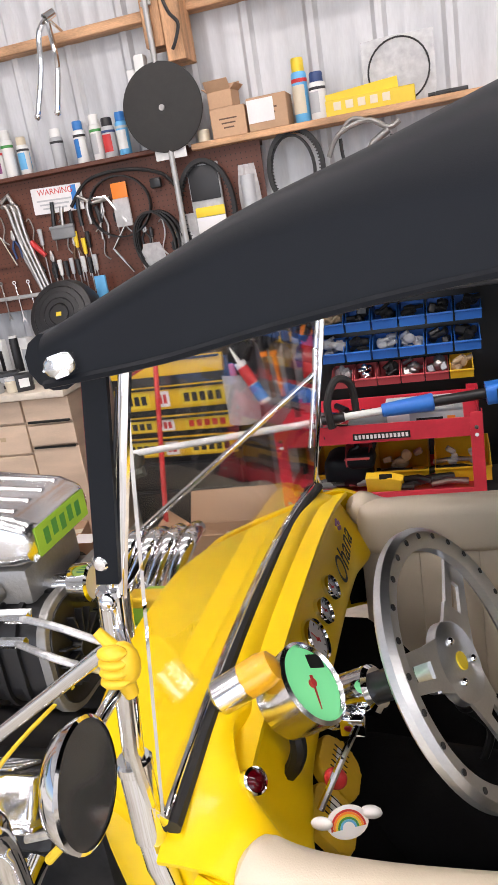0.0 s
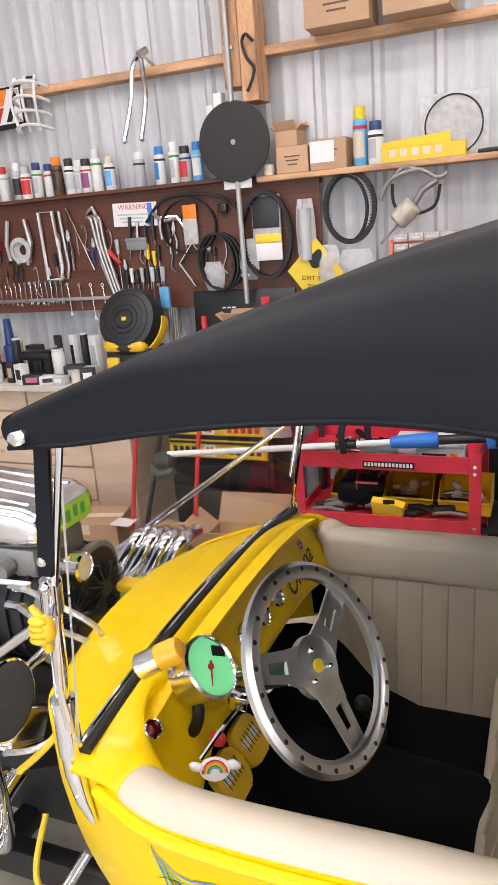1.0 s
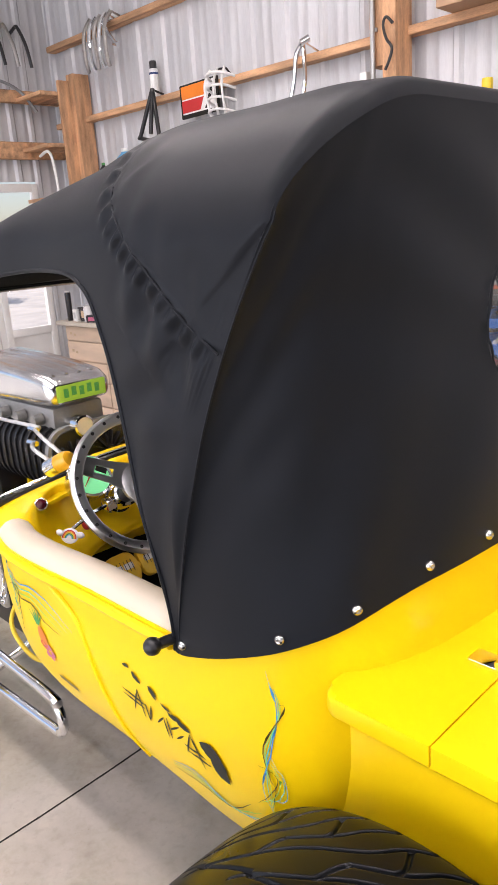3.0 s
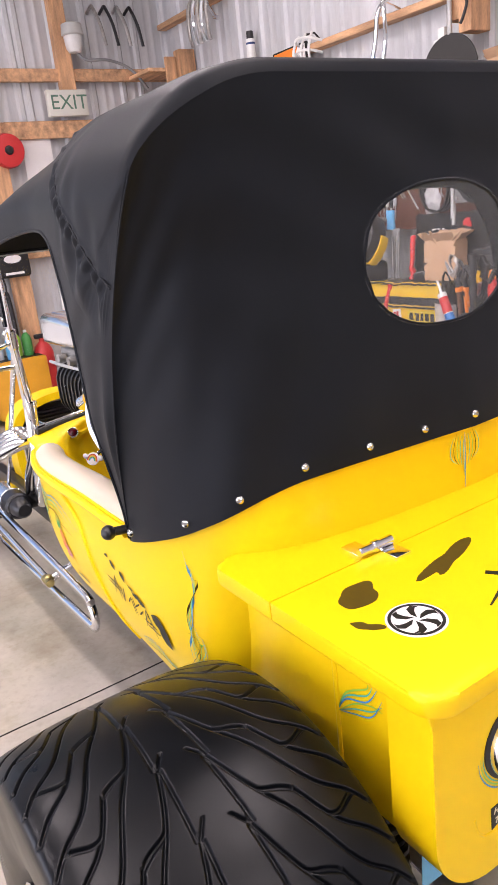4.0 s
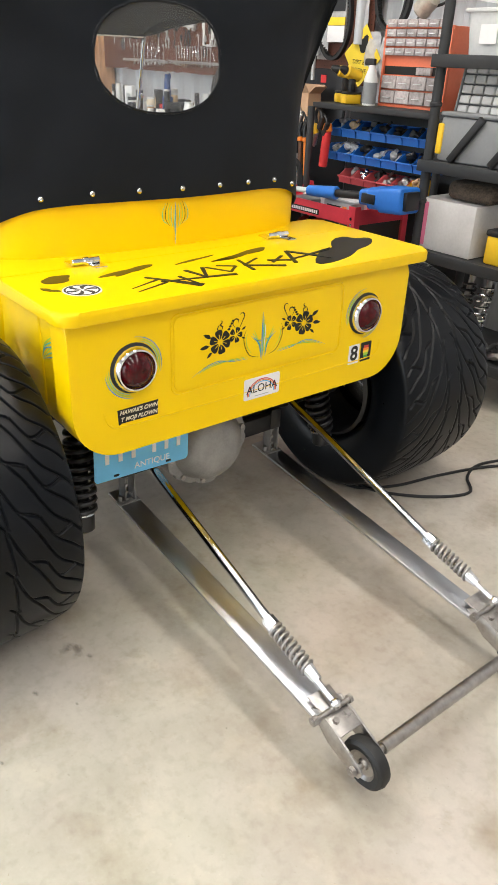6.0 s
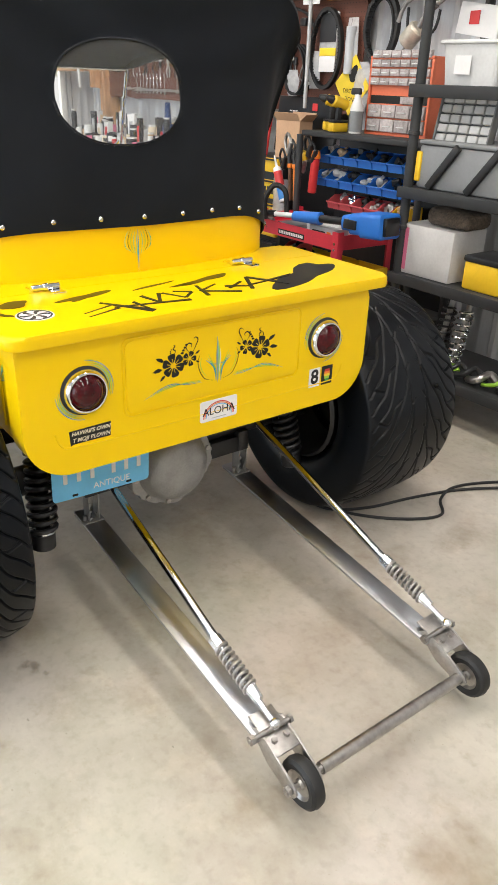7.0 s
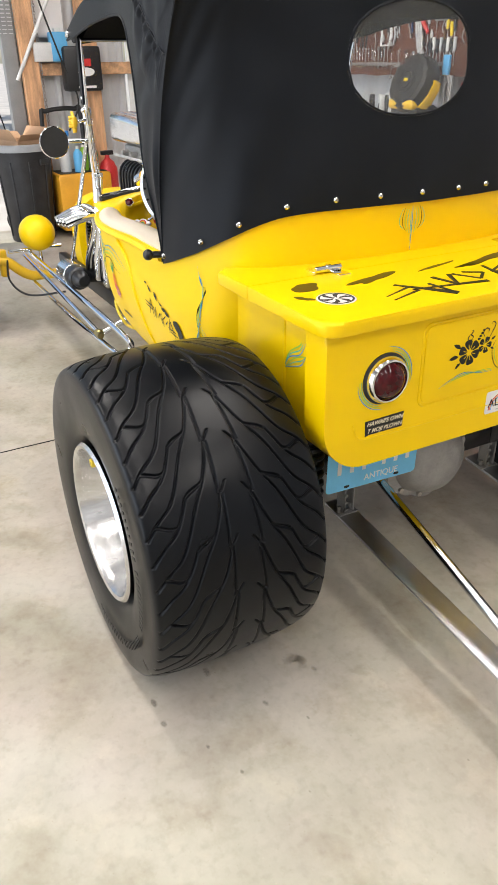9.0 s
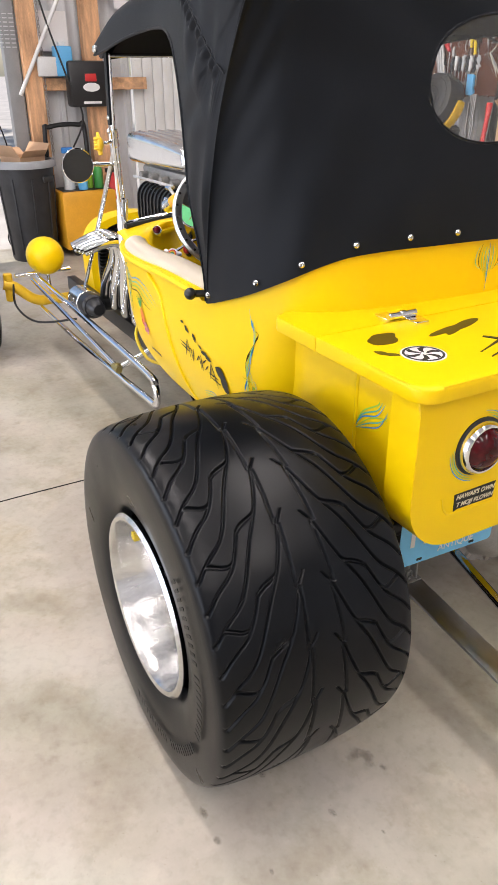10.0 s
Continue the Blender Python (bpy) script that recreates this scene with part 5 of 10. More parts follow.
SEAMX = 1.0775
bm = leaf(0.892, SEAMX - 0.0012, 0.030, 0.0015)
part("deck_panel", bm, YELLOW, car)
bm = leaf(SEAMX + 0.0012, 1.428, 0.0015, 0.046)
lid = part("deck_lid", bm, YELLOW, car, "glossy yellow hinged deck lid with dark decals")
for y in (0.714, 1.378):
    bm = bm_()
    box(bm, (1.045, y - 0.03, LZ + 0.002), (0.05, 0.036, 0.004), 0.001)
    box(bm, (1.095, y + 0.012, LZ + 0.002), (0.05, 0.036, 0.004), 0.001)
    cyl(bm, (1.072, y - 0.05, LZ + 0.011), (1.072, y + 0.03, LZ + 0.011), 0.009, seg=16, bev=0.002)
    cyl(bm, (1.072, y - 0.018, LZ + 0.011), (1.072, y - 0.002, LZ + 0.011), 0.0115, seg=16, bev=0.002)
    part("hinge", bm, CHROME, lid, "chrome butt hinge")
T = lambda: plane_top(0, 0, LZ + 0.0002)  # local x = world y, local y = -world x


def lid_patch(y, x, w, h, seed, rot=0.0, rough=0.25, material=OLIVE):
    part("island_decal", prism(bm_(), blob(w, h, 30, seed, rough, y, -x, rot), 0.0009, T()), material, lid, smooth=0)


lid_patch(0.578, 1.163, 0.085, 0.058, 2, 0.2, 0.15)
lid_patch(0.527, 1.238, 0.020, 0.045, 5, 0.5, 0.3)
lid_patch(0.770, 1.180, 0.14, 0.040, 7, 0.30, 0.35)
lid_patch(0.985, 1.168, 0.15, 0.012, 9, 0.25, 0.2)
lid_patch(1.055, 1.205, 0.07, 0.012, 12, 0.1, 0.3)
lid_patch(1.150, 1.180, 0.20, 0.034, 14, 0.22, 0.35)
lid_patch(1.462, 1.275, 0.33, 0.125, 21, 0.42, 0.32, INK)
# brush-stroke signature on the lid
def stroke(y0, x0, y1, x1, w0, w1, z=0.0):
    a, b = Vector((y0, -x0)), Vector((y1, -x1))
    n = Vector((-(b - a).y, (b - a).x)).normalized()
    w0, w1 = 1.5 * w0, 1.5 * w1
    pts = [a + n * w0, a.lerp(b, 0.5) + n * (w0 + w1) * 0.5, b + n * w1, b - n * w1, a.lerp(b, 0.5) - n * (w0 + w1) * 0.42, a - n * w0]
    part("brush_stroke", prism(bm_(), [tuple(p) for p in pts], 0.0009 + z, T()), INK, lid, smooth=0)


for k, q in enumerate(((0.70, 1.325, 0.80, 1.285, 0.001, 0.003), (0.70, 1.355, 0.80, 1.320, 0.001, 0.003), (0.775, 1.255, 0.865, 1.385, 0.003, 0.008), (0.79, 1.31, 1.0, 1.345, 0.002, 0.005), (0.865, 1.385, 0.855, 1.29, 0.002, 0.003), (0.90, 1.25, 0.915, 1.33, 0.004, 0.003), (0.915, 1.33, 0.955, 1.25, 0.003, 0.004))):
    stroke(*q, z=0.0002 * k)
for k, q in enumerate(((0.965, 1.25, 1.0, 1.32, 0.004, 0.003), (1.0, 1.32, 1.045, 1.28, 0.003, 0.003), (1.045, 1.28, 1.0, 1.25, 0.003, 0.003), (1.065, 1.335, 1.09, 1.23, 0.004, 0.003), (1.07, 1.285, 1.15, 1.24, 0.003, 0.002), (1.07, 1.285, 1.17, 1.345, 0.003, 0.005), (1.16, 1.30, 1.23, 1.255, 0.003, 0.003), (1.16, 1.275, 1.23, 1.31, 0.003, 0.003), (1.215, 1.335, 1.275, 1.22, 0.004, 0.004), (1.275, 1.22, 1.345, 1.345, 0.004, 0.006), (1.23, 1.30, 1.40, 1.27, 0.002, 0.001), (1.30, 1.285, 1.42, 1.255, 0.002, 0.001))):
    stroke(*q, z=0.0002 * k)
# round sticker
st = part("round_sticker", prism(bm_(), oval(0.094, 0.094, 36, 0.592, -1.275), 0.0008, T()), WHITE, lid, "round black and white sticker")
part("ring", lathe(bm_(), [(0.038, 0.0), (0.043, 0.0), (0.043, 0.0004), (0.038, 0.0004)], Matrix.Translation((1.275, 0.592, LZ + 0.0012)), 36), INK, st)
for k in range(6):
    a = k * 60
    bm = bm_()
    prism(bm, [(0.005, 0.000), (0.010, 0.012), (0.022, 0.021), (0.033, 0.018), (0.036, 0.006), (0.030, 0.010), (0.020, 0.008)], 0.0004, Matrix.Translation((1.275, 0.592, LZ + 0.0012)) @ pose(0, 0, 0, 0, 0, a))
    part("motif", bm, INK, st)

# tail lamps
for y in (0.652, 1.448):
    m = plane_rear(y, 0.800, BX)
    tl = part("tail_lamp", lathe(bm_(), [(0.057, -0.002), (0.059, 0.004), (0.057, 0.016), (0.052, 0.022), (0.048, 0.022), (0.046, 0.018)], m, 40), CHROME, car, "round red tail lamp in a chrome bezel")
    part("lens", lathe(bm_(), [(0, 0.040), (0.016, 0.039), (0.030, 0.034), (0.041, 0.024), (0.047, 0.012)], m, 32), REDLENS, tl)
    part("gasket", lathe(bm_(), [(0.056, 0.0), (0.064, 0.0), (0.064, 0.003), (0.058, 0.006)], m, 40), RUBBER_D, tl)


def stripe(parent, m, pts, w, material, n=18, taper=True):
    """A pinstripe: a thin tapering ribbon on a plane."""
    p = smooth_path([(a, b, 0) for a, b in pts], n)
    L_, R_ = [], []
    for i, q in enumerate(p):
        t = (p[min(i + 1, n - 1)] - p[max(i - 1, 0)]).normalized()
        nn = Vector((-t.y, t.x, 0))
        ww = w * (math.sin(math.pi * (0.06 + 0.88 * i / (n - 1))) if taper else 1)
        L_.append(q + nn * ww / 2)
        R_.append(q - nn * ww / 2)
    bm = bm_()
    rows_ = [[m @ (v + Vector((0, 0, 0.0006))) for v in L_], [m @ (v + Vector((0, 0, 0.0006))) for v in R_]]
    sheet(bm, rows_)
    return part("pinstripe", bm, material, parent, smooth=0)


for y, s in ((0.652, 1), (1.448, -1)):
    m = plane_rear(y, 0.800, BX + 0.0005)
    for k, mt in enumerate((TEAL, GREENP, BLUEP)):
        r = 0.068 + 0.005 * k
        stripe(bed, m, [(r * math.cos(radians(a)) * s, r * math.sin(radians(a))) for a in range(75 + 6 * k, -30, -15)], 0.0026, mt)
        stripe(bed, m, [(r * math.cos(radians(a)) * s, r * math.sin(radians(a))) for a in range(175 + 4 * k, 268, 14)], 0.0026, mt)
# centre pinstripe figure with scrolls
FY, FZ = 1.0525, 0.80
m = plane_rear(FY, FZ, BX + 0.0028)
for k, mt in enumerate((BLUEP, TEAL, GREENP, WHITE)):
    stripe(bed, m, [(0.003 * k - 0.0045, 0.074 - 0.012 * k), (0.0036 * k - 0.0054, 0.01), (0.002 * k - 0.003, -0.062 + 0.01 * k)], 0.0028, mt)
for s in (-1, 1):
    for k, mt in enumerate((BLUEP, TEAL, GREENP)):
        stripe(bed, m, [(s * (0.042 - 0.004 * k), 0.012 + 0.008 * k), (s * (0.024 - 0.003 * k), -0.004), (s * (0.013 - 0.002 * k), -0.022), (s * 0.007, -0.058 + 0.006 * k)], 0.0026, mt)
        stripe(bed, m, [(s * 0.052, -0.050 + 0.003 * k), (s * 0.10, -0.047 + 0.003 * k), (s * 0.15, -0.036 - 0.004 * k), (s * 0.19, -0.044 - 0.003 * k), (s * (0.236 - 0.018 * k), -0.064 + 0.004 * k)], 0.0019, mt)
    stripe(bed, m, [(s * 0.004, -0.006), (s * 0.018, -0.004), (s * 0.034, 0.002)], 0.002, BLUEP)
    stripe(bed, m, [(s * 0.060, 0.032), (s * 0.068, 0.012), (s * 0.062, -0.016), (s * 0.045, -0.042), (s * 0.016, -0.052)], 0.0026, OLIVE)
    stripe(bed, m, [(s * 0.056, 0.020), (s * 0.060, 0.004), (s * 0.054, -0.018), (s * 0.040, -0.036)], 0.002, GREENP)


def petals(m, y, z, r, n, rot, leaves=()):
    """A hibiscus in flat black: blunt petals with a pale vein, and pointed leaves."""
    bm = bm_()
    for k in range(n):
        a = math.radians(k * 360 / n + rot)
        o = [(0.20 + 0.40 * (1 - math.cos(t)) - 0.07 * max(0, -math.cos(t)) ** 6, 0.44 * math.sin(t) * (0.34 + 0.66 * (1 - math.cos(t)) / 2)) for t in [i / 17 * 2 * math.pi for i in range(17)]]
        prism(bm, [(y + r * (u * math.cos(a) - v * math.sin(a)), z + r * (u * math.sin(a) + v * math.cos(a))) for u, v in o], 0.0007, m)
    for a, d, L in leaves:
        a = math.radians(a)
        o = [(d, 0), (d + 0.35 * L, 0.22 * L), (d + 0.7 * L, 0.16 * L), (d + L, 0.03 * L), (d + 0.7 * L, -0.12 * L), (d + 0.3 * L, -0.14 * L)]
        prism(bm, [(y + r * (u * math.cos(a) - v * math.sin(a)), z + r * (u * math.sin(a) + v * math.cos(a))) for u, v in o], 0.0007, m)
    part("flower_decal", bm, INK, bed, smooth=0)
    bm = bm_()
    for k in range(n):
        a = math.radians(k * 360 / n + rot)
        prism(bm, [(y + r * (u * math.cos(a) - v * math.sin(a)), z + r * (u * math.sin(a) + v * math.cos(a))) for u, v in ((0.20, -0.014), (0.58, -0.026), (0.58, 0.026), (0.20, 0.014))], 0.0004, m @ pose(0, 0, 0.0008))
    part("petal_vein", bm, YELLOW, bed, smooth=0)


for s in (-1, 1):
    mm2 = plane_rear(FY, FZ, BX + 0.003) @ Matrix.Diagonal((s, 1, 1, 1))
    petals(mm2, 0.1455, 0.016, 0.036, 6, 18, ((-8, 0.95, 0.85), (28, 0.9, 0.8), (-42, 0.95, 0.6)))
    petals(mm2, 0.095, 0.026, 0.023, 5, 40, ((150, 0.95, 0.7), (205, 0.95, 0.6)))
    stripe(bed, mm2, [(0.143, 0.046), (0.139, 0.056), (0.146, 0.062), (0.140, 0.070), (0.146, 0.074)], 0.0036, INK)
    stripe(bed, mm2, [(0.150, 0.044), (0.155, 0.054), (0.149, 0.064)], 0.0030, INK)
    stripe(bed, mm2, [(0.098, 0.046), (0.106, 0.060), (0.098, 0.070), (0.088, 0.066), (0.090, 0.058)], 0.0036, INK)
    stripe(bed, mm2, [(0.085, 0.042), (0.076, 0.058), (0.068, 0.076), (0.076, 0.084), (0.083, 0.078)], 0.0032, INK)
    for k in range(4):
        part("bud_decal", prism(bm_(), oval(0.010 - 0.0015 * k, 0.006, 10, 0.118 - 0.004 * k, 0.046 + 0.007 * k), 0.0007, mm2), INK, bed, smooth=0)
# stickers on the tail
m = plane_rear(0.660, 0.680, BX, 0)
stk = part("bumper_sticker", prism(bm_(), [(-0.056, -0.023), (-0.046, -0.019), (0.055, -0.019), (0.058, 0.021), (-0.058, 0.018)], 0.001, m), INK, bed, "black bumper sticker with pale slanted lettering", smooth=0)
part("lettering", words("HAWAII'S OWN", 0.0150, m @ pose(0.001, 0.009, 0.0014), 0.0004, 0.3, 0.0004), SMALL["cream"], stk)
part("lettering", words("T MOJI BLOWN", 0.0150, m @ pose(0.001, -0.0095, 0.0014), 0.0004, 0.3, 0.0004), SMALL["cream"], stk)
m = plane_rear(1.057, 0.655, BX + 0.0005, 0)
stk = part("aloha_sticker", prism(bm_(), rounded(0.128, 0.064, 0.006, 3), 0.001, m), WHITE, bed, "white plate-shaped sticker with a rainbow arc", smooth=0)
for k, cn in enumerate(("red", "orange", "lightblue")):
    stripe(stk, m @ pose(0, 0, 0.0006), [((0.052 - 0.004 * k) * math.cos(radians(a)), -0.022 + (0.046 - 0.004 * k) * math.sin(radians(a))) for a in range(0, 181, 15)], 0.003, SMALL[cn], taper=False)
part("lettering", words("ALOHA", 0.033, m @ pose(0, -0.003, 0.0018), 0.0004), INK, stk)
part("small_print", box(bm_(), (0, -0.024, 0.0014), (0.05, 0.0025, 0.0004), 0, m), SMALL["silver"], stk)
m = plane_rear(1.4465, 0.674, BX, 0)
stk = part("number_sticker", prism(bm_(), rounded(0.045, 0.062, 0.002, 2, -0.026), 0.001, m), WHITE, bed, "white sticker with a black numeral eight", smooth=0)
part("numeral", words("8", 0.064, m @ pose(-0.026, 0.001, 0.0014), 0.0004, 0, 0.0016), INK, stk)
stk = part("island_sticker", prism(bm_(), rounded(0.045, 0.062, 0.002, 2, 0.026), 0.001, m), INK, bed, "small black sticker with a rainbow emblem", smooth=0)
for k, cn in enumerate(("red", "orange", "yellow", "lime", "green")):
    part("band", box(bm_(), (0.026, 0.016 - 0.008 * k, 0.0013), (0.026 - 0.004 * abs(k - 1.5), 0.008, 0.0004), 0, m), SMALL[cn], stk)
# pinstripe on the back of the tub and on the sides
m = plane_rear(1.032, 1.050, 1.0005)
for s in (-1, 1):
    for k, mt in enumerate((TEAL, GREENP, OLIVE, TEAL)):
        b_ = 0.014 + 0.0095 * k
        stripe(body, m, [(s * b_ * 0.72, 0.046 - 0.004 * abs(k - 2)), (s * b_, 0.020), (s * b_ * 0.98, -0.004), (s * b_ * 0.60, -0.030 + 0.004 * k)], 0.0022, mt)
stripe(body, m, [(0, 0.045), (0.001, 0), (0, -0.078)], 0.003, BLUEP)
stripe(body, m, [(-0.004, 0.03), (-0.004, 0), (-0.001, -0.05)], 0.0022, TEAL)


def side_stripe(pts, w, material):
    """On the driver's side of the tub, following its skin; pts are (x, z)."""
    p = smooth_path([(a, b, 0) for a, b in pts], 20)
    rows_ = [[], []]
    for i, q in enumerate(p):
        t = (p[min(i + 1, 19)] - p[max(i - 1, 0)]).normalized()
        ww = w * math.sin(math.pi * (0.06 + 0.88 * i / 19)) / 2
        for r_, sg in ((0, 1), (1, -1)):
            x, z = q.x - t.y * ww * sg, q.y + t.x * ww * sg
            u = min(hp, key=lambda h: abs(h[0] - x) + (9 if h[1] < 0.35 else 0))[1] if x < 0.9 else 0.51
            zt, zl = body_top(x), body_low(x)
            s_ = body_at(x, -u, max(0, min(1, (z - zl) / (zt - zl))))
            rows_[r_].append(Vector((x, s_.y - 0.0022, z)))
    part("pinstripe", sheet(bm_(), rows_), material, body, smooth=0)


for k, mt in enumerate((BLUEP, TEAL, GREENP, OLIVE)):
    side_stripe([(0.782 + 0.006 * k, 0.955 - 0.018 * k), (0.796 + 0.004 * k, 0.885), (0.782 - 0.005 * k, 0.80), (0.758 + 0.007 * k, 0.72), (0.768, 0.645 + 0.008 * k)], 0.0026, mt)
    side_stripe([(0.772 - 0.006 * k, 0.80 - 0.012 * k), (0.800 - 0.004 * k, 0.745), (0.796 - 0.010 * k, 0.70), (0.764 - 0.008 * k, 0.69 - 0.006 * k)], 0.0018, mt)
    side_stripe([(-0.09 + 0.01 * k, 0.90 - 0.01 * k), (-0.03, 0.86 - 0.012 * k), (0.04, 0.87 - 0.015 * k), (0.12 - 0.01 * k, 0.86 - 0.02 * k), (0.22 - 0.02 * k, 0.82 - 0.01 * k)], 0.004, mt)
    side_stripe([(-0.08, 0.90 - 0.02 * k), (-0.06 + 0.01 * k, 0.84), (-0.05, 0.78 - 0.02 * k)], 0.003, mt)
    side_stripe([(0.50, 0.63 - 0.006 * k), (0.58, 0.65 - 0.01 * k), (0.66, 0.61), (0.78 - 0.02 * k, 0.62 + 0.012 * k)], 0.0035, mt)
for k, mt in enumerate((BLUEP, TEAL, GREENP)):
    stripe(car, plane_left(1.205, 0.815, YC - 0.5230), [(-0.055, -0.05), (-0.03, -0.012 + 0.006 * k), (0.02, 0.01 + 0.012 * k), (0.045 - 0.01 * k, 0.045)], 0.0034, mt)
    stripe(car, plane_left(1.205, 0.815, YC - 0.5230), [(-0.05, -0.045), (-0.01, -0.03 + 0.01 * k), (0.03, -0.012 + 0.01 * k), (0.055, 0.03 - 0.01 * k)], 0.0028, mt)


def side_patch(name, outline, material):
    vs = []
    bm = bm_()
    for a, b in outline:
        u = min(hp, key=lambda h: abs(h[0] - a) + (9 if h[1] < 0.35 else 0))[1]
        zt, zl = body_top(a), body_low(a)
        s_ = body_at(a, -u, max(0, min(1, (b - zl) / (zt - zl))))
        vs.append(bm.verts.new((a, s_.y - 0.0028, b)))
    bm.faces.new(vs)
    return part(name, bm, material, body, smooth=0)


for q in ((0.395, 0.81, 0.016, 0.010, 3, 0), (0.425, 0.795, 0.024, 0.014, 4, -0.5), (0.475, 0.783, 0.03, 0.014, 5, -0.6), (0.51, 0.765, 0.03, 0.006, 6, -0.3), (0.525, 0.752, 0.02, 0.010, 7, -0.3), (0.55, 0.748, 0.04, 0.018, 8, -0.4), (0.632, 0.706, 0.080, 0.040, 11, -0.8)):
    side_patch("island_decal", blob(q[2], q[3], 20, q[4], 0.28, q[0] + 0.022, q[1] + 0.016, q[5]), INK)
for x0, z0, x1, z1 in ((0.37, 0.745, 0.45, 0.735), (0.37, 0.733, 0.44, 0.725), (0.40, 0.705, 0.425, 0.765), (0.425, 0.765, 0.435, 0.70), (0.445, 0.74, 0.45, 0.70), (0.45, 0.70, 0.465, 0.745), (0.475, 0.71, 0.50, 0.735), (0.50, 0.735, 0.505, 0.69), (0.51, 0.74, 0.515, 0.69), (0.515, 0.715, 0.545, 0.735), (0.53, 0.70, 0.555, 0.72), (0.555, 0.68, 0.575, 0.735), (0.575, 0.735, 0.60, 0.665), (0.55, 0.70, 0.61, 0.695), (0.56, 0.688, 0.62, 0.683)):
    side_stripe([(x0 + 0.018, z0 + 0.016), ((x0 + x1) / 2 + 0.018, (z0 + z1) / 2 + 0.016), (x1 + 0.018, z1 + 0.016)], 0.0048, INK)
side_patch("fruit_decal", oval(0.036, 0.062, 20, 0.055, 0.742), SMALL["orange"])
for k in range(5):
    side_patch("petal_decal", oval(0.018, 0.018, 10, 0.072 + 0.015 * math.cos(k * 1.257), 0.705 + 0.015 * math.sin(k * 1.257)), SMALL["pink"])
side_patch("fruit_band", oval(0.030, 0.020, 16, 0.050, 0.722), SMALL["red"])
for k in range(5):
    a = radians(50 + 20 * k)
    side_patch("fruit_leaf", [(0.05 - 0.006, 0.775), (0.05 + 0.006, 0.775), (0.05 + 0.05 * math.cos(a), 0.775 + 0.05 * math.sin(a))], SMALL["green"])
side_patch("caption_bar", [(0.07, 0.628), (0.15, 0.622), (0.15, 0.632), (0.07, 0.638)], SMALL["brown"])

# ---- wheels ----
TR, TW = 0.420, 0.455  # rear tyre radius and width


def tread(s, w):
    """Depth of the sweeping tread grooves at arc length s and offset w from the middle (vectorised)."""
    P = 2 * math.pi * TR / 22
    a = np.abs(w)
    s = s + np.where(w > 0, 0.12 * P, 0.0)

    def line(d, half):
        q = np.clip(1.5 - np.abs(d) / half, 0, 1)
        return q * q * (3 - 2 * q)

    # a broken ring beside the middle, each length drifting outwards and ending in a thorn
    u = (-s / P) % 1.0
    g = 0.9 * line(a - (0.0325 + 0.0085 * u), 0.0028)
    g = np.maximum(g, line((a - (0.036 - 0.085 * (1 - u))) * 0.8, 0.0020) * (u > 0.78))
    # long grooves that leave each thorn almost along the tyre and swing out to the shoulder in an S
    b = a - 0.036
    c = 2.5 * b - 4.6 * b * b + 0.007 * np.sin(b * 70)
    slope = np.sqrt(1 + (2.5 - 9.2 * b + 0.49 * np.cos(b * 70)) ** 2)
    d = (s + c + P / 2) % P - P / 2
    g = np.maximum(g, line(d / slope, 0.0025) * (b > -0.002))
    # a second row of grooves starts half-way between them further out
    e = (s + c) % P - P / 2
    g = np.maximum(g, line(e / slope, 0.0025) * (a > 0.1185))
    # links that run on along the tyre from each bend to the next groove
    f = ((s + c) / P) % 1.0
    g = np.maximum(g, line((a - (0.066 + 0.062 * f + 0.030 * np.sqrt(f))) * 0.8, 0.0024) * (f < 0.5))
    g = np.maximum(g, line((a - (0.140 + 0.070 * (f - 0.5) + 0.030 * np.sqrt(np.clip(f - 0.5, 0, 1)))) * 0.8, 0.0024) * (f > 0.5))
    return g


def tyre_mesh(n, k):
    prof = [(0.205, 0.175), (0.215, 0.200), (0.235, 0.217), (0.28, 0.226), (0.33, 0.2285), (0.370, 0.2280), (0.386, 0.2265), (0.394, 0.2235), (0.399, 0.2195)]
    ws_ = np.linspace(0.2145, -0.2145, k)
    crown = TR - 0.014 * (np.abs(ws_) / 0.2145) ** 2.4 - 0.0045 * (np.abs(ws_) / 0.2145) ** 14
    rr = np.r_[[r for r, _ in prof], crown, [r for r, _ in prof[::-1]]]
    ww = 0.972 * np.r_[[w for _, w in prof], ws_, [-w for _, w in prof[::-1]]]
    m = len(rr)
    th = np.linspace(0, 2 * math.pi, n, endpoint=False)
    S, W = np.meshgrid(th * TR, ws_, indexing="ij")
    g = tread(S, W)
    Rr = np.tile(rr, (n, 1))
    Rr[:, len(prof):len(prof) + k] -= 0.0068 * g
    x = Rr * np.cos(th)[:, None]
    z = Rr * np.sin(th)[:, None]
    y = np.tile(ww, (n, 1))
    vs = np.stack([x, y, z], -1).reshape(-1, 3)
    i, j = np.meshgrid(np.arange(n), np.arange(m - 1), indexing="ij")
    a = i * m + j
    b = ((i + 1) % n) * m + j
    f = np.stack([a, a + 1, b + 1, b], -1).reshape(-1, 4)
    me = bpy.data.meshes.new("tyre")
    me.from_pydata(vs.tolist(), [], f.tolist())
    me.polygons.foreach_set("use_smooth", [True] * len(me.polygons))
    me.materials.append(RUBBER)
    return me


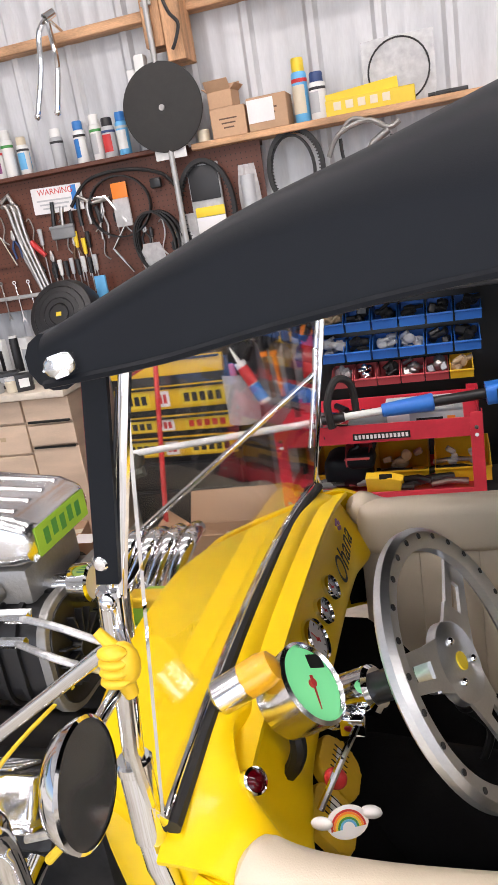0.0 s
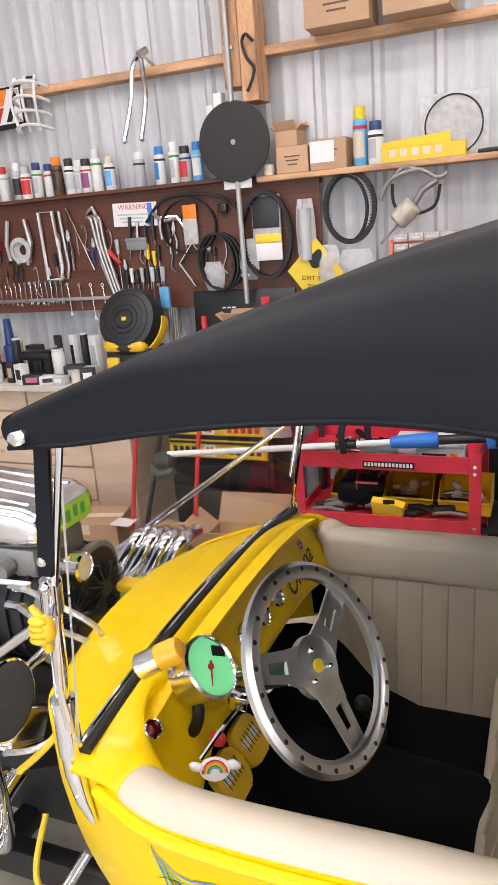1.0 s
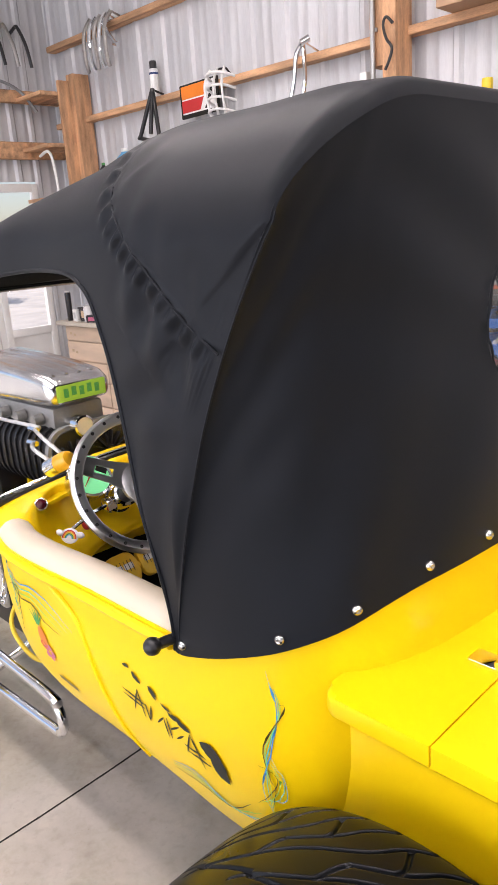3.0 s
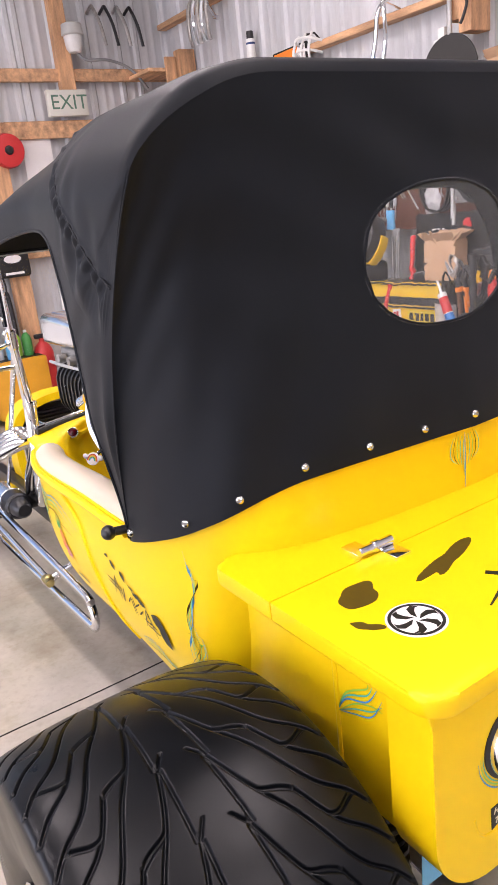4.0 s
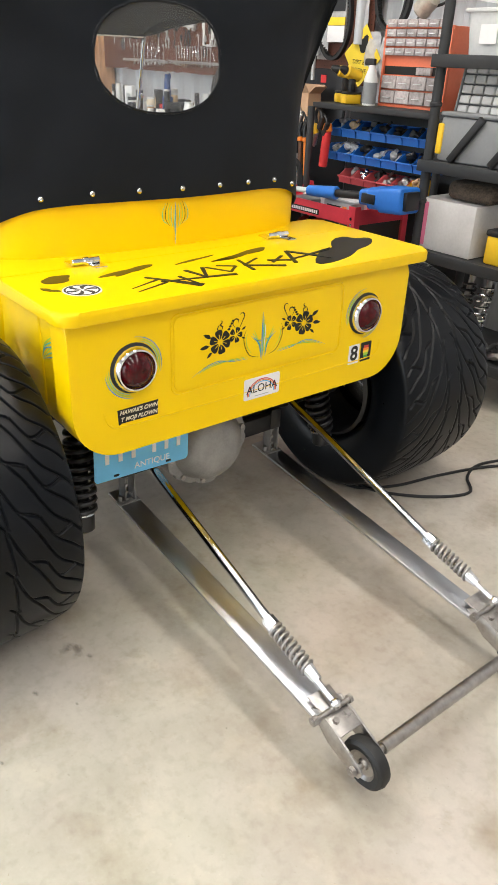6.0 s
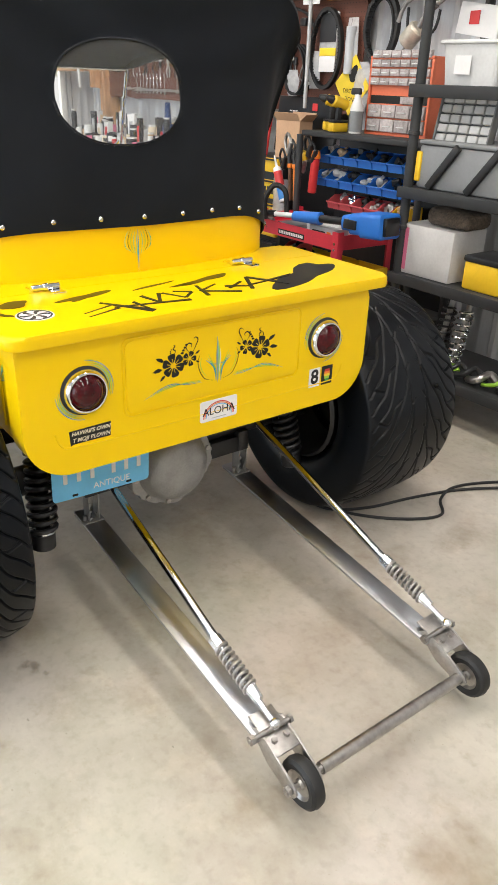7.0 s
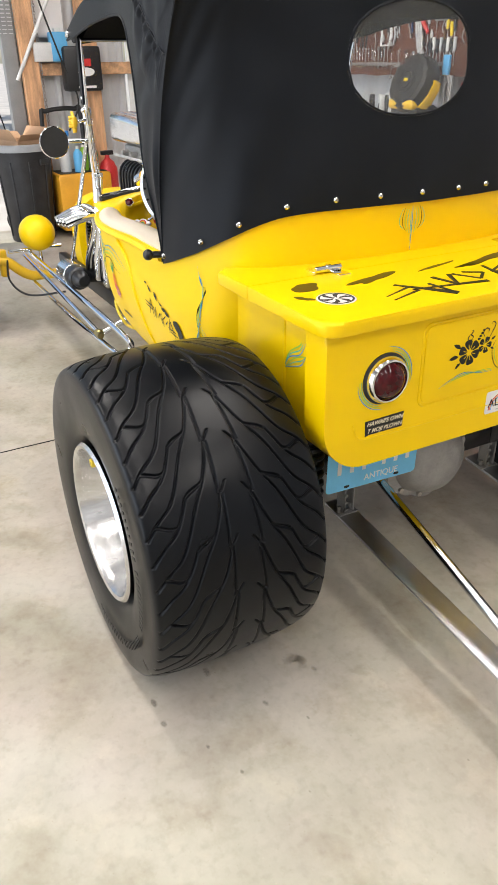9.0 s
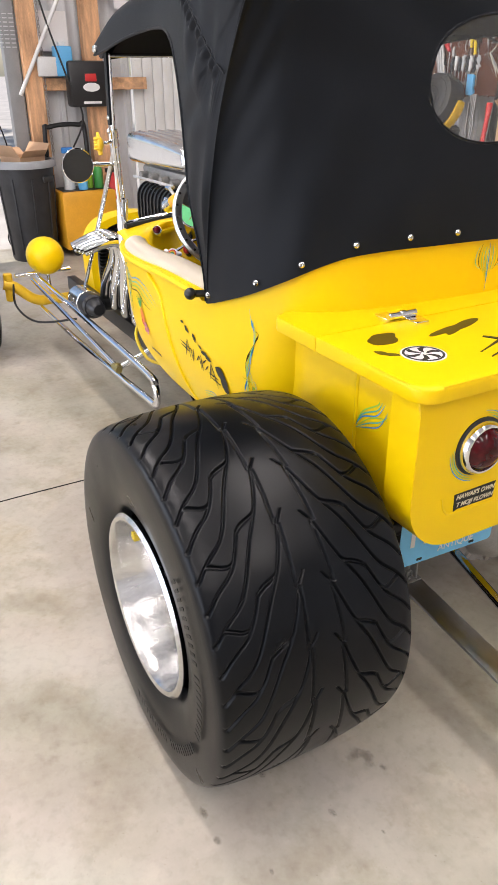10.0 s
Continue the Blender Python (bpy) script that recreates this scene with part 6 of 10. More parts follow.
TYRES = {-1: tyre_mesh(2000, 250), 1: tyre_mesh(1000, 130)}
WX = 1.085
for s in (-1, 1):
    c = Vector((WX, YC + s * (0.816 if s < 0 else 0.79), TR))
    wh = part("rear_wheel", bm_(), ALU, car, "wide black drag tyre on a polished rim")
    ty = new("tyre", TYRES[s])
    ty.parent = wh
    ty.matrix_basis = Matrix.Translation(c) @ (pose(0, 0, 0, 0, 0, 0) if s < 0 else pose(0, 0, 0, 0, 0, 0) @ Matrix.Diagonal((1, -1, 1, 1)))
    m = Matrix.Translation(c) @ Matrix(((1, 0, 0, 0), (0, 0, s, 0), (0, 1, 0, 0), (0, 0, 0, 1)))
    bm = bm_()
    lathe(bm, [(0.208, 0.205), (0.212, 0.212), (0.205, 0.219), (0.196, 0.216), (0.190, 0.200), (0.188, 0.165), (0.1845, 0.160), (0.1835, 0.128), (0.180, 0.122), (0.179, 0.088), (0.1755, 0.082), (0.1745, 0.045), (0.170, 0.02), (0.12, 0.005), (0.07, 0.012), (0.06, 0.045), (0.0, 0.048)], m, 64)
    part("rim", bm, RIMALU, wh, "polished deep-dish aluminium rim")
    part("rim_back", lathe(bm_(), [(0.206, -0.205), (0.196, -0.216), (0.188, -0.18), (0.18, 0.0)], m, 48), IRON, wh, "black inner side of the rim")
    bm = bm_()
    for k in range(5):
        a = radians(72 * k)
        cyl(bm, m @ Vector((0.095 * math.cos(a), 0.095 * math.sin(a), 0.006)), m @ Vector((0.095 * math.cos(a), 0.095 * math.sin(a), 0.03)), 0.012, seg=6)
    part("lug_nut", bm, CHROME, wh)
    va = radians(118)
    v0 = m @ Vector((0.186 * math.cos(va), 0.186 * math.sin(va), 0.16))
    v1 = m @ Vector((0.160 * math.cos(va), 0.160 * math.sin(va), 0.185))
    bm = bm_()
    tube(bm, [v0, v1], 0.006, 10)
    part("valve", bm, RUBBER_D, wh)
    bm = bm_()
    box(bm, v1 + (v1 - v0).normalized() * 0.009, (0.019, 0.019, 0.019), 0.003, None, 2)
    part("valve_cap", bm, SMALL["yellow"], wh, "yellow dice valve cap with black spots")
    bm = bm_()
    die = v1 + (v1 - v0).normalized() * 0.009
    for qx, qz in ((-0.005, -0.005), (0.005, 0.005), (0, 0), (-0.005, 0.005), (0.005, -0.005)):
        ball(bm, die + Vector((qx, s * 0.0095, qz)), (0.0019, 0.0006, 0.0019), 8)
        ball(bm, die + Vector((qx, qz, 0.0095)), (0.0019, 0.0019, 0.0006), 8)
    part("die_spot", bm, INK, wh)
    # raised blank lettering band on the sidewall
    for k in range(46):
        bm = bm_()
        a = radians(-100 + k * 3.1 + (5 if k > 22 else 0))
        if k % 12 == 11:
            continue
        box(bm, (0, 0, 0), (0.008, 0.022, 0.0012), 0.0004, m @ Matrix.Translation((0.318 * math.cos(a), 0.318 * math.sin(a), 0.2272)) @ pose(0, 0, 0, 0, 0, math.degrees(a) - 90), 1)
        part("sidewall_mark", bm, RUBBER, wh)
# front wheels
FX, FR = -2.05, 0.335
for s in (-1, 1):
    c = Vector((FX, YC + s * 0.845, FR))
    m = Matrix.Translation(c) @ Matrix(((1, 0, 0, 0), (0, 0, s, 0), (0, 1, 0, 0), (0, 0, 0, 1)))
    wh = part("front_wheel", bm_(), ALU, car, "narrow black front tyre on a chrome rim")
    bm = bm_()
    prof = [(0.20, -0.06), (0.24, -0.08), (0.30, -0.083), (0.325, -0.07)]
    for w in np.linspace(-0.066, 0.066, 23):
        gr = 0.006 if min(abs(w - q) for q in (-0.044, -0.02, 0.02, 0.044)) < 0.0035 else 0
        prof.append((FR - 6 * w * w * 0.4 - gr, float(w)))
    prof += [(0.325, 0.07), (0.30, 0.083), (0.24, 0.08), (0.20, 0.06)]
    lathe(bm, prof, m, 64)
    part("tyre", bm, RUBBER, wh)
    bm = bm_()
    lathe(bm, [(0.205, 0.062), (0.198, 0.07), (0.185, 0.06), (0.18, 0.02), (0.06, 0.02), (0.05, 0.05), (0, 0.055)], m, 40)
    lathe(bm, [(0.205, -0.062), (0.19, -0.06), (0.18, 0.02)], m, 40)
    part("rim", bm, CHROME, wh)

# ---- rear axle, shocks, plate ----
bm = bm_()
cyl(bm, (WX, YC - 0.6, TR), (WX, YC + 0.6, TR), 0.045, seg=20)
part("rear_axle", bm, IRON, car, "black rear axle tube")
bm = bm_()
dm = Matrix.Translation((WX + 0.05, YC, 0.365)) @ Matrix(((0, 0, 1, 0), (1, 0, 0, 0), (0, 1, 0, 0), (0, 0, 0, 1)))
flange = []
for k in range(120):
    a = 2 * math.pi * k / 120
    r = 0.150 + 0.009 * max(0.0, math.cos(5 * a + 0.6)) ** 0.5 - 0.010 * (math.cos(10 * a + 0.3) > 0.93)
    flange.append((r * math.cos(a), r * math.sin(a) * 0.97))
prism(bm, flange, 0.016, dm @ pose(0, 0, -0.002), 0.003)
lathe(bm, [(0.155, -0.06), (0.140, -0.03), (0.138, 0.0)], dm, 40)
lathe(bm, [(0.128, 0.013), (0.121, 0.030), (0.112, 0.052), (0.094, 0.074), (0.06, 0.088), (0, 0.092)], dm, 40)
dcov = part("differential", bm, PALECAST, car, "cast grey differential cover with bolts")
for k in range(10):
    a = radians(36 * k + 10)
    part("bolt", cyl(bm_(), dm @ Vector((0.139 * math.cos(a), 0.136 * math.sin(a), 0.012)), dm @ Vector((0.139 * math.cos(a), 0.136 * math.sin(a), 0.022)), 0.0085, seg=6), STEEL, dcov)
for s in (-1, 1):
    sh = part("coil_shock", bm_(), IRON, car, "black coil spring shock absorber")
    a, b = Vector((1.20, YC + s * 0.475, 0.255)), Vector((1.14, YC + s * 0.435, 0.59))
    part("damper", cyl(bm_(), a, b, 0.022, seg=14), IRON, sh)
    part("lock_ring", cyl(bm_(), a.lerp(b, 0.11), a.lerp(b, 0.15), 0.038, seg=18, bev=0.003), CHROME, sh)
    bm = bm_()
    mm2 = axis(a, b)
    tube(bm, [mm2 @ Vector((0.038 * math.cos(t * 0.5), 0.038 * math.sin(t * 0.5), 0.045 + t * 0.0021)) for t in range(130)], 0.0085, 8)
    part("spring", bm, IRON, sh)
    bm = bm_()
    cyl(bm, a + Vector((0, 0, -0.01)), a + (b - a) * 0.12, 0.036, seg=20, bev=0.004)
    part("collar", bm, IRON, sh)
pm = plane_rear(0.7475, 0.492, 1.262, 0) @ pose(0, 0, 0, 0, 0, -2.0)
pl = part("licence_plate", prism(bm_(), rounded(0.305, 0.152, 0.012, 4), 0.0015, pm), PLATE, car, "light blue licence plate with blank raised bars", smooth=0)
for x0 in (-0.113, -0.072, -0.031, 0.036, 0.077, 0.118):
    part("raised_bar", box(bm_(), (x0, 0.006, 0.0022), (0.013, 0.062, 0.0016), 0.0006, pm, 1), WHITE, pl)
part("lettering", words("ANTIQUE", 0.027, pm @ pose(0.03, -0.052, 0.0022), 0.001), WHITE, pl)
bm = bm_()
for a in (-0.085, 0.085):
    prism(bm, rounded(0.018, 0.007, 0.0034, 3, a, -0.066), 0.0006, pm @ pose(0, 0, 0.0015))
    prism(bm, rounded(0.018, 0.007, 0.0034, 3, a, 0.066), 0.0006, pm @ pose(0, 0, 0.0015))
part("bolt_slot", bm, INK, pl)
cross = bm_()
box(cross, (1.12, YC, 0.36), (0.05, 0.62, 0.06), 0.006)
chs = part("chassis", cross, IRON, car, "black box-section chassis")
for x in (0.2, -0.75, -1.85):
    part("cross_member", box(bm_(), (x, YC, 0.36), (0.05, 0.62, 0.06), 0.006), IRON, chs)
for s in (-1, 1):
    part("frame_rail", box(bm_(), (0.6, YC + s * 0.29, 0.37), (1.1, 0.045, 0.075), 0.006), IRON, chs)
    part("frame_rail", box(bm_(), (-0.8, YC + s * 0.29, 0.37), (2.3, 0.05, 0.08), 0.006), IRON, chs)

# ---- wheelie bars ----
wb = part("wheelie_bar", bm_(), BRUSHED, car, "pair of trailing aluminium wheelie bars on small wheels")
for yy, sy in ((0.725, -1), (1.330, 1)):
    a, b = (Vector((1.06, 0.766, 0.238)), Vector((2.06, 0.752, 0.150))) if sy < 0 else (Vector((1.06, 1.345, 0.238)), Vector((2.06, 1.332, 0.142)))
    wy = 0.766 if sy < 0 else 1.347  # caster
    dv = (b - a).normalized()
    up = dv.cross(Vector((0, 1, 0))) * -1
    m = Matrix.Translation(a) @ Matrix((( dv.x, 0, up.x, 0), (dv.y, 1, up.y, 0), (dv.z, 0, up.z, 0), (0, 0, 0, 1)))
    L0 = (b - a).length
    bm = bm_()
    box(bm, (L0 / 2, 0, 0), (L0, 0.068, 0.009), 0.0015, m)
    part("flat_bar", bm, BAR, wb, "flat brushed aluminium bar")
    # hanger bracket at the axle
    bm = bm_()
    for q in (-0.016, 0.016):
        box(bm, (1.115, a.y + 0.005 + q, 0.305), (0.040, 0.006, 0.15), 0.002)
    for z in (0.25, 0.275, 0.30, 0.325, 0.35):
        cyl(bm, (1.137, a.y - 0.011, z), (1.141, a.y - 0.011, z), 0.005, seg=8)
    box(bm, (1.105, a.y, 0.234), (0.075, 0.07, 0.007), 0.002)
    for q in (-0.022, 0.022):
        cyl(bm, (1.12, a.y + q, 0.236), (1.12, a.y + q, 0.255), 0.007, seg=6)
    part("bracket", bm, CASTGREY, wb)
    # round rod above, with spring
    r0, r1, r2, r3 = Vector((1.12, yy + 0.065, 0.44)), Vector((1.835, yy + 0.047, 0.236)), Vector((1.965, yy + 0.045, 0.206)), Vector((2.062, yy + 0.042, 0.180))
    part("rod", cyl(bm_(), r0, r1, 0.0125, seg=18), DCHROME, wb, "round chrome rod")
    bm = bm_()
    mm2 = axis(r1, r2)
    LL = (r2 - r1).length
    tube(bm, [mm2 @ Vector((0.0175 * math.cos(t * 0.5), 0.0175 * math.sin(t * 0.5), LL * t / 110)) for t in range(111)], 0.0045, 8)
    part("spring", bm, STEEL, wb, "steel coil spring")
    bm = bm_()
    cyl(bm, r1, r3, 0.0075, seg=12)
    cyl(bm, r1 - (r2 - r1).normalized() * 0.03, r1 + (r2 - r1).normalized() * 0.008, 0.019, seg=8)
    cyl(bm, r2 - (r2 - r1).normalized() * 0.004, r2 + (r2 - r1).normalized() * 0.035, 0.0165, 0.012, seg=14)
    ball(bm, r3, 0.014, 14)
    part("rod_end", bm, ALU, wb)
    # fork: two side plates folded down from the bar, a web with bolts, cross pins
    fk = part("fork", bm_(), STEEL, wb, "bare steel wheel fork")
    for q in (-0.036, 0.036):
        o = [(-0.150, 0.056), (-0.128, 0.074), (-0.085, 0.062), (0.012, 0.018), (0.022, 0.002), (0.014, -0.014), (-0.004, -0.020), (-0.085, 0.004)]
        part("side_plate", prism(bm_(), o, 0.005, Matrix.Translation((2.172, wy + q + 0.0025, 0.100)) @ Matrix(((1, 0, 0, 0), (0, 0, -1, 0), (0, 1, 0, 0), (0, 0, 0, 1))), 0.001), STEEL, fk)
    part("web", box(bm_(), (0, 0, 0), (0.115, 0.067, 0.005), 0.001, Matrix.Translation((2.062, wy, 0.160)) @ pose(0, 0, 0, 0, 14)), STEEL, fk)
    for q in (-0.018, 0.018):
        part("bolt", cyl(bm_(), (2.085, wy + q, 0.155), (2.087, wy + q, 0.166), 0.008, seg=6), STEEL, fk)
    bm = bm_()
    cyl(bm, (2.172, wy - 0.052, 0.100), (2.172, wy + 0.048, 0.100), 0.0075, seg=12)
    cyl(bm, (2.172, wy - 0.050, 0.100), (2.172, wy - 0.040, 0.100), 0.0125, seg=6)
    part("axle", bm, STEEL, fk)
    bm = bm_()
    cyl(bm, (2.064, wy - 0.075, 0.172), (2.064, wy + 0.050, 0.172), 0.0065, seg=12)
    cyl(bm, (2.064, wy - 0.072, 0.172), (2.064, wy - 0.060, 0.172), 0.0125, seg=6)
    cyl(bm, (2.064, wy + 0.040, 0.172), (2.064, wy + 0.048, 0.172), 0.0115, seg=6)
    part("cross_pin", bm, STEEL, fk)
    m = Matrix.Translation((2.172, wy, 0.098)) @ Matrix(((1, 0, 0, 0), (0, 0, -1, 0), (0, 1, 0, 0), (0, 0, 0, 1)))
    wl = part("caster", lathe(bm_(), [(0.036, -0.015), (0.052, -0.019), (0.060, -0.013), (0.063, 0), (0.060, 0.013), (0.052, 0.019), (0.036, 0.015)], m, 36), RUBBER_D, wb, "small black rubber wheel")
    part("caster_hub", lathe(bm_(), [(0, -0.016), (0.012, -0.016), (0.014, -0.009), (0.030, -0.009), (0.037, -0.016), (0.037, 0.016), (0.030, 0.009), (0.014, 0.009), (0.012, 0.016), (0, 0.016)], m, 28), STEEL, wl)
bm = bm_()
cyl(bm, (2.168, 0.822, 0.100), (2.168, 1.312, 0.100), 0.0155, seg=18)
cyl(bm, (2.168, 0.79, 0.100), (2.168, 0.822, 0.100), 0.010, seg=14)
cyl(bm, (2.168, 1.312, 0.100), (2.168, 1.34, 0.100), 0.010, seg=14)
part("cross_tube", bm, STEEL, wb, "bare steel cross tube")

# ---- front end ----
bm = bm_()
tube(bm, smooth_path([(-1.98, YC - 0.68, 0.40), (-1.97, YC - 0.62, 0.38), (-1.95, YC - 0.52, 0.30), (-1.95, YC - 0.40, 0.285), (-1.95, YC, 0.285), (-1.95, YC + 0.40, 0.285), (-1.95, YC + 0.52, 0.30), (-1.97, YC + 0.62, 0.38), (-1.98, YC + 0.68, 0.40)], 60), 0.030, 14)
for s in (-1, 1):
    cyl(bm, (-1.98, YC + s * 0.65, 0.30), (-1.98, YC + s * 0.65, 0.46), 0.026, seg=14, bev=0.005)
part("front_axle", bm, YELP, car, "yellow dropped front axle beam")
for s in (-1, 1):
    bm = bm_()
    y0, y1 = YC + s * 0.50, YC + s * 0.49
    tube(bm, smooth_path([(-1.93, y1, 0.43), (-1.0, y0, 0.435), (-0.22, y0, 0.425), (-0.14, y0, 0.40), (-0.12, y0, 0.355), (-0.14, y0, 0.32), (-0.22, y0, 0.31), (-1.0, y0, 0.275), (-1.93, y1, 0.25)], 50), 0.0145, 10)
    part("hairpin_rod", bm, CHROME, car, "chrome hairpin radius rod")
    bm = bm_()
    cyl(bm, (-1.92, YC + s * 0.62, 0.455), (-1.92, YC + s * 0.3, 0.46), 0.011, seg=10)
    part("steering_arm", bm, CHROME, car)
    # head lamp
    c = Vector((-1.93, YC + s * 0.43, 0.545))
    hl = part("head_lamp", lathe(bm_(), [(0, 0.115), (0.05, 0.108), (0.085, 0.075), (0.103, 0.02), (0.106, -0.02), (0.10, -0.055), (0.085, -0.07)], Matrix.Translation(c) @ pose(0, 0, 0, 0, 90), 36), YELLOW, car, "yellow bullet head lamp")
    part("lens", lathe(bm_(), [(0.095, -0.06), (0.06, -0.085), (0, -0.095)], Matrix.Translation(c) @ pose(0, 0, 0, 0, 90), 28), ALU, hl)
    part("stem", cyl(bm_(), c + Vector((0, 0, -0.1)), c + Vector((0.02, 0, -0.2)), 0.010, seg=10), CHROME, hl)
# steering link, arm and damper
bm = bm_()
cyl(bm, (-1.80, 0.50, 0.45), (-0.536, 0.536, 0.343), 0.0115, seg=12)
tube(bm, [(-0.536, 0.55, 0.343), (-0.50, 0.66, 0.40), (-0.46, 0.74, 0.47)], 0.014, 10)
part("drag_link", bm, CHROME, car, "chrome steering drag link")
bm = bm_()
ball(bm, (-0.536, 0.536, 0.343), 0.022, 14)
cyl(bm, (-0.56, 0.53, 0.343), (-0.50, 0.53, 0.343), 0.016, seg=10)
part("ball_joint", bm, mat("brass", (0.45, 0.36, 0.14), 0.3, 1.0), car, "brass-coloured rod end")
bm = bm_()
cyl(bm, (-1.10, 0.60, 0.48), (-1.00, 0.60, 0.483), 0.058, seg=24, bev=0.01)
cyl(bm, (-1.01, 0.60, 0.483), (-0.93, 0.60, 0.485), 0.045, 0.035, seg=24, bev=0.01)
cyl(bm, (-1.05, 0.60, 0.48), (-1.05, 0.80, 0.46), 0.03, seg=14)
part("starter", bm, IRON, car, "black cylindrical pump")
part("starter_band", cyl(bm_(), (-1.25, 0.60, 0.475), (-1.085, 0.60, 0.48), 0.060, seg=24, bev=0.01), ALU, car)
bm = bm_()
wire(bm, [(-1.95, 0.42, 0.40), (-1.85, 0.40, 0.30), (-1.6, 0.45, 0.27), (-1.35, 0.60, 0.33)], 0.006)
part("brake_hose", bm, RUBBER_D, car)
# radiator shell
bm = bm_()
o = [(-0.25, 0.28), (-0.27, 0.50), (-0.26, 0.67), (-0.20, 0.755), (-0.10, 0.79), (0.0, 0.80), (0.10, 0.79), (0.20, 0.755), (0.26, 0.67), (0.27, 0.50), (0.25, 0.28)]
om = Matrix(((0, 0, 1, -1.72), (1, 0, 0, YC), (0, 1, 0, 0), (0, 0, 0, 1)))
op = smooth_path([(a, b, 0) for a, b in o], 44)
ip = [Vector((p.x * 0.86, 0.30 + (p.y - 0.30) * 0.93, 0)) for p in op]
sheet(bm, [[om @ (p + Vector((0, 0, q))) for p in pp_] for pp_, q in ((op, 0), (op, 0.14), (ip, 0.145), (ip, 0.0), (op, 0))])
part("radiator_shell", bm, YELLOW, car, "yellow radiator shell")
bm = bm_()
for k in range(22):
    box(bm, (-1.63, YC, 0.31 + 0.019 * k), (0.05, 0.40, 0.006))
box(bm, (-1.66, YC, 0.52), (0.03, 0.40, 0.44))
part("radiator_core", bm, IRON, car)

# ---- engine ----
bm = bm_()
box(bm, (-0.90, YC, 0.50), (0.62, 0.34, 0.30), 0.03)
eng = part("engine", bm, mat("dark_cast_engine", (0.05, 0.05, 0.052), 0.45, 0.5, var=0.25, scale=12), car, "dark cast engine with polished blower")
ENG_M = eng.data.materials[0]
bm = bm_()
box(bm, (-0.90, YC - 0.17, 0.64), (0.56, 0.16, 0.16), 0.02, Matrix.Translation((-0.9, YC - 0.17, 0.64)) @ pose(0, 0, 0, -35) @ Matrix.Translation((0.9, -YC + 0.17, -0.64)))
part("cylinder_head", bm, ENG_M, eng)
bm = bm_()
box(bm, (-0.90, YC + 0.17, 0.64), (0.56, 0.16, 0.16), 0.02, Matrix.Translation((-0.9, YC + 0.17, 0.64)) @ pose(0, 0, 0, 35) @ Matrix.Translation((0.9, -YC - 0.17, -0.64)))
part("cylinder_head", bm, ENG_M, eng)
for s in (-1, 1):
    vm = Matrix.Translation((-0.88, YC + s * 0.255, 0.735)) @ pose(0, 0, 0, s * 32)
    bm = bm_()
    box(bm, (0, 0, 0), (0.56, 0.125, 0.085), 0.016, vm, 3)
    box(bm, (0, 0, -0.04), (0.58, 0.15, 0.014), 0.004, vm)
    vc = part("valve_cover", bm, ALU, eng, "polished finned valve cover")
    part("fin_field", box(bm_(), (0.0, 0, 0.0428), (0.46, 0.095, 0.002), 0, vm), INK, vc)
    for k in range(8):
        part("fin", box(bm_(), (0.0, -0.042 + 0.012 * k, 0.0455), (0.45, 0.0045, 0.006), 0.001, vm, 1), ALU, vc)
    # header pipes
    hd = part("exhaust_header", bm_(), CHROME, eng, "chrome exhaust pipes")
    for k in range(4):
        x0 = -0.66 - 0.145 * k
        tip = Vector((-0.590 - 0.052 * k, YC + s * 0.590, 0.842 - 0.006 * k))
        bm = bm_()
        path = smooth_path([(x0, YC + s * 0.27, 0.60), (x0, YC + s * 0.34, 0.57), (x0 + 0.02, YC + s * 0.37, 0.50), (x0 + 0.05 + 0.02 * k, YC + s * 0.385, 0.60), (-0.60 - 0.06 * k, YC + s * 0.40, 0.78), (-0.565 - 0.052 * k, YC + s * 0.46, 0.872), tuple(tip)], 40)
        tube(bm, path, 0.0235, 14)
        part("pipe", bm, CHROME, hd)
        d = (path[-1] - path[-4]).normalized()
        # black disc on the capped pipe imitates the dark of its opening
        part("pipe_mouth", cyl(bm_(), tip - d * 0.002, tip + d * 0.0012, 0.0215, seg=16), INK, hd)
# spark leads
for s in (-1, 1):
    for k in range(1):
        bm = bm_()
        x0 = -0.66 - 0.145 * k
        wire(bm, [(x0, YC + s * 0.30, 0.63), (x0 + 0.02, YC + s * 0.36, 0.70), (x0 - 0.02, YC + s * 0.30, 0.80), (-0.60, YC + s * 0.12, 0.86)], 0.004)
        part("spark_lead", bm, SMALL["yellow"], eng)
# yellow filler cap over the far valve cover
bm = bm_()
box(bm, (-0.545, YC + 0.135, 0.893), (0.085, 0.05, 0.026), 0.008, None, 3)
fc = part("filler_cap", bm, YELP, eng, "yellow filler cap")
part("filler_neck", box(bm_(), (-0.545, YC + 0.135, 0.80), (0.06, 0.036, 0.165), 0.006), IRON, fc)
# blower case
bm = bm_()
prism(bm, rounded(0.30, 0.21, 0.07, 6), 0.50, Matrix(((0, 0, 1, -1.12), (1, 0, 0, YC), (0, 1, 0, 0.915), (0, 0, 0, 1))))
bl = part("blower", bm, IRON, eng, "black ribbed blower case")
bm = bm_()
for k in range(11):
    prism(bm, rounded(0.316, 0.226, 0.075, 6), 0.010, Matrix(((0, 0, 1, -1.10 + 0.042 * k), (1, 0, 0, YC), (0, 1, 0, 0.915), (0, 0, 0, 1))))
part("rib", bm, IRON, bl)
bm = bm_()
prism(bm, rounded(0.33, 0.24, 0.08, 6), 0.018, Matrix(((0, 0, 1, -0.622), (1, 0, 0, YC), (0, 1, 0, 0.915), (0, 0, 0, 1))), 0.004)
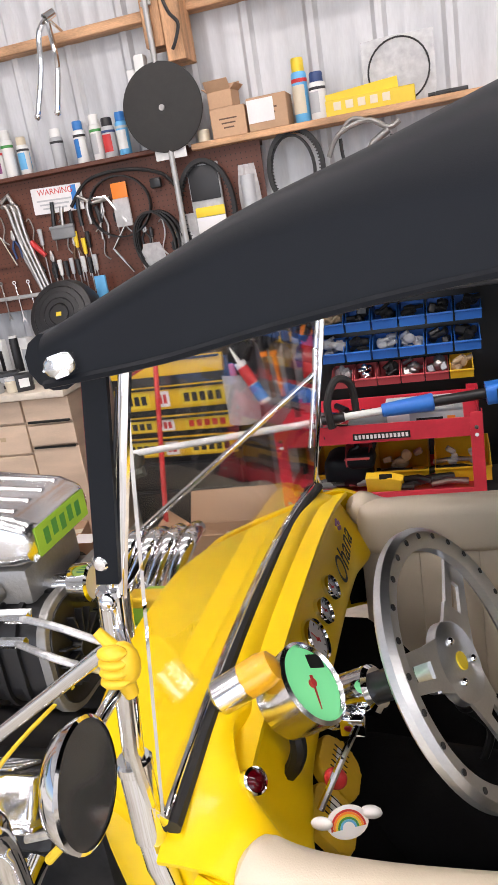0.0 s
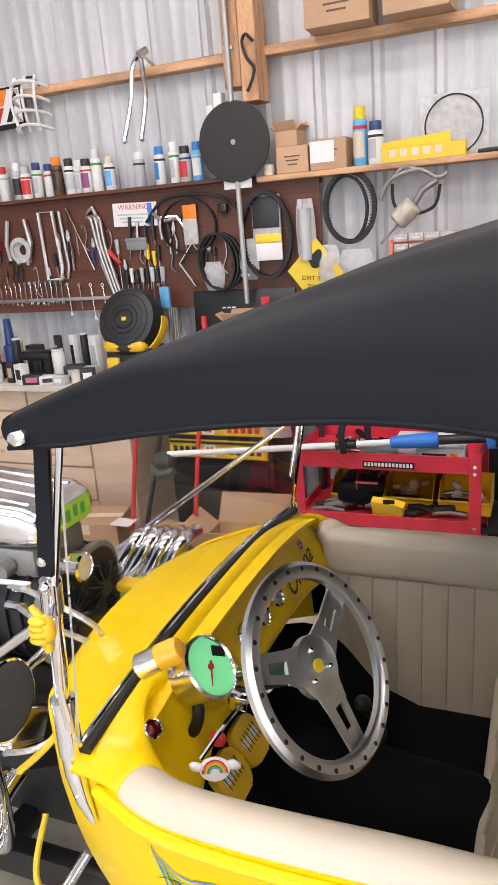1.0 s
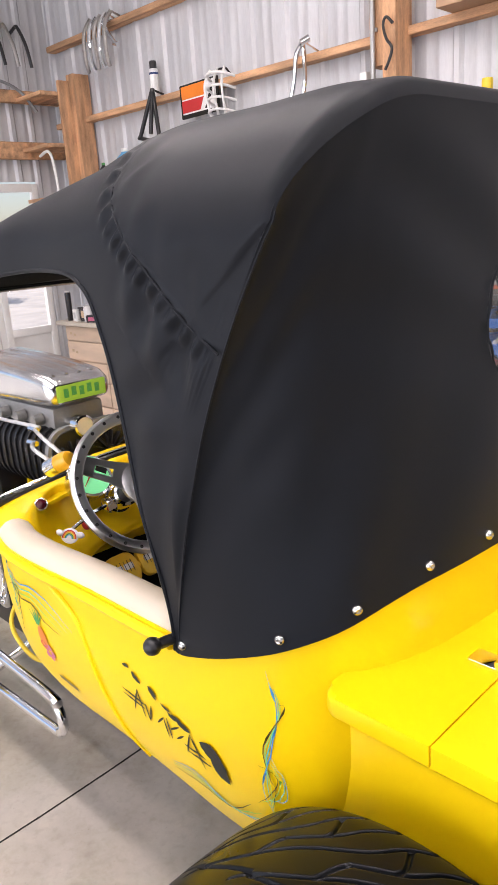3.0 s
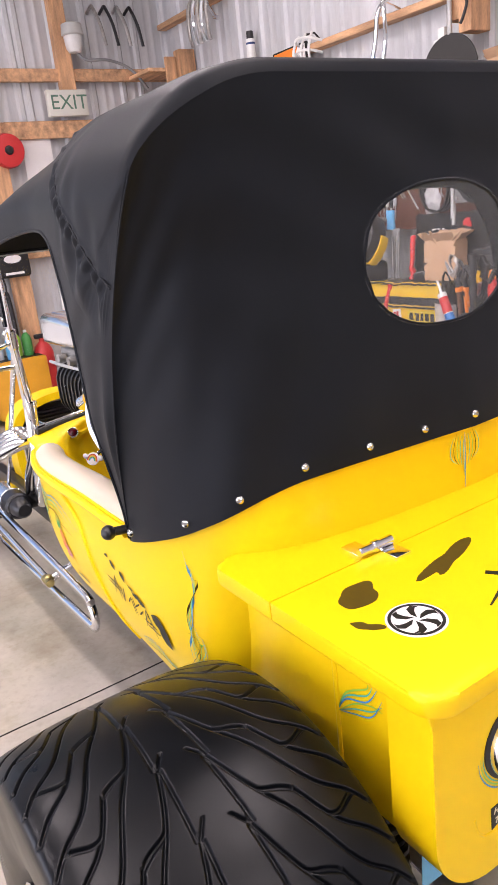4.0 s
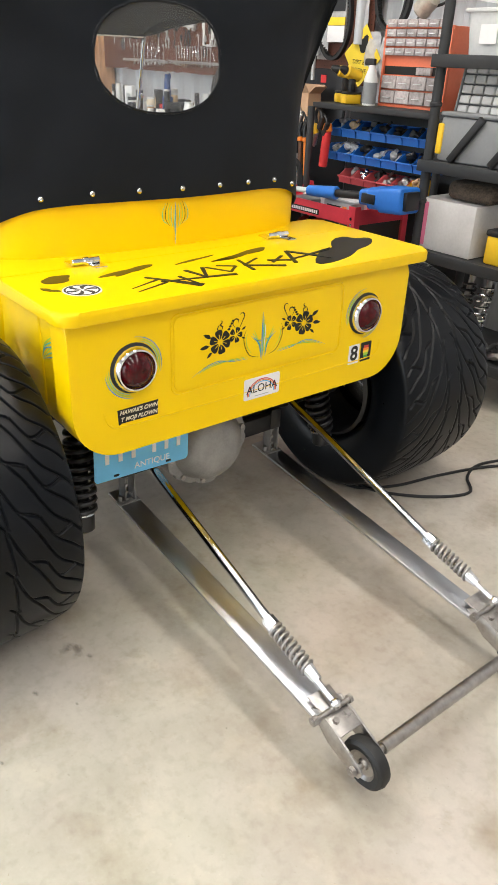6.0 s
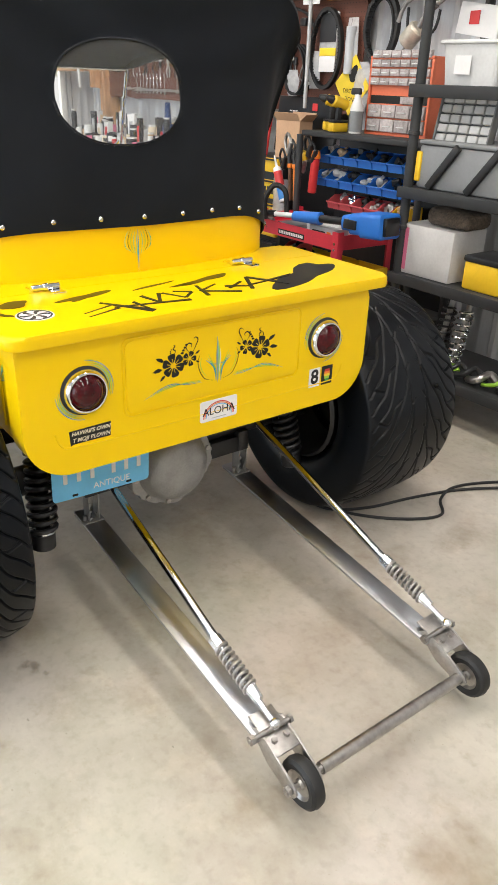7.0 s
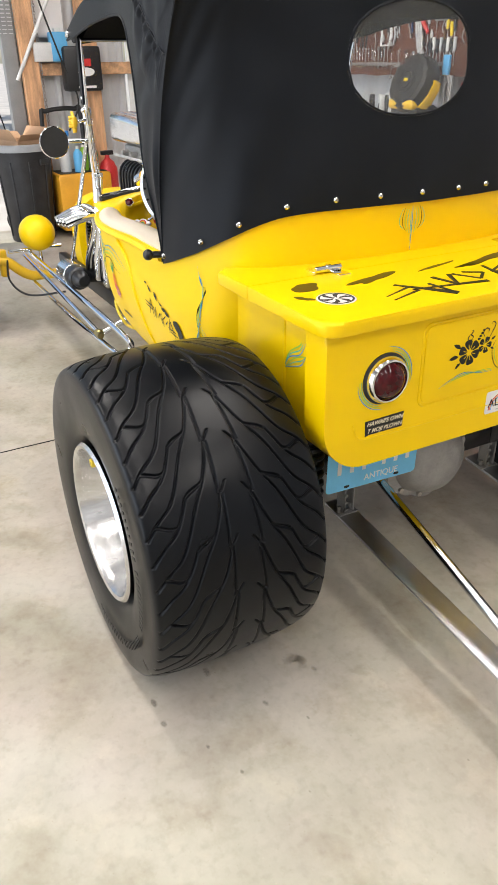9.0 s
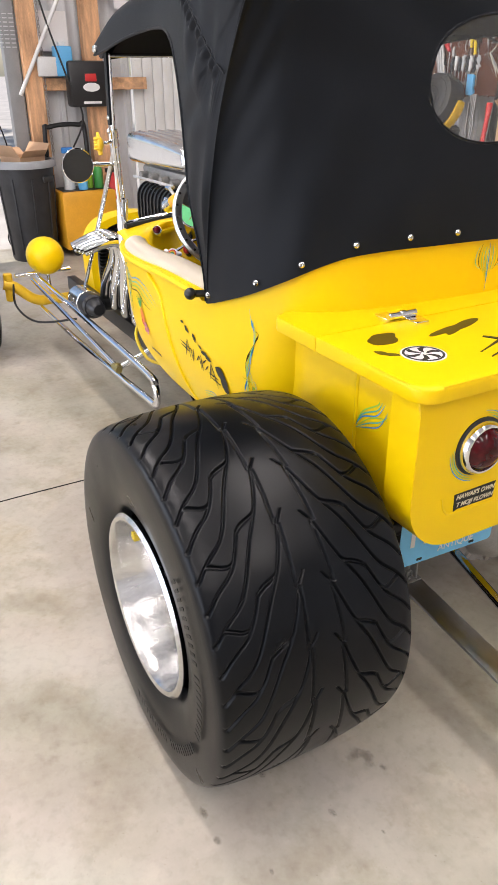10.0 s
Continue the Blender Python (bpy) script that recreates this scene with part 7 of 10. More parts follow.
part("end_plate", bm, CASTGREY, bl)
part("end_face", prism(bm_(), rounded(0.302, 0.212, 0.07, 6), 0.006, Matrix(((0, 0, 1, -0.606), (1, 0, 0, YC), (0, 1, 0, 0.915), (0, 0, 0, 1))), 0.002), IRON, bl, "gloss black finned end face")
for c in (-0.07, 0.07):
    fm = Matrix(((0, 0, 1, -0.600), (1, 0, 0, YC + c), (0, 1, 0, 0.915), (0, 0, 0, 1)))
    for k in range(14):
        part("cooling_fin", box(bm_(), (0.045, 0, 0.008), (0.055, 0.004, 0.016), 0.001, fm @ pose(0, 0, 0, 0, 0, 25.7 * k), 1), IRON, bl)
    part("bearing_cap", lathe(bm_(), [(0.0, 0.02), (0.02, 0.018), (0.024, 0.0)], fm, 20), IRON, bl)
# injector body, scoop, linkage
bm = bm_()
box(bm, (-0.90, YC, 1.055), (0.50, 0.20, 0.075), 0.012)
for k in range(4):
    cyl(bm, (-0.72 - 0.12 * k, YC - 0.105, 1.05), (-0.72 - 0.12 * k, YC - 0.14, 1.05), 0.02, seg=14)
part("injector_body", bm, CASTGREY, eng)
bm = bm_()
rows_ = []
for x, hw, z0, z1 in ((-1.24, 0.135, 1.11, 1.228), (-1.22, 0.14, 1.10, 1.233), (-1.0, 0.135, 1.10, 1.226), (-0.80, 0.13, 1.10, 1.214), (-0.66, 0.120, 1.10, 1.20), (-0.625, 0.115, 1.105, 1.185), (-0.615, 0.105, 1.115, 1.175)):
    o = rounded(2 * hw, z1 - z0, 0.03, 5, 0, (z0 + z1) / 2)
    rows_.append([Vector((x, YC + a, b)) for a, b in o])
sheet(bm, rows_, closed_u=True)
bm.faces.new([v for v in bm.verts][-len(rows_[-1]):])
sc = part("scoop", bm, ALU, eng, "polished ribbed air scoop with green label")
bm = bm_()
for k in range(4):
    y = YC - 0.075 + 0.05 * k
    tube(bm, [(-1.22, y, 1.227), (-1.0, y, 1.220), (-0.80, y, 1.208), (-0.655, y, 1.193)], 0.010, 10)
part("rib", bm, ALU, sc)
lm = Matrix(((0, 0, 1, -0.6135), (1, 0, 0, YC + 0.0), (0, 1, 0, 1.143), (0, 0, 0, 1)))
lb = part("label", prism(bm_(), rounded(0.19, 0.056, 0.004, 2), 0.001, lm), SMALL["lime"], sc, smooth=0)
bm = bm_()
for k in range(5):
    box(bm, (-0.06 + 0.03 * k, 0.004 * (k % 2), 0.0014), (0.018, 0.03, 0.0006), 0, lm)
part("label_bar", bm, SMALL["green"], lb)
bm = bm_()
cyl(bm, (-0.66, 1.008, 1.034), (-0.565, 1.008, 1.034), 0.020, seg=18)
lathe(bm, [(0.036, -0.03), (0.037, 0.006), (0.031, 0.010), (0.029, 0.006)], Matrix.Translation((-0.562, 1.008, 1.034)) @ pose(0, 0, 0, 0, 90), 28)
pg = part("pressure_gauge", bm, CHROME, eng, "small chrome pressure gauge with pale dial")
part("dial", lathe(bm_(), [(0, 0.007), (0.030, 0.007)], Matrix.Translation((-0.562, 1.008, 1.034)) @ pose(0, 0, 0, 0, 90), 24), DIALW, pg)
for k, pts in enumerate((((-0.62, 0.86, 1.05), (-0.50, 0.82, 1.05), (-0.42, 0.85, 0.98), (-0.45, 0.90, 0.86)), ((-0.64, 0.86, 1.00), (-0.52, 0.80, 1.01), (-0.44, 0.86, 0.93), (-0.46, 0.92, 0.84)), ((-1.0, 0.85, 1.06), (-0.8, 0.84, 1.065), (-0.64, 0.86, 1.06), (-0.60, 0.87, 1.055)), ((-0.60, 0.90, 0.80), (-0.45, 0.80, 0.80), (-0.50, 0.70, 0.78), (-0.58, 0.68, 0.76)))):
    bm = bm_()
    wire(bm, pts, 0.0065, 26)
    part("fuel_hose", bm, mat("braided_hose", (0.55, 0.55, 0.55), 0.4, 0.7, var=0.25, scale=90), eng, "braided steel hose")
for p in ((-0.62, 0.86, 1.05), (-0.64, 0.86, 1.00)):
    part("hose_fitting", cyl(bm_(), Vector(p) - Vector((0.03, 0, 0)), Vector(p) + Vector((0.02, 0, 0)), 0.010, seg=6), ALU, eng)
bm = bm_()
wire(bm, [(-0.56, 0.92, 0.78), (-0.50, 0.80, 0.83), (-0.47, 0.72, 0.80), (-0.55, 0.68, 0.72)], 0.008)
wire(bm, [(-0.52, 0.70, 0.60), (-0.50, 0.62, 0.50), (-0.40, 0.62, 0.42), (-0.34, 0.66, 0.40)], 0.007)
part("yellow_lead", bm, SMALL["yellow"], eng)
bm = bm_()
box(bm, (-0.535, YC + 0.16, 0.86), (0.09, 0.10, 0.05), 0.01)
part("coil_cover", bm, SMALL["lime"], eng)
bm = bm_()
cyl(bm, (-1.30, YC, 0.52), (-1.22, YC, 0.52), 0.11, seg=28, bev=0.01)
cyl(bm, (-1.30, YC, 0.92), (-1.14, YC, 0.92), 0.06, seg=28, bev=0.005)
box(bm, (-1.26, YC, 0.70), (0.06, 0.12, 0.50), 0.01)
part("drive_belt", bm, IRON, eng)

# ================= things along the north wall =================
RND = random.Random(11)


def spray_can(x, y, z, r, h, body_c, cap_c, band_c=None, group="cans on the shelf"):
    t = thing("spray_can", f"{body_c} spray can with {cap_c} cap on the shelf", "spray can", group, (x, y, z))
    m = Matrix.Translation((x, y, z))
    part("can_body", lathe(bm_(), [(0, 0), (r - 0.002, 0), (r, 0.003), (r, h * 0.74), (r * 0.93, h * 0.77), (r * 0.78, h * 0.79), (0, h * 0.79)], m, 20), SMALL[body_c], t)
    if band_c:
        part("label", lathe(bm_(), [(r + 0.0006, h * 0.14), (r + 0.0006, h * 0.58)], m, 20, RND.uniform(0, 3), RND.uniform(4.5, 6.2)), SMALL[band_c], t)
    part("print_band", lathe(bm_(), [(r + 0.0007, h * 0.62), (r + 0.0007, h * 0.68)], m, 20), SMALL[RND.choice(("black", "red", "navy", "silver", "green"))], t)
    part("cap", lathe(bm_(), [(r * 0.80, h * 0.775), (r * 0.80, h * 0.965), (r * 0.72, h), (0, h)], m, 20), SMALL[cap_c], t)
    return t


SZ = 2.0145
CANS = [(-2.70, "white", "red", None), (-2.60, "silver", "white", "black"), (-2.52, "white", "silver", "red"), (-2.445, "white", "navy", "silver"), (-2.365, "white", "navy", None), (-2.29, "brown", "orange", "black"), (-2.21, "white", "black", "silver"), (-2.15, "white", "white", "silver"), (-2.085, "white", "black", "purple"), (-2.02, "white", "white", None), (-1.94, "white", "cream", "lightblue"), (-1.73, "silver", "white", None), (-1.605, "white", "blue", "blue"), (-1.515, "white", "white", "silver"), (-1.44, "silver", "black", "red"), (-1.37, "lightblue", "blue", "white")]
for k, (x, b, c, l) in enumerate(CANS):
    spray_can(x, 3.555 + 0.012 * math.sin(k * 2.1), SZ, 0.031 + 0.003 * (k % 3 == 2), 0.185 + 0.03 * (k % 4 == 1) + 0.015 * (k % 3 == 0), b, c, l)
for k in range(9):
    x = -3.30 + k * 0.075
    spray_can(x, 3.57 + 0.01 * (k % 2), SZ, 0.029, 0.17 + 0.02 * (k % 3), ("white", "black", "yellow", "silver")[k % 4], ("black", "white", "cream")[k % 3], ("purple", None, "navy", "red")[k % 4])
spray_can(-0.465, 3.555, 2.0005, 0.036, 0.275, "lightblue", "yellow", "cream")
spray_can(-0.385, 3.54, 2.0005, 0.038, 0.20, "white", "navy", "silver")
spray_can(-3.19, 3.60, 2.6225, 0.034, 0.25, "white", "black", None, "cans on the girt")


def jug(x, y, z, r, h, col, cap, name="jug", label=None):
    t = thing(name, label or f"{col} plastic bottle with {cap} cap on the shelf", "bottle", at=(x, y, z))
    m = Matrix.Translation((x, y, z)) @ Matrix.Diagonal((1, 0.75, 1, 1))
    part("bottle", lathe(bm_(), [(0, 0), (r * 0.95, 0), (r, 0.01), (r, h * 0.62), (r * 0.85, h * 0.75), (r * 0.35, h * 0.88), (r * 0.3, h * 0.92)], m, 24), SMALL[col], t)
    part("cap", lathe(bm_(), [(r * 0.34, h * 0.9), (r * 0.34, h * 0.99), (0, h)], m, 16), SMALL[cap], t)
    return t


jug(-3.62, 3.57, SZ, 0.095, 0.30, "lightblue", "white", "water_jug", "clear blue water jug with white top")
jug(-3.86, 3.57, SZ, 0.06, 0.15, "yellow", "yellow")
jug(-3.76, 3.56, SZ, 0.06, 0.14, "yellow", "red")
jug(-3.47, 3.57, SZ, 0.045, 0.22, "pink", "white")
jug(-3.40, 3.57, SZ, 0.04, 0.24, "purple", "black")
jug(-3.92, 3.56, SZ, 0.05, 0.22, "black", "green")


def carton(x, y, z, sx, sy, sz, rot=0.0, label="plain brown cardboard carton", open_top=False, tape=True, group="", name="carton"):
    t = thing(name, label, "cardboard box", group, (x, y, z))
    m = Matrix.Translation((x, y, z)) @ pose(0, 0, 0, 0, 0, rot)
    bm = bm_()
    if open_top:
        w = 0.005
        part("base", box(bm, (0, 0, w / 2), (sx, sy, w), 0, m), CARD, t)
        for a in (-1, 1):
            part("side_panel", box(bm_(), (a * (sx / 2 - w / 2), 0, sz / 2 + w / 2), (w, sy - 0.01, sz - w), 0, m), CARD, t)
            part("side_panel", box(bm_(), (0, a * (sy / 2 - w / 2), sz / 2 + w / 2), (sx, w, sz - w), 0, m), CARD, t)
        for a in (-1, 1):
            bm = bm_()
            box(bm, (0, 0, sy * 0.24), (sx, 0.004, sy * 0.48), 0, m @ pose(0, a * sy / 2, sz, -a * 35))
            part("flap", bm, CARD, t)
            bm = bm_()
            box(bm, (0, 0, sx * 0.14), (0.004, sy * 0.96, sx * 0.28), 0, m @ pose(a * sx / 2, 0, sz, 0, a * 50))
            part("flap", bm, CARD, t)
    else:
        box(bm, (0, 0, sz / 2), (sx, sy, sz), 0.003, m, 1)
        part("carton_body", bm, CARD, t)
        if tape:
            bm = bm_()
            box(bm, (0, 0, sz + 0.0006), (sx, 0.05, 0.001), 0, m)
            box(bm, (0, -sy / 2 - 0.0006, sz - 0.03), (0.05, 0.001, 0.06), 0, m)
            part("tape", bm, SMALL["cream"], t)
        bm = bm_()
        for q in range(3):
            box(bm, (0, -sy / 2 - 0.0005, sz * (0.62 - 0.15 * q)), (sx * (0.5 - 0.1 * q), 0.0008, sz * 0.05), 0, m)
        tagged(part("print_bar", bm, SMALL["brown"], t), kind="stuff")
    return t


carton(-0.815, 3.57, 2.0005, 0.17, 0.13, 0.13, 3, "small stacked brown cartons torn open", tape=False, group="cartons on the shelf")
carton(-0.835, 3.57, 2.131, 0.12, 0.11, 0.075, -6, "small brown carton on top of another", open_top=True, group="cartons on the shelf")
wb_ = carton(-0.62, 3.57, 2.0005, 0.19, 0.14, 0.145, 0, "brown carton with a white printed front", group="cartons on the shelf", tape=False)
part("white_front", box(bm_(), (-0.65, 3.4985, 2.085), (0.125, 0.002, 0.10)), WHITE, wb_)
carton(-0.53, 3.52, 2.6225, 0.31, 0.2, 0.19, 1, "brown carton on the timber girt", group="cartons on the girt")
carton(-0.16, 3.52, 2.6225, 0.30, 0.2, 0.20, -3, "brown carton on the timber girt", group="cartons on the girt")
bm = bm_()
box(bm, (-0.52, 3.47, 2.84), (0.20, 0.06, 0.06), 0.02)
for k in range(4):
    wire(bm, [(-0.60 + 0.05 * k, 3.45, 2.85), (-0.60 + 0.05 * k, 3.44, 2.93), (-0.56 + 0.05 * k, 3.46, 3.0)], 0.016, 10)
solo("black_bag", bm, CLOTH, "crumpled black bag on a carton", "bag")

# yellow printed box with ring behind
t = thing("yellow_box", "long yellow printed box lying on the shelf", "box", at=(-0.16, 3.54, 2.0005))
part("box_body", box(bm_(), (-0.16, 3.545, 2.035), (0.41, 0.05, 0.068), 0.002, None, 1), SMALL["yellow"], t)
part("flap", box(bm_(), (-0.19, 3.53, 2.07), (0.33, 0.003, 0.07), 0, Matrix.Translation((-0.19, 3.53, 2.07)) @ pose(0, 0, 0, 10, -4) @ Matrix.Translation((0.19, -3.53, -2.07))), SMALL["yellow"], t)
bm = bm_()
for k in range(5):
    box(bm, (-0.30 + 0.055 * k, 3.5185, 2.04), (0.034, 0.001, 0.034))
tagged(part("print_bar", bm, SMALL["cream"], t), kind="stuff")
bm = bm_()
tube(bm, [(-0.02 + 0.135 * math.cos(a * 0.1963), 3.60, 2.145 + 0.135 * math.sin(a * 0.1963)) for a in range(32)], 0.004, 6, closed=True)
solo("wire_ring", bm, RUBBER_D, "thin black cable coiled into a ring", "cable")
bm = bm_()
sheet(bm, [[Vector((-0.02 + 0.16 * (i / 8 - 0.5) * 2, 3.615 + 0.01 * math.sin(i + j), 2.0005 + 0.29 * j / 8)) for i in range(9)] for j in range(9)])
solo("plastic_bag", bm, POLY, "clear plastic bag behind the yellow box", "bag")
bm = bm_()
box(bm, (0.20, 3.55, 2.012), (0.14, 0.03, 0.022), 0.006)
cyl(bm, (0.10, 3.55, 2.012), (0.20, 3.54, 2.014), 0.009)
solo("hand_tool", bm, IRON, "black tool lying on the shelf", "tool")
t = thing("tin_can", "small tin can beside the cartons", "tin", at=(-0.95, 3.53, 2.0145))
part("can_body", cyl(bm_(), (-0.95, 3.53, 2.0005), (-0.95, 3.53, 2.055), 0.03, bev=0.003), SMALL["cream"], t)

# black round disc hung on the post
t = thing("round_disc", "matt black round disc hung on a post", "disc", at=(-1.108, 3.45, 2.0))
DM = Matrix.Translation((-1.108, 3.462, 2.178)) @ pose(0, 0, 0, 90)
part("disc", lathe(bm_(), [(0, 0.004), (0.012, 0.006), (0.19, 0.006), (0.198, 0.003), (0.198, -0.004), (0, -0.004)], DM, 64), mat("grinding_disc", (0.030, 0.029, 0.028), 0.75, var=0.12, scale=30, bump=0.2, bscale=400), t)
part("hub_nut", cyl(bm_(), DM @ Vector((0, 0, 0.006)), DM @ Vector((0, 0, 0.012)), 0.014, seg=12), STEEL, t)
bm = bm_()
box(bm, (-1.11, 3.475, 2.0), (0.16, 0.004, 0.10), 0.002)
solo("white_plate", bm, WHITEP, "white plate behind the black disc", "plate")
bm = bm_()
box(bm, (-1.20, 3.53, 2.32), (0.05, 0.06, 0.22), 0.006)
box(bm, (-1.26, 3.55, 2.25), (0.04, 0.05, 0.26), 0.006)
solo("pvc_offcut", bm, WHITEP, "white plastic offcuts standing by the post", "pipe")
# pipe hook on the post
bm = bm_()
wire(bm, [(-0.955, 3.44, 2.62), (-0.99, 3.43, 2.655), (-1.01, 3.43, 2.62), (-0.99, 3.43, 2.55), (-0.955, 3.43, 2.50), (-0.975, 3.43, 2.44), (-1.0, 3.43, 2.40)], 0.008, 30)
solo("iron_hook", bm, IRON, "bent black iron hook on the post", "hook")


# pegboard tools
PY = PEGY - 0.016


def wrench(x, z, L, tilt=0.0):
    t = thing("wrench", "chrome combination wrench hung on the pegboard", "wrench", "wrenches on the pegboard", (x, PY, z))
    m = Matrix.Translation((x, PY, z)) @ pose(0, 0, 0, 90, 0, 0) @ pose(0, 0, 0, 0, 0, tilt)
    w = 0.006 + 0.016 * L
    bm = bm_()
    box(bm, (0, -L / 2, 0), (w * 0.8, L * 0.86, 0.005), 0.0015, m, 1)
    lathe(bm, [(w * 0.62, -0.004), (w * 1.15, -0.004), (w * 1.15, 0.004), (w * 0.62, 0.004), (w * 0.62, -0.004)], m @ pose(0, -0.006, 0), 14)
    prism(bm, [(-w * 1.2, -L), (-w * 0.5, -L + 0.004), (-w * 0.5, -L + w), (w * 0.5, -L + w), (w * 0.5, -L + 0.004), (w * 1.2, -L), (w * 1.25, -L + w * 1.6), (w * 0.4, -L + w * 2.8), (-w * 0.4, -L + w * 2.8), (-w * 1.25, -L + w * 1.6)], 0.006, m @ pose(0, 0, -0.003))
    part("shank", bm, CHROME if RND.random() < 0.6 else STEEL, t)


bm = bm_()
box(bm, (-2.75, PEGY - 0.012, 1.405), (2.0, 0.016, 0.022), 0.002)
solo("tool_rail", bm, STEEL, "thin steel rail behind the hung wrenches", "rail")


def hung_tool(x, z, L, handle, kind):
    """A small hand tool on a peg: pliers, driver or hook tool."""
    t = thing("hand_tool", ("dark pliers hung on the pegboard", "thin screwdriver hung on the pegboard", "bent steel hook tool hung on the pegboard")[kind], ("pliers", "screwdriver", "hook tool")[kind], "small tools on the pegboard", (x, PY, z))
    a = RND.uniform(-0.12, 0.12)
    P = lambda u, v: Vector((x + u + a * v, PEGY - 0.014, z + v))
    if kind == 0:
        bm = bm_()
        tube(bm, [P(0, 0), P(-0.006, -L * 0.25), P(0, -L * 0.35)], [0.004, 0.010, 0.008], 8)
        tube(bm, [P(0.002, 0), P(0.007, -L * 0.25), P(0.002, -L * 0.35)], [0.004, 0.010, 0.008], 8)
        part("jaw", bm, STEEL, t)
        for q in (-1, 1):
            part("grip", tube(bm_(), [P(q * 0.003, -L * 0.35), P(q * 0.022, -L * 0.62), P(q * 0.018, -L)], [0.005, 0.0075, 0.006], 8), handle, t)
    elif kind == 1:
        part("grip", tube(bm_(), [P(0, 0), P(0, -L * 0.12), P(0, -L * 0.38)], [0.008, 0.012, 0.010], 10), handle, t)
        part("shank", tube(bm_(), [P(0, -L * 0.38), P(0, -L)], 0.0032, 6), STEEL, t)
    else:
        part("shank", tube(bm_(), smooth_path([P(-0.02, -0.01), P(0, 0), P(0.012, -L * 0.4), P(-0.006, -L * 0.8), P(0.02, -L)], 16), 0.0042, 6), STEEL if L > 0.13 else IRON, t)


for k in range(46):
    hung_tool(-3.95 + 0.0615 * k + RND.uniform(-0.02, 0.02), 1.60 + 0.27 * RND.random(), RND.uniform(0.09, 0.19), (PLASTIC_K, RUBBER_D, IRON, SMALL["black"], SMALL["brown"], PLASTIC_K, SMALL["navy"], STEEL)[k % 8], (k * 7) % 3)
for k in range(3):
    bm = bm_()
    wire(bm, [(-2.12 + 0.03 * k, PEGY - 0.03, 1.88), (-2.085 + 0.03 * k, PEGY - 0.035, 1.86), (-2.06 + 0.025 * k, PEGY - 0.035, 1.70), (-1.99 + 0.022 * k, PEGY - 0.03, 1.42)], 0.011, 24)
    solo("flat_pipe", bm, STEEL, "grey bent tube hung on the pegboard", "tube", "tubes on the pegboard")
for k in range(4):
    wrench(-2.335 + 0.085 * k, 1.50 - 0.004 * k, 0.20 + 0.012 * k, 2)
for k in range(13):
    wrench(-2.86 + 0.040 * k, 1.52, 0.135 + 0.004 * (k % 5), 3 * math.sin(k))
for k in range(9):
    wrench(-3.55 + 0.06 * k, 1.53, 0.16, 2 * math.sin(k))


def screwdriver(x, z, L, col):
    t = thing("screwdriver", f"screwdriver with {col} grip on the pegboard", "screwdriver", "screwdrivers on the pegboard", (x, PY, z))
    part("grip", cyl(bm_(), (x, PY, z), (x, PY, z - 0.085), 0.013, 0.010, 12, 0.004), SMALL[col], t)
    part("blade", cyl(bm_(), (x, PY, z - 0.085), (x, PY, z - L), 0.0035, seg=8), STEEL, t)


for k in range(8):
    screwdriver(-1.90 + 0.035 * k, 1.56 + 0.01 * (k % 2), 0.18, ("black", "white", "black", "silver")[k % 4])
screwdriver(-1.74, 1.70, 0.26, "yellow")
screwdriver(-1.67, 1.69, 0.22, "black")
screwdriver(-1.70, 1.66, 0.20, "yellow")
screwdriver(-1.94, 1.74, 0.34, "silver")


def frame_tool(name, label, pts, r, material=STEEL, closed=False, cat="tool"):
    bm = bm_()
    tube(bm, [Vector((x, PY - d, z)) for x, z, d in pts], r, 8, closed)
    return solo(name, bm, material, label, cat)


# two hack saws, triangular frames, square and hooks
for x0, x1, c in ((-2.47, -2.37, WHITEP), (-2.36, -2.32, STEEL)):
    frame_tool("hacksaw", "hacksaw with steel frame on the pegboard", [(x0, 1.93, 0), (x1, 1.93, 0), (x1 + 0.02, 1.60, 0), (x1 + 0.0, 1.53, 0), (x0, 1.53, 0)], 0.011, c, True, "saw")
frame_tool("bow_saw", "triangular bow saw on the pegboard", [(-2.26, 1.94, 0), (-2.12, 1.575, 0), (-2.27, 1.575, 0)], 0.009, CHROME, True, "saw")
frame_tool("pry_bar", "long grey pry bar hung from the pegboard", [(-2.12, 1.90, 0.01), (-2.07, 1.93, 0.01), (-2.05, 1.88, 0.01), (-2.05, 1.60, 0.01), (-1.95, 1.30, 0.01)], 0.015, STEEL, False, "pry bar")
frame_tool("lug_wrench", "bent steel breaker bar on the pegboard", [(-1.66, 1.84, 0.01), (-1.52, 1.84, 0.015), (-1.43, 1.70, 0.015), (-1.53, 1.58, 0.015), (-1.44, 1.45, 0.015)], 0.008, CHROME, False, "wrench")
frame_tool("ratchet", "steel ratchet handle on the pegboard", [(-1.68, 1.87, 0.01), (-1.60, 1.82, 0.012), (-1.50, 1.83, 0.012)], 0.010, STEEL, False, "ratchet")
for k in range(6):
    frame_tool("pliers", "pair of pliers hung on the pegboard", [(-1.83 + 0.05 * k, 1.86 - 0.03 * (k % 3), 0.005), (-1.835 + 0.05 * k, 1.80, 0.008), (-1.85 + 0.055 * k, 1.72, 0.006)], 0.011, (IRON, STEEL, PLASTIC_K)[k % 3], False, "pliers")
t = thing("red_cutter", "red-handled cutter hung on the pegboard", "cutter", at=(-1.96, PY, 1.62))
bm = bm_()
tube(bm, [(-2.0, PY - 0.01, 1.68), (-1.93, PY - 0.01, 1.60)], [0.018, 0.012], 10)
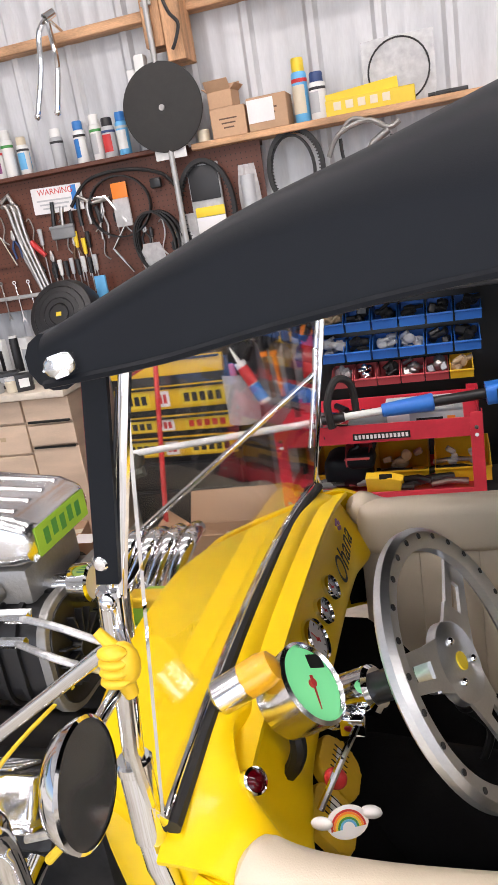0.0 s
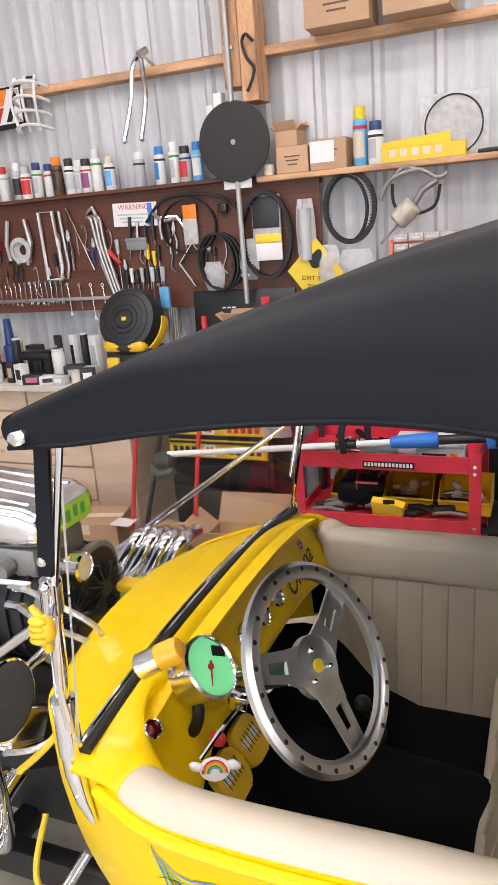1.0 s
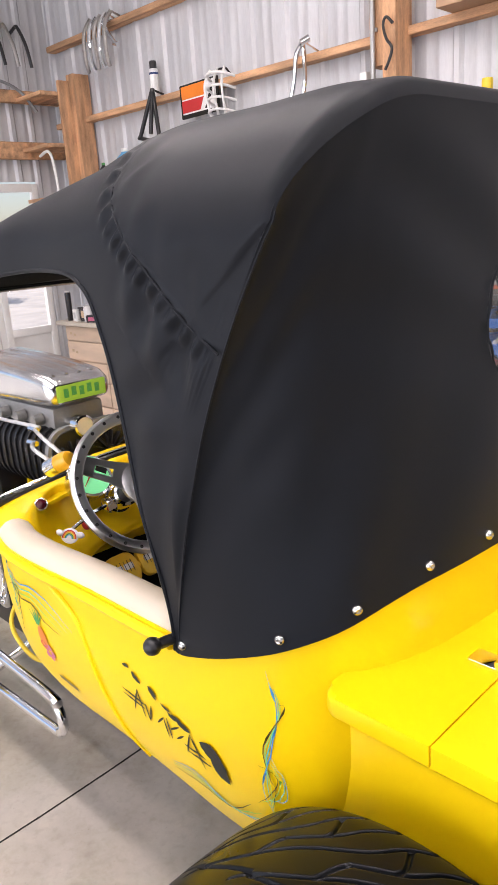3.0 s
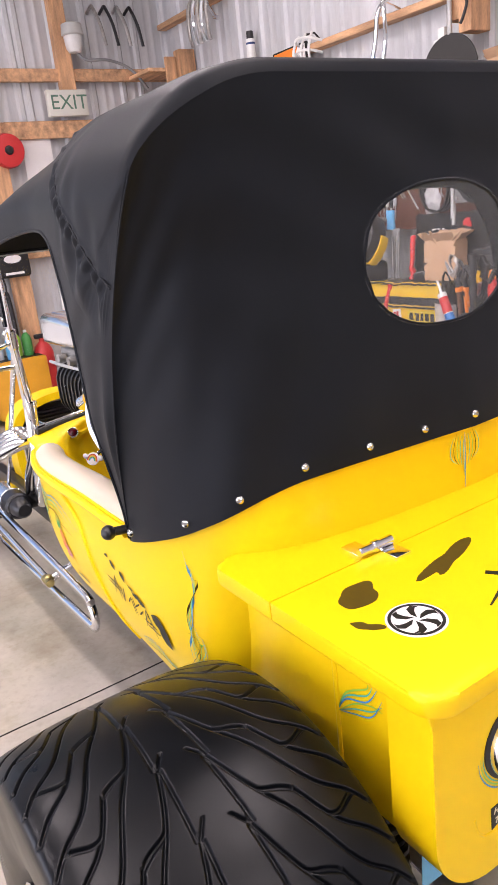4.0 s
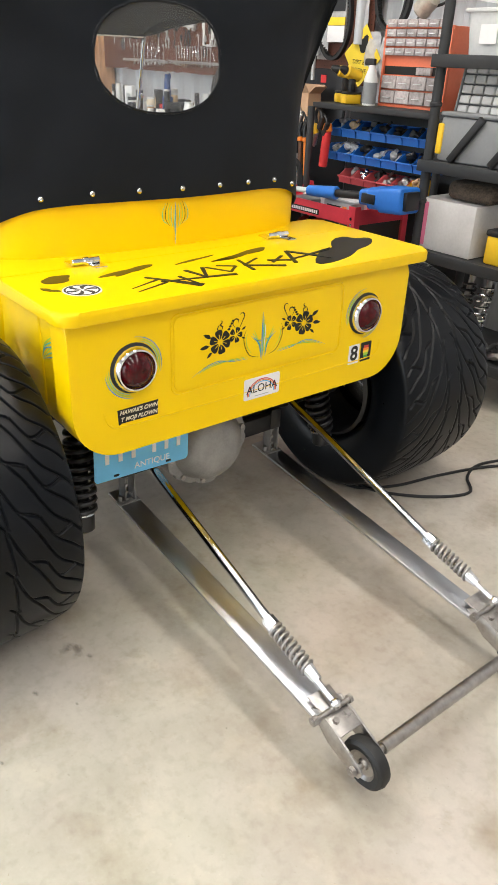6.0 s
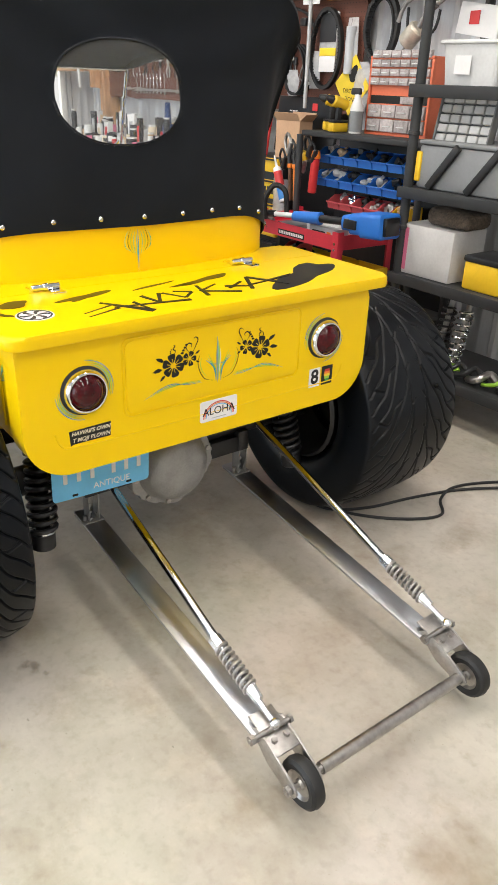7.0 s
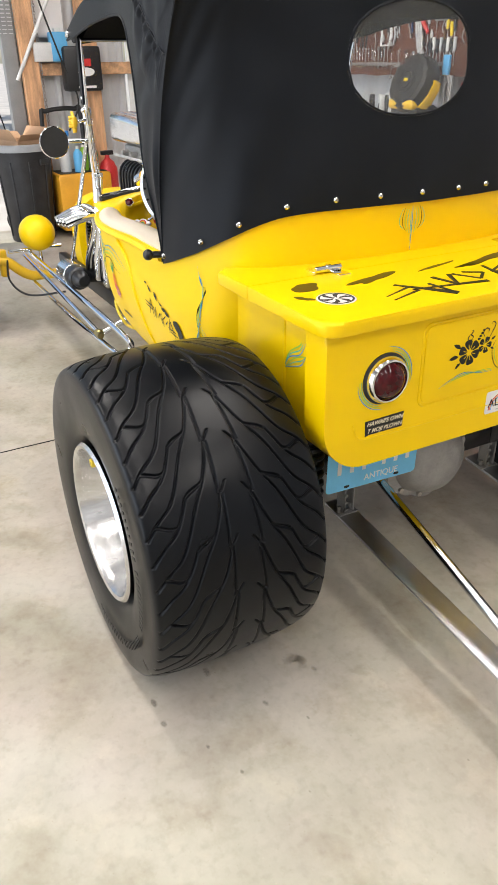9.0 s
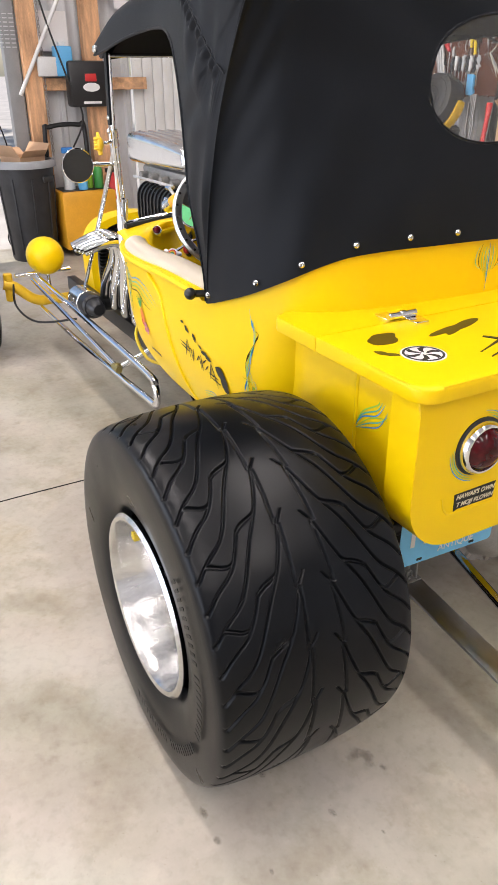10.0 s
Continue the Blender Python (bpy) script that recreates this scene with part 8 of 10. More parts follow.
part("grip", bm, SMALL["red"], t)
bm = bm_()
tube(bm, [(-2.03, PY - 0.01, 1.66), (-1.96, PY - 0.01, 1.52)], 0.012, 10)
part("jaw", bm, IRON, t)
bm = bm_()
box(bm, (-1.80, PY - 0.01, 1.70), (0.14, 0.02, 0.06), 0.01)
cyl(bm, (-1.87, PY - 0.01, 1.73), (-1.73, PY - 0.01, 1.73), 0.012)
solo("paint_roller", bm, GREYP, "grey roller frame on the pegboard", "roller")
for k in range(10):
    x = -3.75 + 0.13 * k
    frame_tool("hanging_tool", "dark steel tool hung on the pegboard", [(x, 1.90, 0.005), (x + 0.03 * math.sin(k * 3), 1.76, 0.012), (x - 0.02, 1.66 - 0.03 * (k % 2), 0.008)], 0.012 + 0.005 * (k % 2), (STEEL, IRON, SMALL["silver"])[k % 3])
bm = bm_()
lathe(bm, [(0.03, 0), (0.06, 0.008), (0.075, 0.02), (0.078, 0.035), (0.05, 0.04)], Matrix.Translation((-2.62, PY - 0.005, 1.72)) @ pose(0, 0, 0, 90), 28)
solo("tape_roll", bm, POLY, "clear plastic roll hung on the pegboard", "roll")
bm = bm_()
box(bm, (-2.83, PY - 0.01, 1.80), (0.06, 0.03, 0.15), 0.004)
solo("red_packet", bm, SMALL["red"], "red and white packet on the pegboard", "packet")


def sign(name, label, outline, m, face, cat="sign"):
    return tagged(part(name, prism(bm_(), outline, 0.003, m), face, None, "", 0), label, cat)


nm = lambda x, z, y, r=0.0: Matrix.Translation((x, y, z)) @ Matrix(((1, 0, 0, 0), (0, 0, -1, 0), (0, 1, 0, 0), (0, 0, 0, 1))) @ pose(0, 0, 0, 0, 0, r)
t = thing("warning_sign", "white warning sign with red heading on the pegboard", "sign", at=(-1.79, PY, 1.86))
part("sheet", prism(bm_(), rounded(0.29, 0.13, 0.004, 2), 0.002, nm(-1.795, 1.87, PY, -2)), WHITE, t, smooth=0)
part("lettering", words("WARNING", 0.042, nm(-1.80, 1.91, PY - 0.003, -2), 0.0006), SMALL["red"], t)
bm = bm_()
for k in range(3):
    box(bm, (-0.02, -0.0 - 0.02 * k, 0.0026), (0.20 - 0.03 * k, 0.008, 0.0006), 0, nm(-1.795, 1.87, PY, -2))
tagged(part("print_bar", bm, SMALL["silver"], t), kind="stuff")
part("blue_stripe", box(bm_(), (0.10, 0, 0.0028), (0.03, 0.12, 0.0006), 0, nm(-1.795, 1.87, PY, -2)), SMALL["blue"], t)
t = thing("dirt_sign", "yellow diamond warning sign hung below the pegboard", "sign", at=(-0.735, PY - 0.02, 1.35))
part("sheet", prism(bm_(), [(0, 0.175), (0.155, 0.0), (0, -0.175), (-0.155, 0.0)], 0.003, nm(-0.722, 1.497, PY - 0.025, -4)), SMALL["yellow"], t, smooth=0)
part("lettering", words("DIRT BIKE", 0.034, nm(-0.722, 1.462, PY - 0.0295, -4), 0.0006), INK, t)
part("lettering", words("ZONE", 0.034, nm(-0.725, 1.417, PY - 0.0295, -4), 0.0006), INK, t)
bm = bm_()
prism(bm, blob(0.09, 0.075, 24, 6, 0.3, 0, 0.065), 0.0006, nm(-0.722, 1.497, PY - 0.0285, -4))
part("pictogram", bm, INK, t)


def belt(x, z, w, h, r, y, label="black rubber drive belt hung on the wall", ribs=True, tilt=0.0):
    bm = bm_()
    n = 64
    ps = [(w / 2 * math.cos(2 * math.pi * k / n), h / 2 * math.sin(2 * math.pi * k / n)) for k in range(n)]
    rows_ = []
    for dr, dy in ((-r, 0), (-r, 0.03), (r * 0.2, 0.03), (r * 0.2, 0.0)):
        rows_.append([nm(x, z, y, tilt) @ Vector((a * (1 + dr / (w / 2)) , b * (1 + dr / (h / 2)), dy)) for a, b in ps])
    rows_.append(rows_[0])
    sheet(bm, rows_, closed_u=True)
    if ribs:
        for k in range(n):
            a, b = ps[k]
            box(bm, (0, 0, 0), (0.008, 0.006, 0.029), 0, nm(x, z, y, tilt) @ Matrix.Translation((a * (1 - 2 * (r + 0.003) / w), b * (1 - 2 * (r + 0.003) / h), 0.015)) @ pose(0, 0, 0, 0, 0, 360 * k / n))
    return solo("drive_belt", bm, RUBBER_D, label, "belt", "belts on the wall")


belt(-0.525, 1.81, 0.27, 0.36, 0.016, 3.545)
belt(-0.545, 1.80, 0.22, 0.33, 0.010, 3.560, ribs=False)
belt(-0.985, 1.70, 0.29, 0.46, 0.016, 3.530)
for k in range(3):
    belt(-1.29 + 0.012 * k, 1.58, 0.22 + 0.015 * k, 0.31, 0.008, 3.53 + 0.012 * k, "black cable coil hung on the pegboard", False, 8)
belt(-1.45, 1.78, 0.34, 0.30, 0.006, 3.545, "thin black cable loop on the pegboard", False)
bm = bm_()
wire(bm, [(-1.72, PY - 0.012, 1.82), (-1.60, PY - 0.012, 1.93), (-1.40, PY - 0.012, 1.95), (-1.20, PY - 0.012, 1.90), (-1.12, PY - 0.012, 1.80)], 0.009, 30)
solo("hose", bm, RUBBER_D, "black hose draped across the pegboard", "hose")
bm = bm_()
box(bm, (-1.235, PY - 0.014, 1.86), (0.06, 0.03, 0.05), 0.01)
solo("hose_fitting", bm, IRON, "black fitting on the draped hose", "fitting")
# hanging packets
t = thing("belt_packet", "boxed belt packet with yellow and white label", "packet", at=(-0.985, 3.5, 1.52))
part("bag", box(bm_(), (-0.985, 3.535, 1.74), (0.165, 0.02, 0.34), 0.008), POLY, t)
part("dark_card", box(bm_(), (-0.985, 3.522, 1.82), (0.15, 0.006, 0.16), 0.002), SMALL["black"], t)
part("yellow_band", box(bm_(), (-0.975, 3.520, 1.685), (0.15, 0.006, 0.045), 0.002), SMALL["yellow"], t)
part("white_card", box(bm_(), (-0.975, 3.520, 1.615), (0.15, 0.006, 0.09), 0.002), WHITE, t)
t = thing("orange_packet", "orange and clear tool packet on the pegboard", "packet", at=(-1.44, PY, 1.7))
part("card", box(bm_(), (-1.44, PY - 0.01, 1.85), (0.085, 0.006, 0.09), 0.002), SMALL["orange"], t)
part("blister", box(bm_(), (-1.44, PY - 0.016, 1.75), (0.09, 0.02, 0.14), 0.008), POLY, t)
for x, z, w, h, s in ((-0.765, 1.70, 0.11, 0.34, 1), (-0.66, 1.50, 0.16, 0.26, 2), (-0.50, 1.50, 0.20, 0.20, 3), (-1.10, 1.58, 0.12, 0.22, 4), (-1.32, 1.50, 0.13, 0.16, 5)):
    bm = bm_()
    rr2 = random.Random(s)
    sheet(bm, [[Vector((x + w * (i / 7 - 0.5) * (0.7 + 0.3 * math.sin(math.pi * j / 9)), 3.53 - 0.025 * math.sin(math.pi * i / 7) * math.sin(math.pi * j / 9) + rr2.uniform(-0.006, 0.006), z + h * (0.5 - j / 9))) for i in range(8)] for j in range(10)])
    solo("hanging_bag", bm, POLY, "clear plastic bag of parts hung on the wall", "bag", "bags on the wall")
bm = bm_()
tube(bm, [(-0.765, 3.52, 1.82), (-0.765, 3.515, 1.56)], [0.035, 0.03], 14)
solo("grey_filter", bm, SMALL["silver"], "long grey part inside a hanging bag", "spare part")
# hanging lamp-like tool on the sheet metal
t = thing("sprayer", "pale metal spray gun hung under the shelf", "spray gun", at=(-0.22, 3.5, 1.72))
bm = bm_()
cyl(bm, (-0.28, 3.48, 1.72), (-0.19, 3.48, 1.80), 0.052, seg=24, bev=0.012)
part("cup", bm, mat("dull_cream_metal", (0.50, 0.46, 0.38), 0.45, 0.2, var=0.2, scale=30), t)
bm = bm_()
tube(bm, [(-0.19, 3.48, 1.80), (-0.15, 3.48, 1.86), (-0.08, 3.48, 1.90)], 0.016, 10)
wire(bm, [(-0.36, 3.49, 1.83), (-0.30, 3.48, 1.92), (-0.17, 3.48, 1.955), (-0.08, 3.48, 1.91), (-0.03, 3.48, 1.93)], 0.012, 24)
wire(bm, [(-0.30, 3.48, 1.92), (-0.24, 3.48, 1.97), (-0.17, 3.48, 1.955)], 0.010, 12)
wire(bm, [(-0.26, 3.48, 1.72), (-0.34, 3.48, 1.64), (-0.36, 3.48, 1.62)], 0.006, 10)
part("frame", bm, CASTGREY, t)
bm = bm_()
wire(bm, [(-0.30, 3.50, 1.90), (-0.29, 3.50, 1.80), (-0.22, 3.50, 1.75), (-0.10, 3.50, 1.78), (-0.07, 3.50, 1.88)], 0.008, 24)
part("hose", bm, RUBBER_D, t)
# things hung on the girt
bm = bm_()
for s in (-1, 1):
    wire(bm, [(-1.60, 3.46, 2.66), (-1.625 + 0.03 * s, 3.46, 2.60), (-1.64 + 0.045 * s, 3.46, 2.45), (-1.70 + 0.055 * s, 3.46, 2.26)], 0.014, 24)
    ball(bm, (-1.70 + 0.055 * s, 3.46, 2.255), 0.018, 10)
cyl(bm, (-1.60, 3.44, 2.655), (-1.57, 3.48, 2.68), 0.02)
tube(bm, [(-1.60, 3.46, 2.665), (-1.60, 3.60, 2.63)], 0.008, 8)
solo("bike_fork", bm, CHROME, "chrome fork legs hung from the girt", "fork")
t = thing("stripe_sign", "white sign with orange and red stripes on the girt", "sign", at=(-2.66, 3.55, 2.43))
part("board", prism(bm_(), rounded(0.40, 0.225, 0.005, 2), 0.012, nm(-2.66, 2.53, 3.57, 1)), INK, t, smooth=0)
part("white_field", prism(bm_(), [(-0.18, -0.085), (0.18, -0.085), (0.18, 0.10), (-0.18, 0.10)], 0.002, nm(-2.66, 2.53, 3.5575, 1)), WHITE, t, smooth=0)
part("orange_stripe", prism(bm_(), [(-0.18, 0.015), (0.055, 0.015), (0.10, 0.10), (-0.18, 0.10)], 0.002, nm(-2.66, 2.53, 3.555, 1)), SMALL["orange"], t, smooth=0)
part("red_stripe", prism(bm_(), [(-0.18, -0.075), (0.01, -0.075), (0.055, 0.005), (-0.18, 0.005)], 0.002, nm(-2.66, 2.53, 3.555, 1)), SMALL["red"], t, smooth=0)
part("black_wedge", prism(bm_(), [(0.06, -0.075), (0.15, 0.09), (0.17, 0.09), (0.10, -0.075)], 0.002, nm(-2.66, 2.53, 3.555, 1)), INK, t, smooth=0)
t = thing("face_guard", "white cage face guard hung on the girt", "guard", at=(-2.36, 3.45, 2.4))
for k in range(4):
    bm = bm_()
    z0 = 2.62 - 0.075 * k
    wire(bm, [(-2.47, 3.52, z0 - 0.02), (-2.44, 3.44, z0), (-2.36, 3.41, z0 + 0.01), (-2.28, 3.44, z0), (-2.25, 3.52, z0 - 0.02)], 0.009, 20)
    part("bar", bm, WHITEP, t)
for q in (-0.07, 0.0, 0.07):
    bm = bm_()
    wire(bm, [(-2.36 + q, 3.47, 2.66), (-2.36 + q * 1.2, 3.42, 2.55), (-2.36 + q, 3.45, 2.37)], 0.009, 16)
    part("bar", bm, WHITEP, t)
part("hook", tube(bm_(), [(-2.36, 3.47, 2.655), (-2.36, 3.55, 2.67), (-2.36, 3.60, 2.63)], 0.007, 8), IRON, t)
bm = bm_()
for q in ((-3.10, 2.66, -3.12, 2.35), (-3.10, 2.66, -3.02, 2.30), (-3.10, 2.66, -3.25, 2.34)):
    tube(bm, [(q[0], 3.50, q[1]), (q[2], 3.46, q[3])], 0.016, 10)
tube(bm, [(-3.27, 3.46, 2.34), (-3.05, 3.47, 2.29)], 0.014, 10)
tube(bm, [(-3.10, 3.50, 2.655), (-3.10, 3.60, 2.63)], 0.008, 8)
solo("bicycle_swingarm", bm, IRON, "black bicycle swing arm hung on the girt", "bike part")
for k in range(5):
    bm = bm_()
    x = -3.86 + 0.07 * k
    wire(bm, [(x + 0.05, 3.52, 3.28), (x, 3.48, 3.18), (x - 0.02 + 0.01 * (k % 3), 3.48, 3.0), (x + 0.02 * (k % 2), 3.49, 2.90)], 0.016, 18)
    tube(bm, [(x + 0.05, 3.52, 3.275), (x + 0.05, 3.60, 3.25)], 0.008, 8)
    solo("bike_fork", bm, CHROME if k % 2 else STEEL, "chrome fork tube hung from the upper girt", "fork", "forks on the upper girt")
bm = bm_()
wire(bm, [(-3.62, 3.50, 3.20), (-3.52, 3.48, 3.10), (-3.46, 3.48, 3.03)], 0.013, 14)
tube(bm, [(-3.62, 3.50, 3.20), (-3.62, 3.60, 3.25)], 0.008, 8)
cyl(bm, (-3.48, 3.48, 3.04), (-3.43, 3.48, 3.02), 0.018)
solo("bike_crank", bm, CHROME, "chrome bar hung from the upper girt", "bike part")

# ---- workbench with plywood drawers ----
bench = thing("workbench", "long plywood workbench with drawers", "workbench", at=(-2.95, 3.35, 0))
BF = 3.10
part("worktop", box(bm_(), (-2.98, 3.36, 0.945), (2.46, 0.58, 0.035), 0.004), mat("pale_worktop", (0.60, 0.53, 0.44), 0.5, var=0.15, scale=6), bench, "pale worn bench top")
part("carcass", box(bm_(), (-2.98, 3.40, 0.46), (2.40, 0.50, 0.92)), PLY, bench)
xs_ = [-4.16, -3.58, -2.90, -2.45, -2.04]
zs_ = [0.92, 0.79, 0.62, 0.45, 0.24, 0.04]
for i in range(4):
    for j in range(5):
        if (i, j) in ((1, 1),):
            continue
        x0, x1, z1, z0 = xs_[i] + 0.006, xs_[i + 1] - 0.006, zs_[j] - 0.006, zs_[j + 1] + 0.006
        d = part("drawer", box(bm_(), ((x0 + x1) / 2, BF + 0.035, (z0 + z1) / 2), (x1 - x0, 0.02, z1 - z0), 0.003, None, 1), PLY, bench)
        bm = bm_()
        for q in range(RND.randint(2, 4)):
            box(bm, (x0 + 0.06 + 0.055 * q + 0.02, BF + 0.0245, (z0 + z1) / 2 + 0.012 * math.sin(q * 5)), (0.035, 0.001, 0.022))
        tagged(part("pencil_mark", bm, SMALL["tan"], d), kind="stuff")
# black panel painted for the shade inside the open bay
part("open_bay", box(bm_(), (-3.24, BF + 0.034, 0.705), (0.64, 0.012, 0.15)), INK, bench)
part("bay_box", box(bm_(), (-3.30, BF + 0.02, 0.69), (0.28, 0.03, 0.07), 0.004), SMALL["red"], bench)
part("cupboard_door", box(bm_(), (-1.90, BF + 0.035, 0.35), (0.27, 0.02, 0.60), 0.003, None, 1), PLY, bench)
part("drawer", box(bm_(), (-1.90, BF + 0.035, 0.72), (0.27, 0.02, 0.11), 0.003, None, 1), PLY, bench)
part("drawer", box(bm_(), (-1.90, BF + 0.035, 0.855), (0.27, 0.02, 0.12), 0.003, None, 1), PLY, bench)
# black strips put the shade of the pull slots into colour
bm = bm_()
box(bm, (-1.90, BF + 0.022, 0.795), (0.24, 0.012, 0.012))
box(bm, (-1.90, BF + 0.022, 0.655), (0.24, 0.012, 0.008))
part("pull_slot", bm, INK, bench)
# jobsite fan/radio, yellow and black
t = thing("jobsite_radio", "round black and yellow jobsite speaker on the bench", "speaker", at=(-1.77, 3.32, 0.9625))
part("base", box(bm_(), (-1.77, 3.33, 1.06), (0.30, 0.20, 0.19), 0.03), PLASTIC_K, t)
part("yellow_body", box(bm_(), (-1.77, 3.29, 1.165), (0.27, 0.20, 0.07), 0.03, None, 3), YELP, t)
rm = Matrix.Translation((-1.765, 3.30, 1.29)) @ pose(0, 0, 0, 68)
part("cage", lathe(bm_(), [(0.19, -0.06), (0.195, 0.0), (0.175, 0.05), (0.13, 0.066), (0.06, 0.07), (0, 0.07)], rm, 40), PLASTIC_K, t)
part("yellow_bumper", lathe(bm_(), [(0.16, -0.08), (0.200, -0.075), (0.208, -0.035), (0.202, -0.008), (0.18, -0.006)], rm, 30, math.pi * 0.95, math.pi * 2.05), YELP, t)
for k in range(4):
    part("grille_ring", lathe(bm_(), [(0.05 + 0.03 * k, 0.0715 - 0.004 * k), (0.054 + 0.03 * k, 0.076 - 0.004 * k), (0.058 + 0.03 * k, 0.0705 - 0.004 * k)], rm, 32), IRON, t)
for x in (-1.86, -1.69):
    part("yellow_latch", box(bm_(), (x, 3.22, 1.06), (0.08, 0.03, 0.08), 0.01), YELP, t)
part("badge", box(bm_(), (0, 0, 0.0722), (0.03, 0.022, 0.004), 0.002, rm), SMALL["yellow"], t)
# bench clutter
BT = 0.9626
CL = [("black", 0.06, 0.26), ("white", 0.09, 0.12), ("silver", 0.10, 0.05), ("red", 0.05, 0.05), ("black", 0.12, 0.07), ("white", 0.06, 0.10), ("black", 0.14, 0.06), ("cream", 0.10, 0.06), ("silver", 0.08, 0.10), ("pink", 0.06, 0.05), ("black", 0.06, 0.12), ("white", 0.12, 0.05), ("black", 0.10, 0.09), ("tan", 0.07, 0.08)]
for k in range(69):
    c, w, h = CL[(k * 5 + k // 23) % len(CL)]
    x = -4.08 + (k % 23) * 0.095 + RND.uniform(-0.02, 0.02)
    y = 3.14 + 0.135 * (k // 23) + RND.uniform(-0.02, 0.02)
    w *= 0.85
    h = min(0.24, h * (1.0, 1.4, 2.6)[k // 23])
    if x + w / 2 > -1.95:
        continue
    if k % 3 == 0 and w < 0.11:
        t = thing("tub", f"{c} tub standing on the workbench", "tub", "clutter on the bench", (x, y, BT))
        part("tub_body", lathe(bm_(), [(0, 0), (w * 0.42, 0), (w * 0.48, 0.004), (w * 0.5, h * 0.9), (w * 0.44, h), (0, h)], Matrix.Translation((x, y, BT)), 18), SMALL[c], t)
        part("lid", cyl(bm_(), (x, y, BT + h), (x, y, BT + h + 0.012), w * 0.46, seg=18, bev=0.002), SMALL["white"], t)
    else:
        t = thing("box", f"{c} box lying on the workbench", "box", "clutter on the bench", (x, y, BT))
        m = Matrix.Translation((x, y, BT)) @ pose(0, 0, 0, 0, 0, RND.uniform(-30, 30))
        part("box_body", box(bm_(), (0, 0, h / 2), (w, w * 0.7, h), 0.004, m), SMALL[c], t)
        part("label", box(bm_(), (0, -w * 0.351, h * 0.5), (w * 0.6, 0.001, h * 0.5), 0, m), SMALL[CL[(k * 5 + 3) % 14][0]], t)
bm = bm_()
cyl(bm, (-2.68, 3.34, BT), (-2.68, 3.34, BT + 0.20), 0.045, bev=0.01)
cyl(bm, (-2.68, 3.34, BT + 0.2), (-2.68, 3.34, BT + 0.36), 0.03, 0.022, bev=0.005)
solo("bench_drill", bm, SMALL["navy"], "blue and black upright bottle on the bench", "bottle")
bm = bm_()
box(bm, (-2.45, 3.3, BT + 0.14), (0.24, 0.12, 0.05), 0.01)
box(bm, (-2.45, 3.3, BT + 0.06), (0.10, 0.10, 0.12), 0.01)
cyl(bm, (-2.30, 3.3, BT + 0.13), (-2.30, 3.3, BT + 0.18), 0.03)
solo("vise", bm, IRON, "black bench vise on the workbench", "vise")
bm = bm_()
cyl(bm, (-1.575, 3.42, BT), (-1.575, 3.42, BT + 0.33), 0.008)
for k in range(4):
    cyl(bm, (-1.60 + 0.02 * k, 3.43, BT), (-1.59 + 0.015 * k, 3.45, BT + 0.38), 0.007)
solo("rod_bundle", bm, STEEL, "bundle of thin rods standing on the bench", "rods")
bm = bm_()
box(bm, (-1.60, 3.44, BT + 0.44), (0.06, 0.02, 0.12), 0.004)
solo("blue_packet", bm, SMALL["lightblue"], "light blue packet on the wall", "packet")

# ---- black tool chest with yellow drawers ----
chest = thing("tool_chest", "black tool chest covered in yellow and red stickers", "tool chest", at=(-1.2, 3.35, 0))
part("cabinet", box(bm_(), (-1.20, 3.38, 0.54), (0.62, 0.50, 1.0), 0.008), IRON, chest, "black steel cabinet")
for k, (z0, z1) in enumerate(((0.965, 1.06), (0.80, 0.925), (0.685, 0.775), (0.555, 0.665), (0.40, 0.53), (0.22, 0.38))):
    col = YELP if k < 4 else IRON
    d = part("drawer", box(bm_(), (-1.205, 3.12, (z0 + z1) / 2), (0.58, 0.03, z1 - z0 - 0.012), 0.004), col, chest)
    part("pull", box(bm_(), (-1.205, 3.098, z1 - 0.012), (0.56, 0.016, 0.010), 0.003), IRON, d)
    if k in (1, 2, 3):
        for q, (cx_, w_, c_) in enumerate(((-1.40, 0.15, "black"), (-1.245, 0.05, "red"), (-1.04, 0.20, "black"))):
            z_ = (z0 + z1) / 2 - 0.004
            s_ = part("sticker", box(bm_(), (cx_, 3.1035, z_), (w_ + 0.02, 0.002, (z1 - z0) * 0.62)), SMALL["yellow"] if c_ != "red" else WHITE, d)
            bm = bm_()
            n_ = max(2, int(w_ / 0.035))
            for i in range(n_):
                box(bm, (cx_ - w_ / 2 + (i + 0.5) * w_ / n_, 3.1018, z_), (w_ / n_ * 0.7, 0.001, (z1 - z0) * 0.36))
            tagged(part("print_bar", bm, SMALL[c_ if k != 2 else ("red" if q == 2 else c_)], s_), kind="stuff")
part("open_lid", box(bm_(), (-1.16, 3.52, 1.24), (0.62, 0.03, 0.36), 0.006, Matrix.Translation((-1.16, 3.52, 1.06)) @ pose(0, 0, 0, -6) @ Matrix.Translation((1.16, -3.52, -1.06))), IRON, chest, "raised black lid")
part("lid_sticker", box(bm_(), (-1.0, 3.468, 1.36), (0.05, 0.003, 0.045)), SMALL["red"], chest)
bm = bm_()
for k in range(3):
    box(bm, (-1.25 + 0.03 * k, 3.468, 1.33), (0.02, 0.002, 0.008))
part("lid_mark", bm, WHITE, chest)
carton(-1.075, 3.36, 1.0425, 0.22, 0.12, 0.235, 5, "brown carton standing open in the tool chest", open_top=True)
bm = bm_()
cyl(bm, (-1.30, 3.30, 1.0425), (-1.32, 3.34, 1.22), 0.014, bev=0.004)
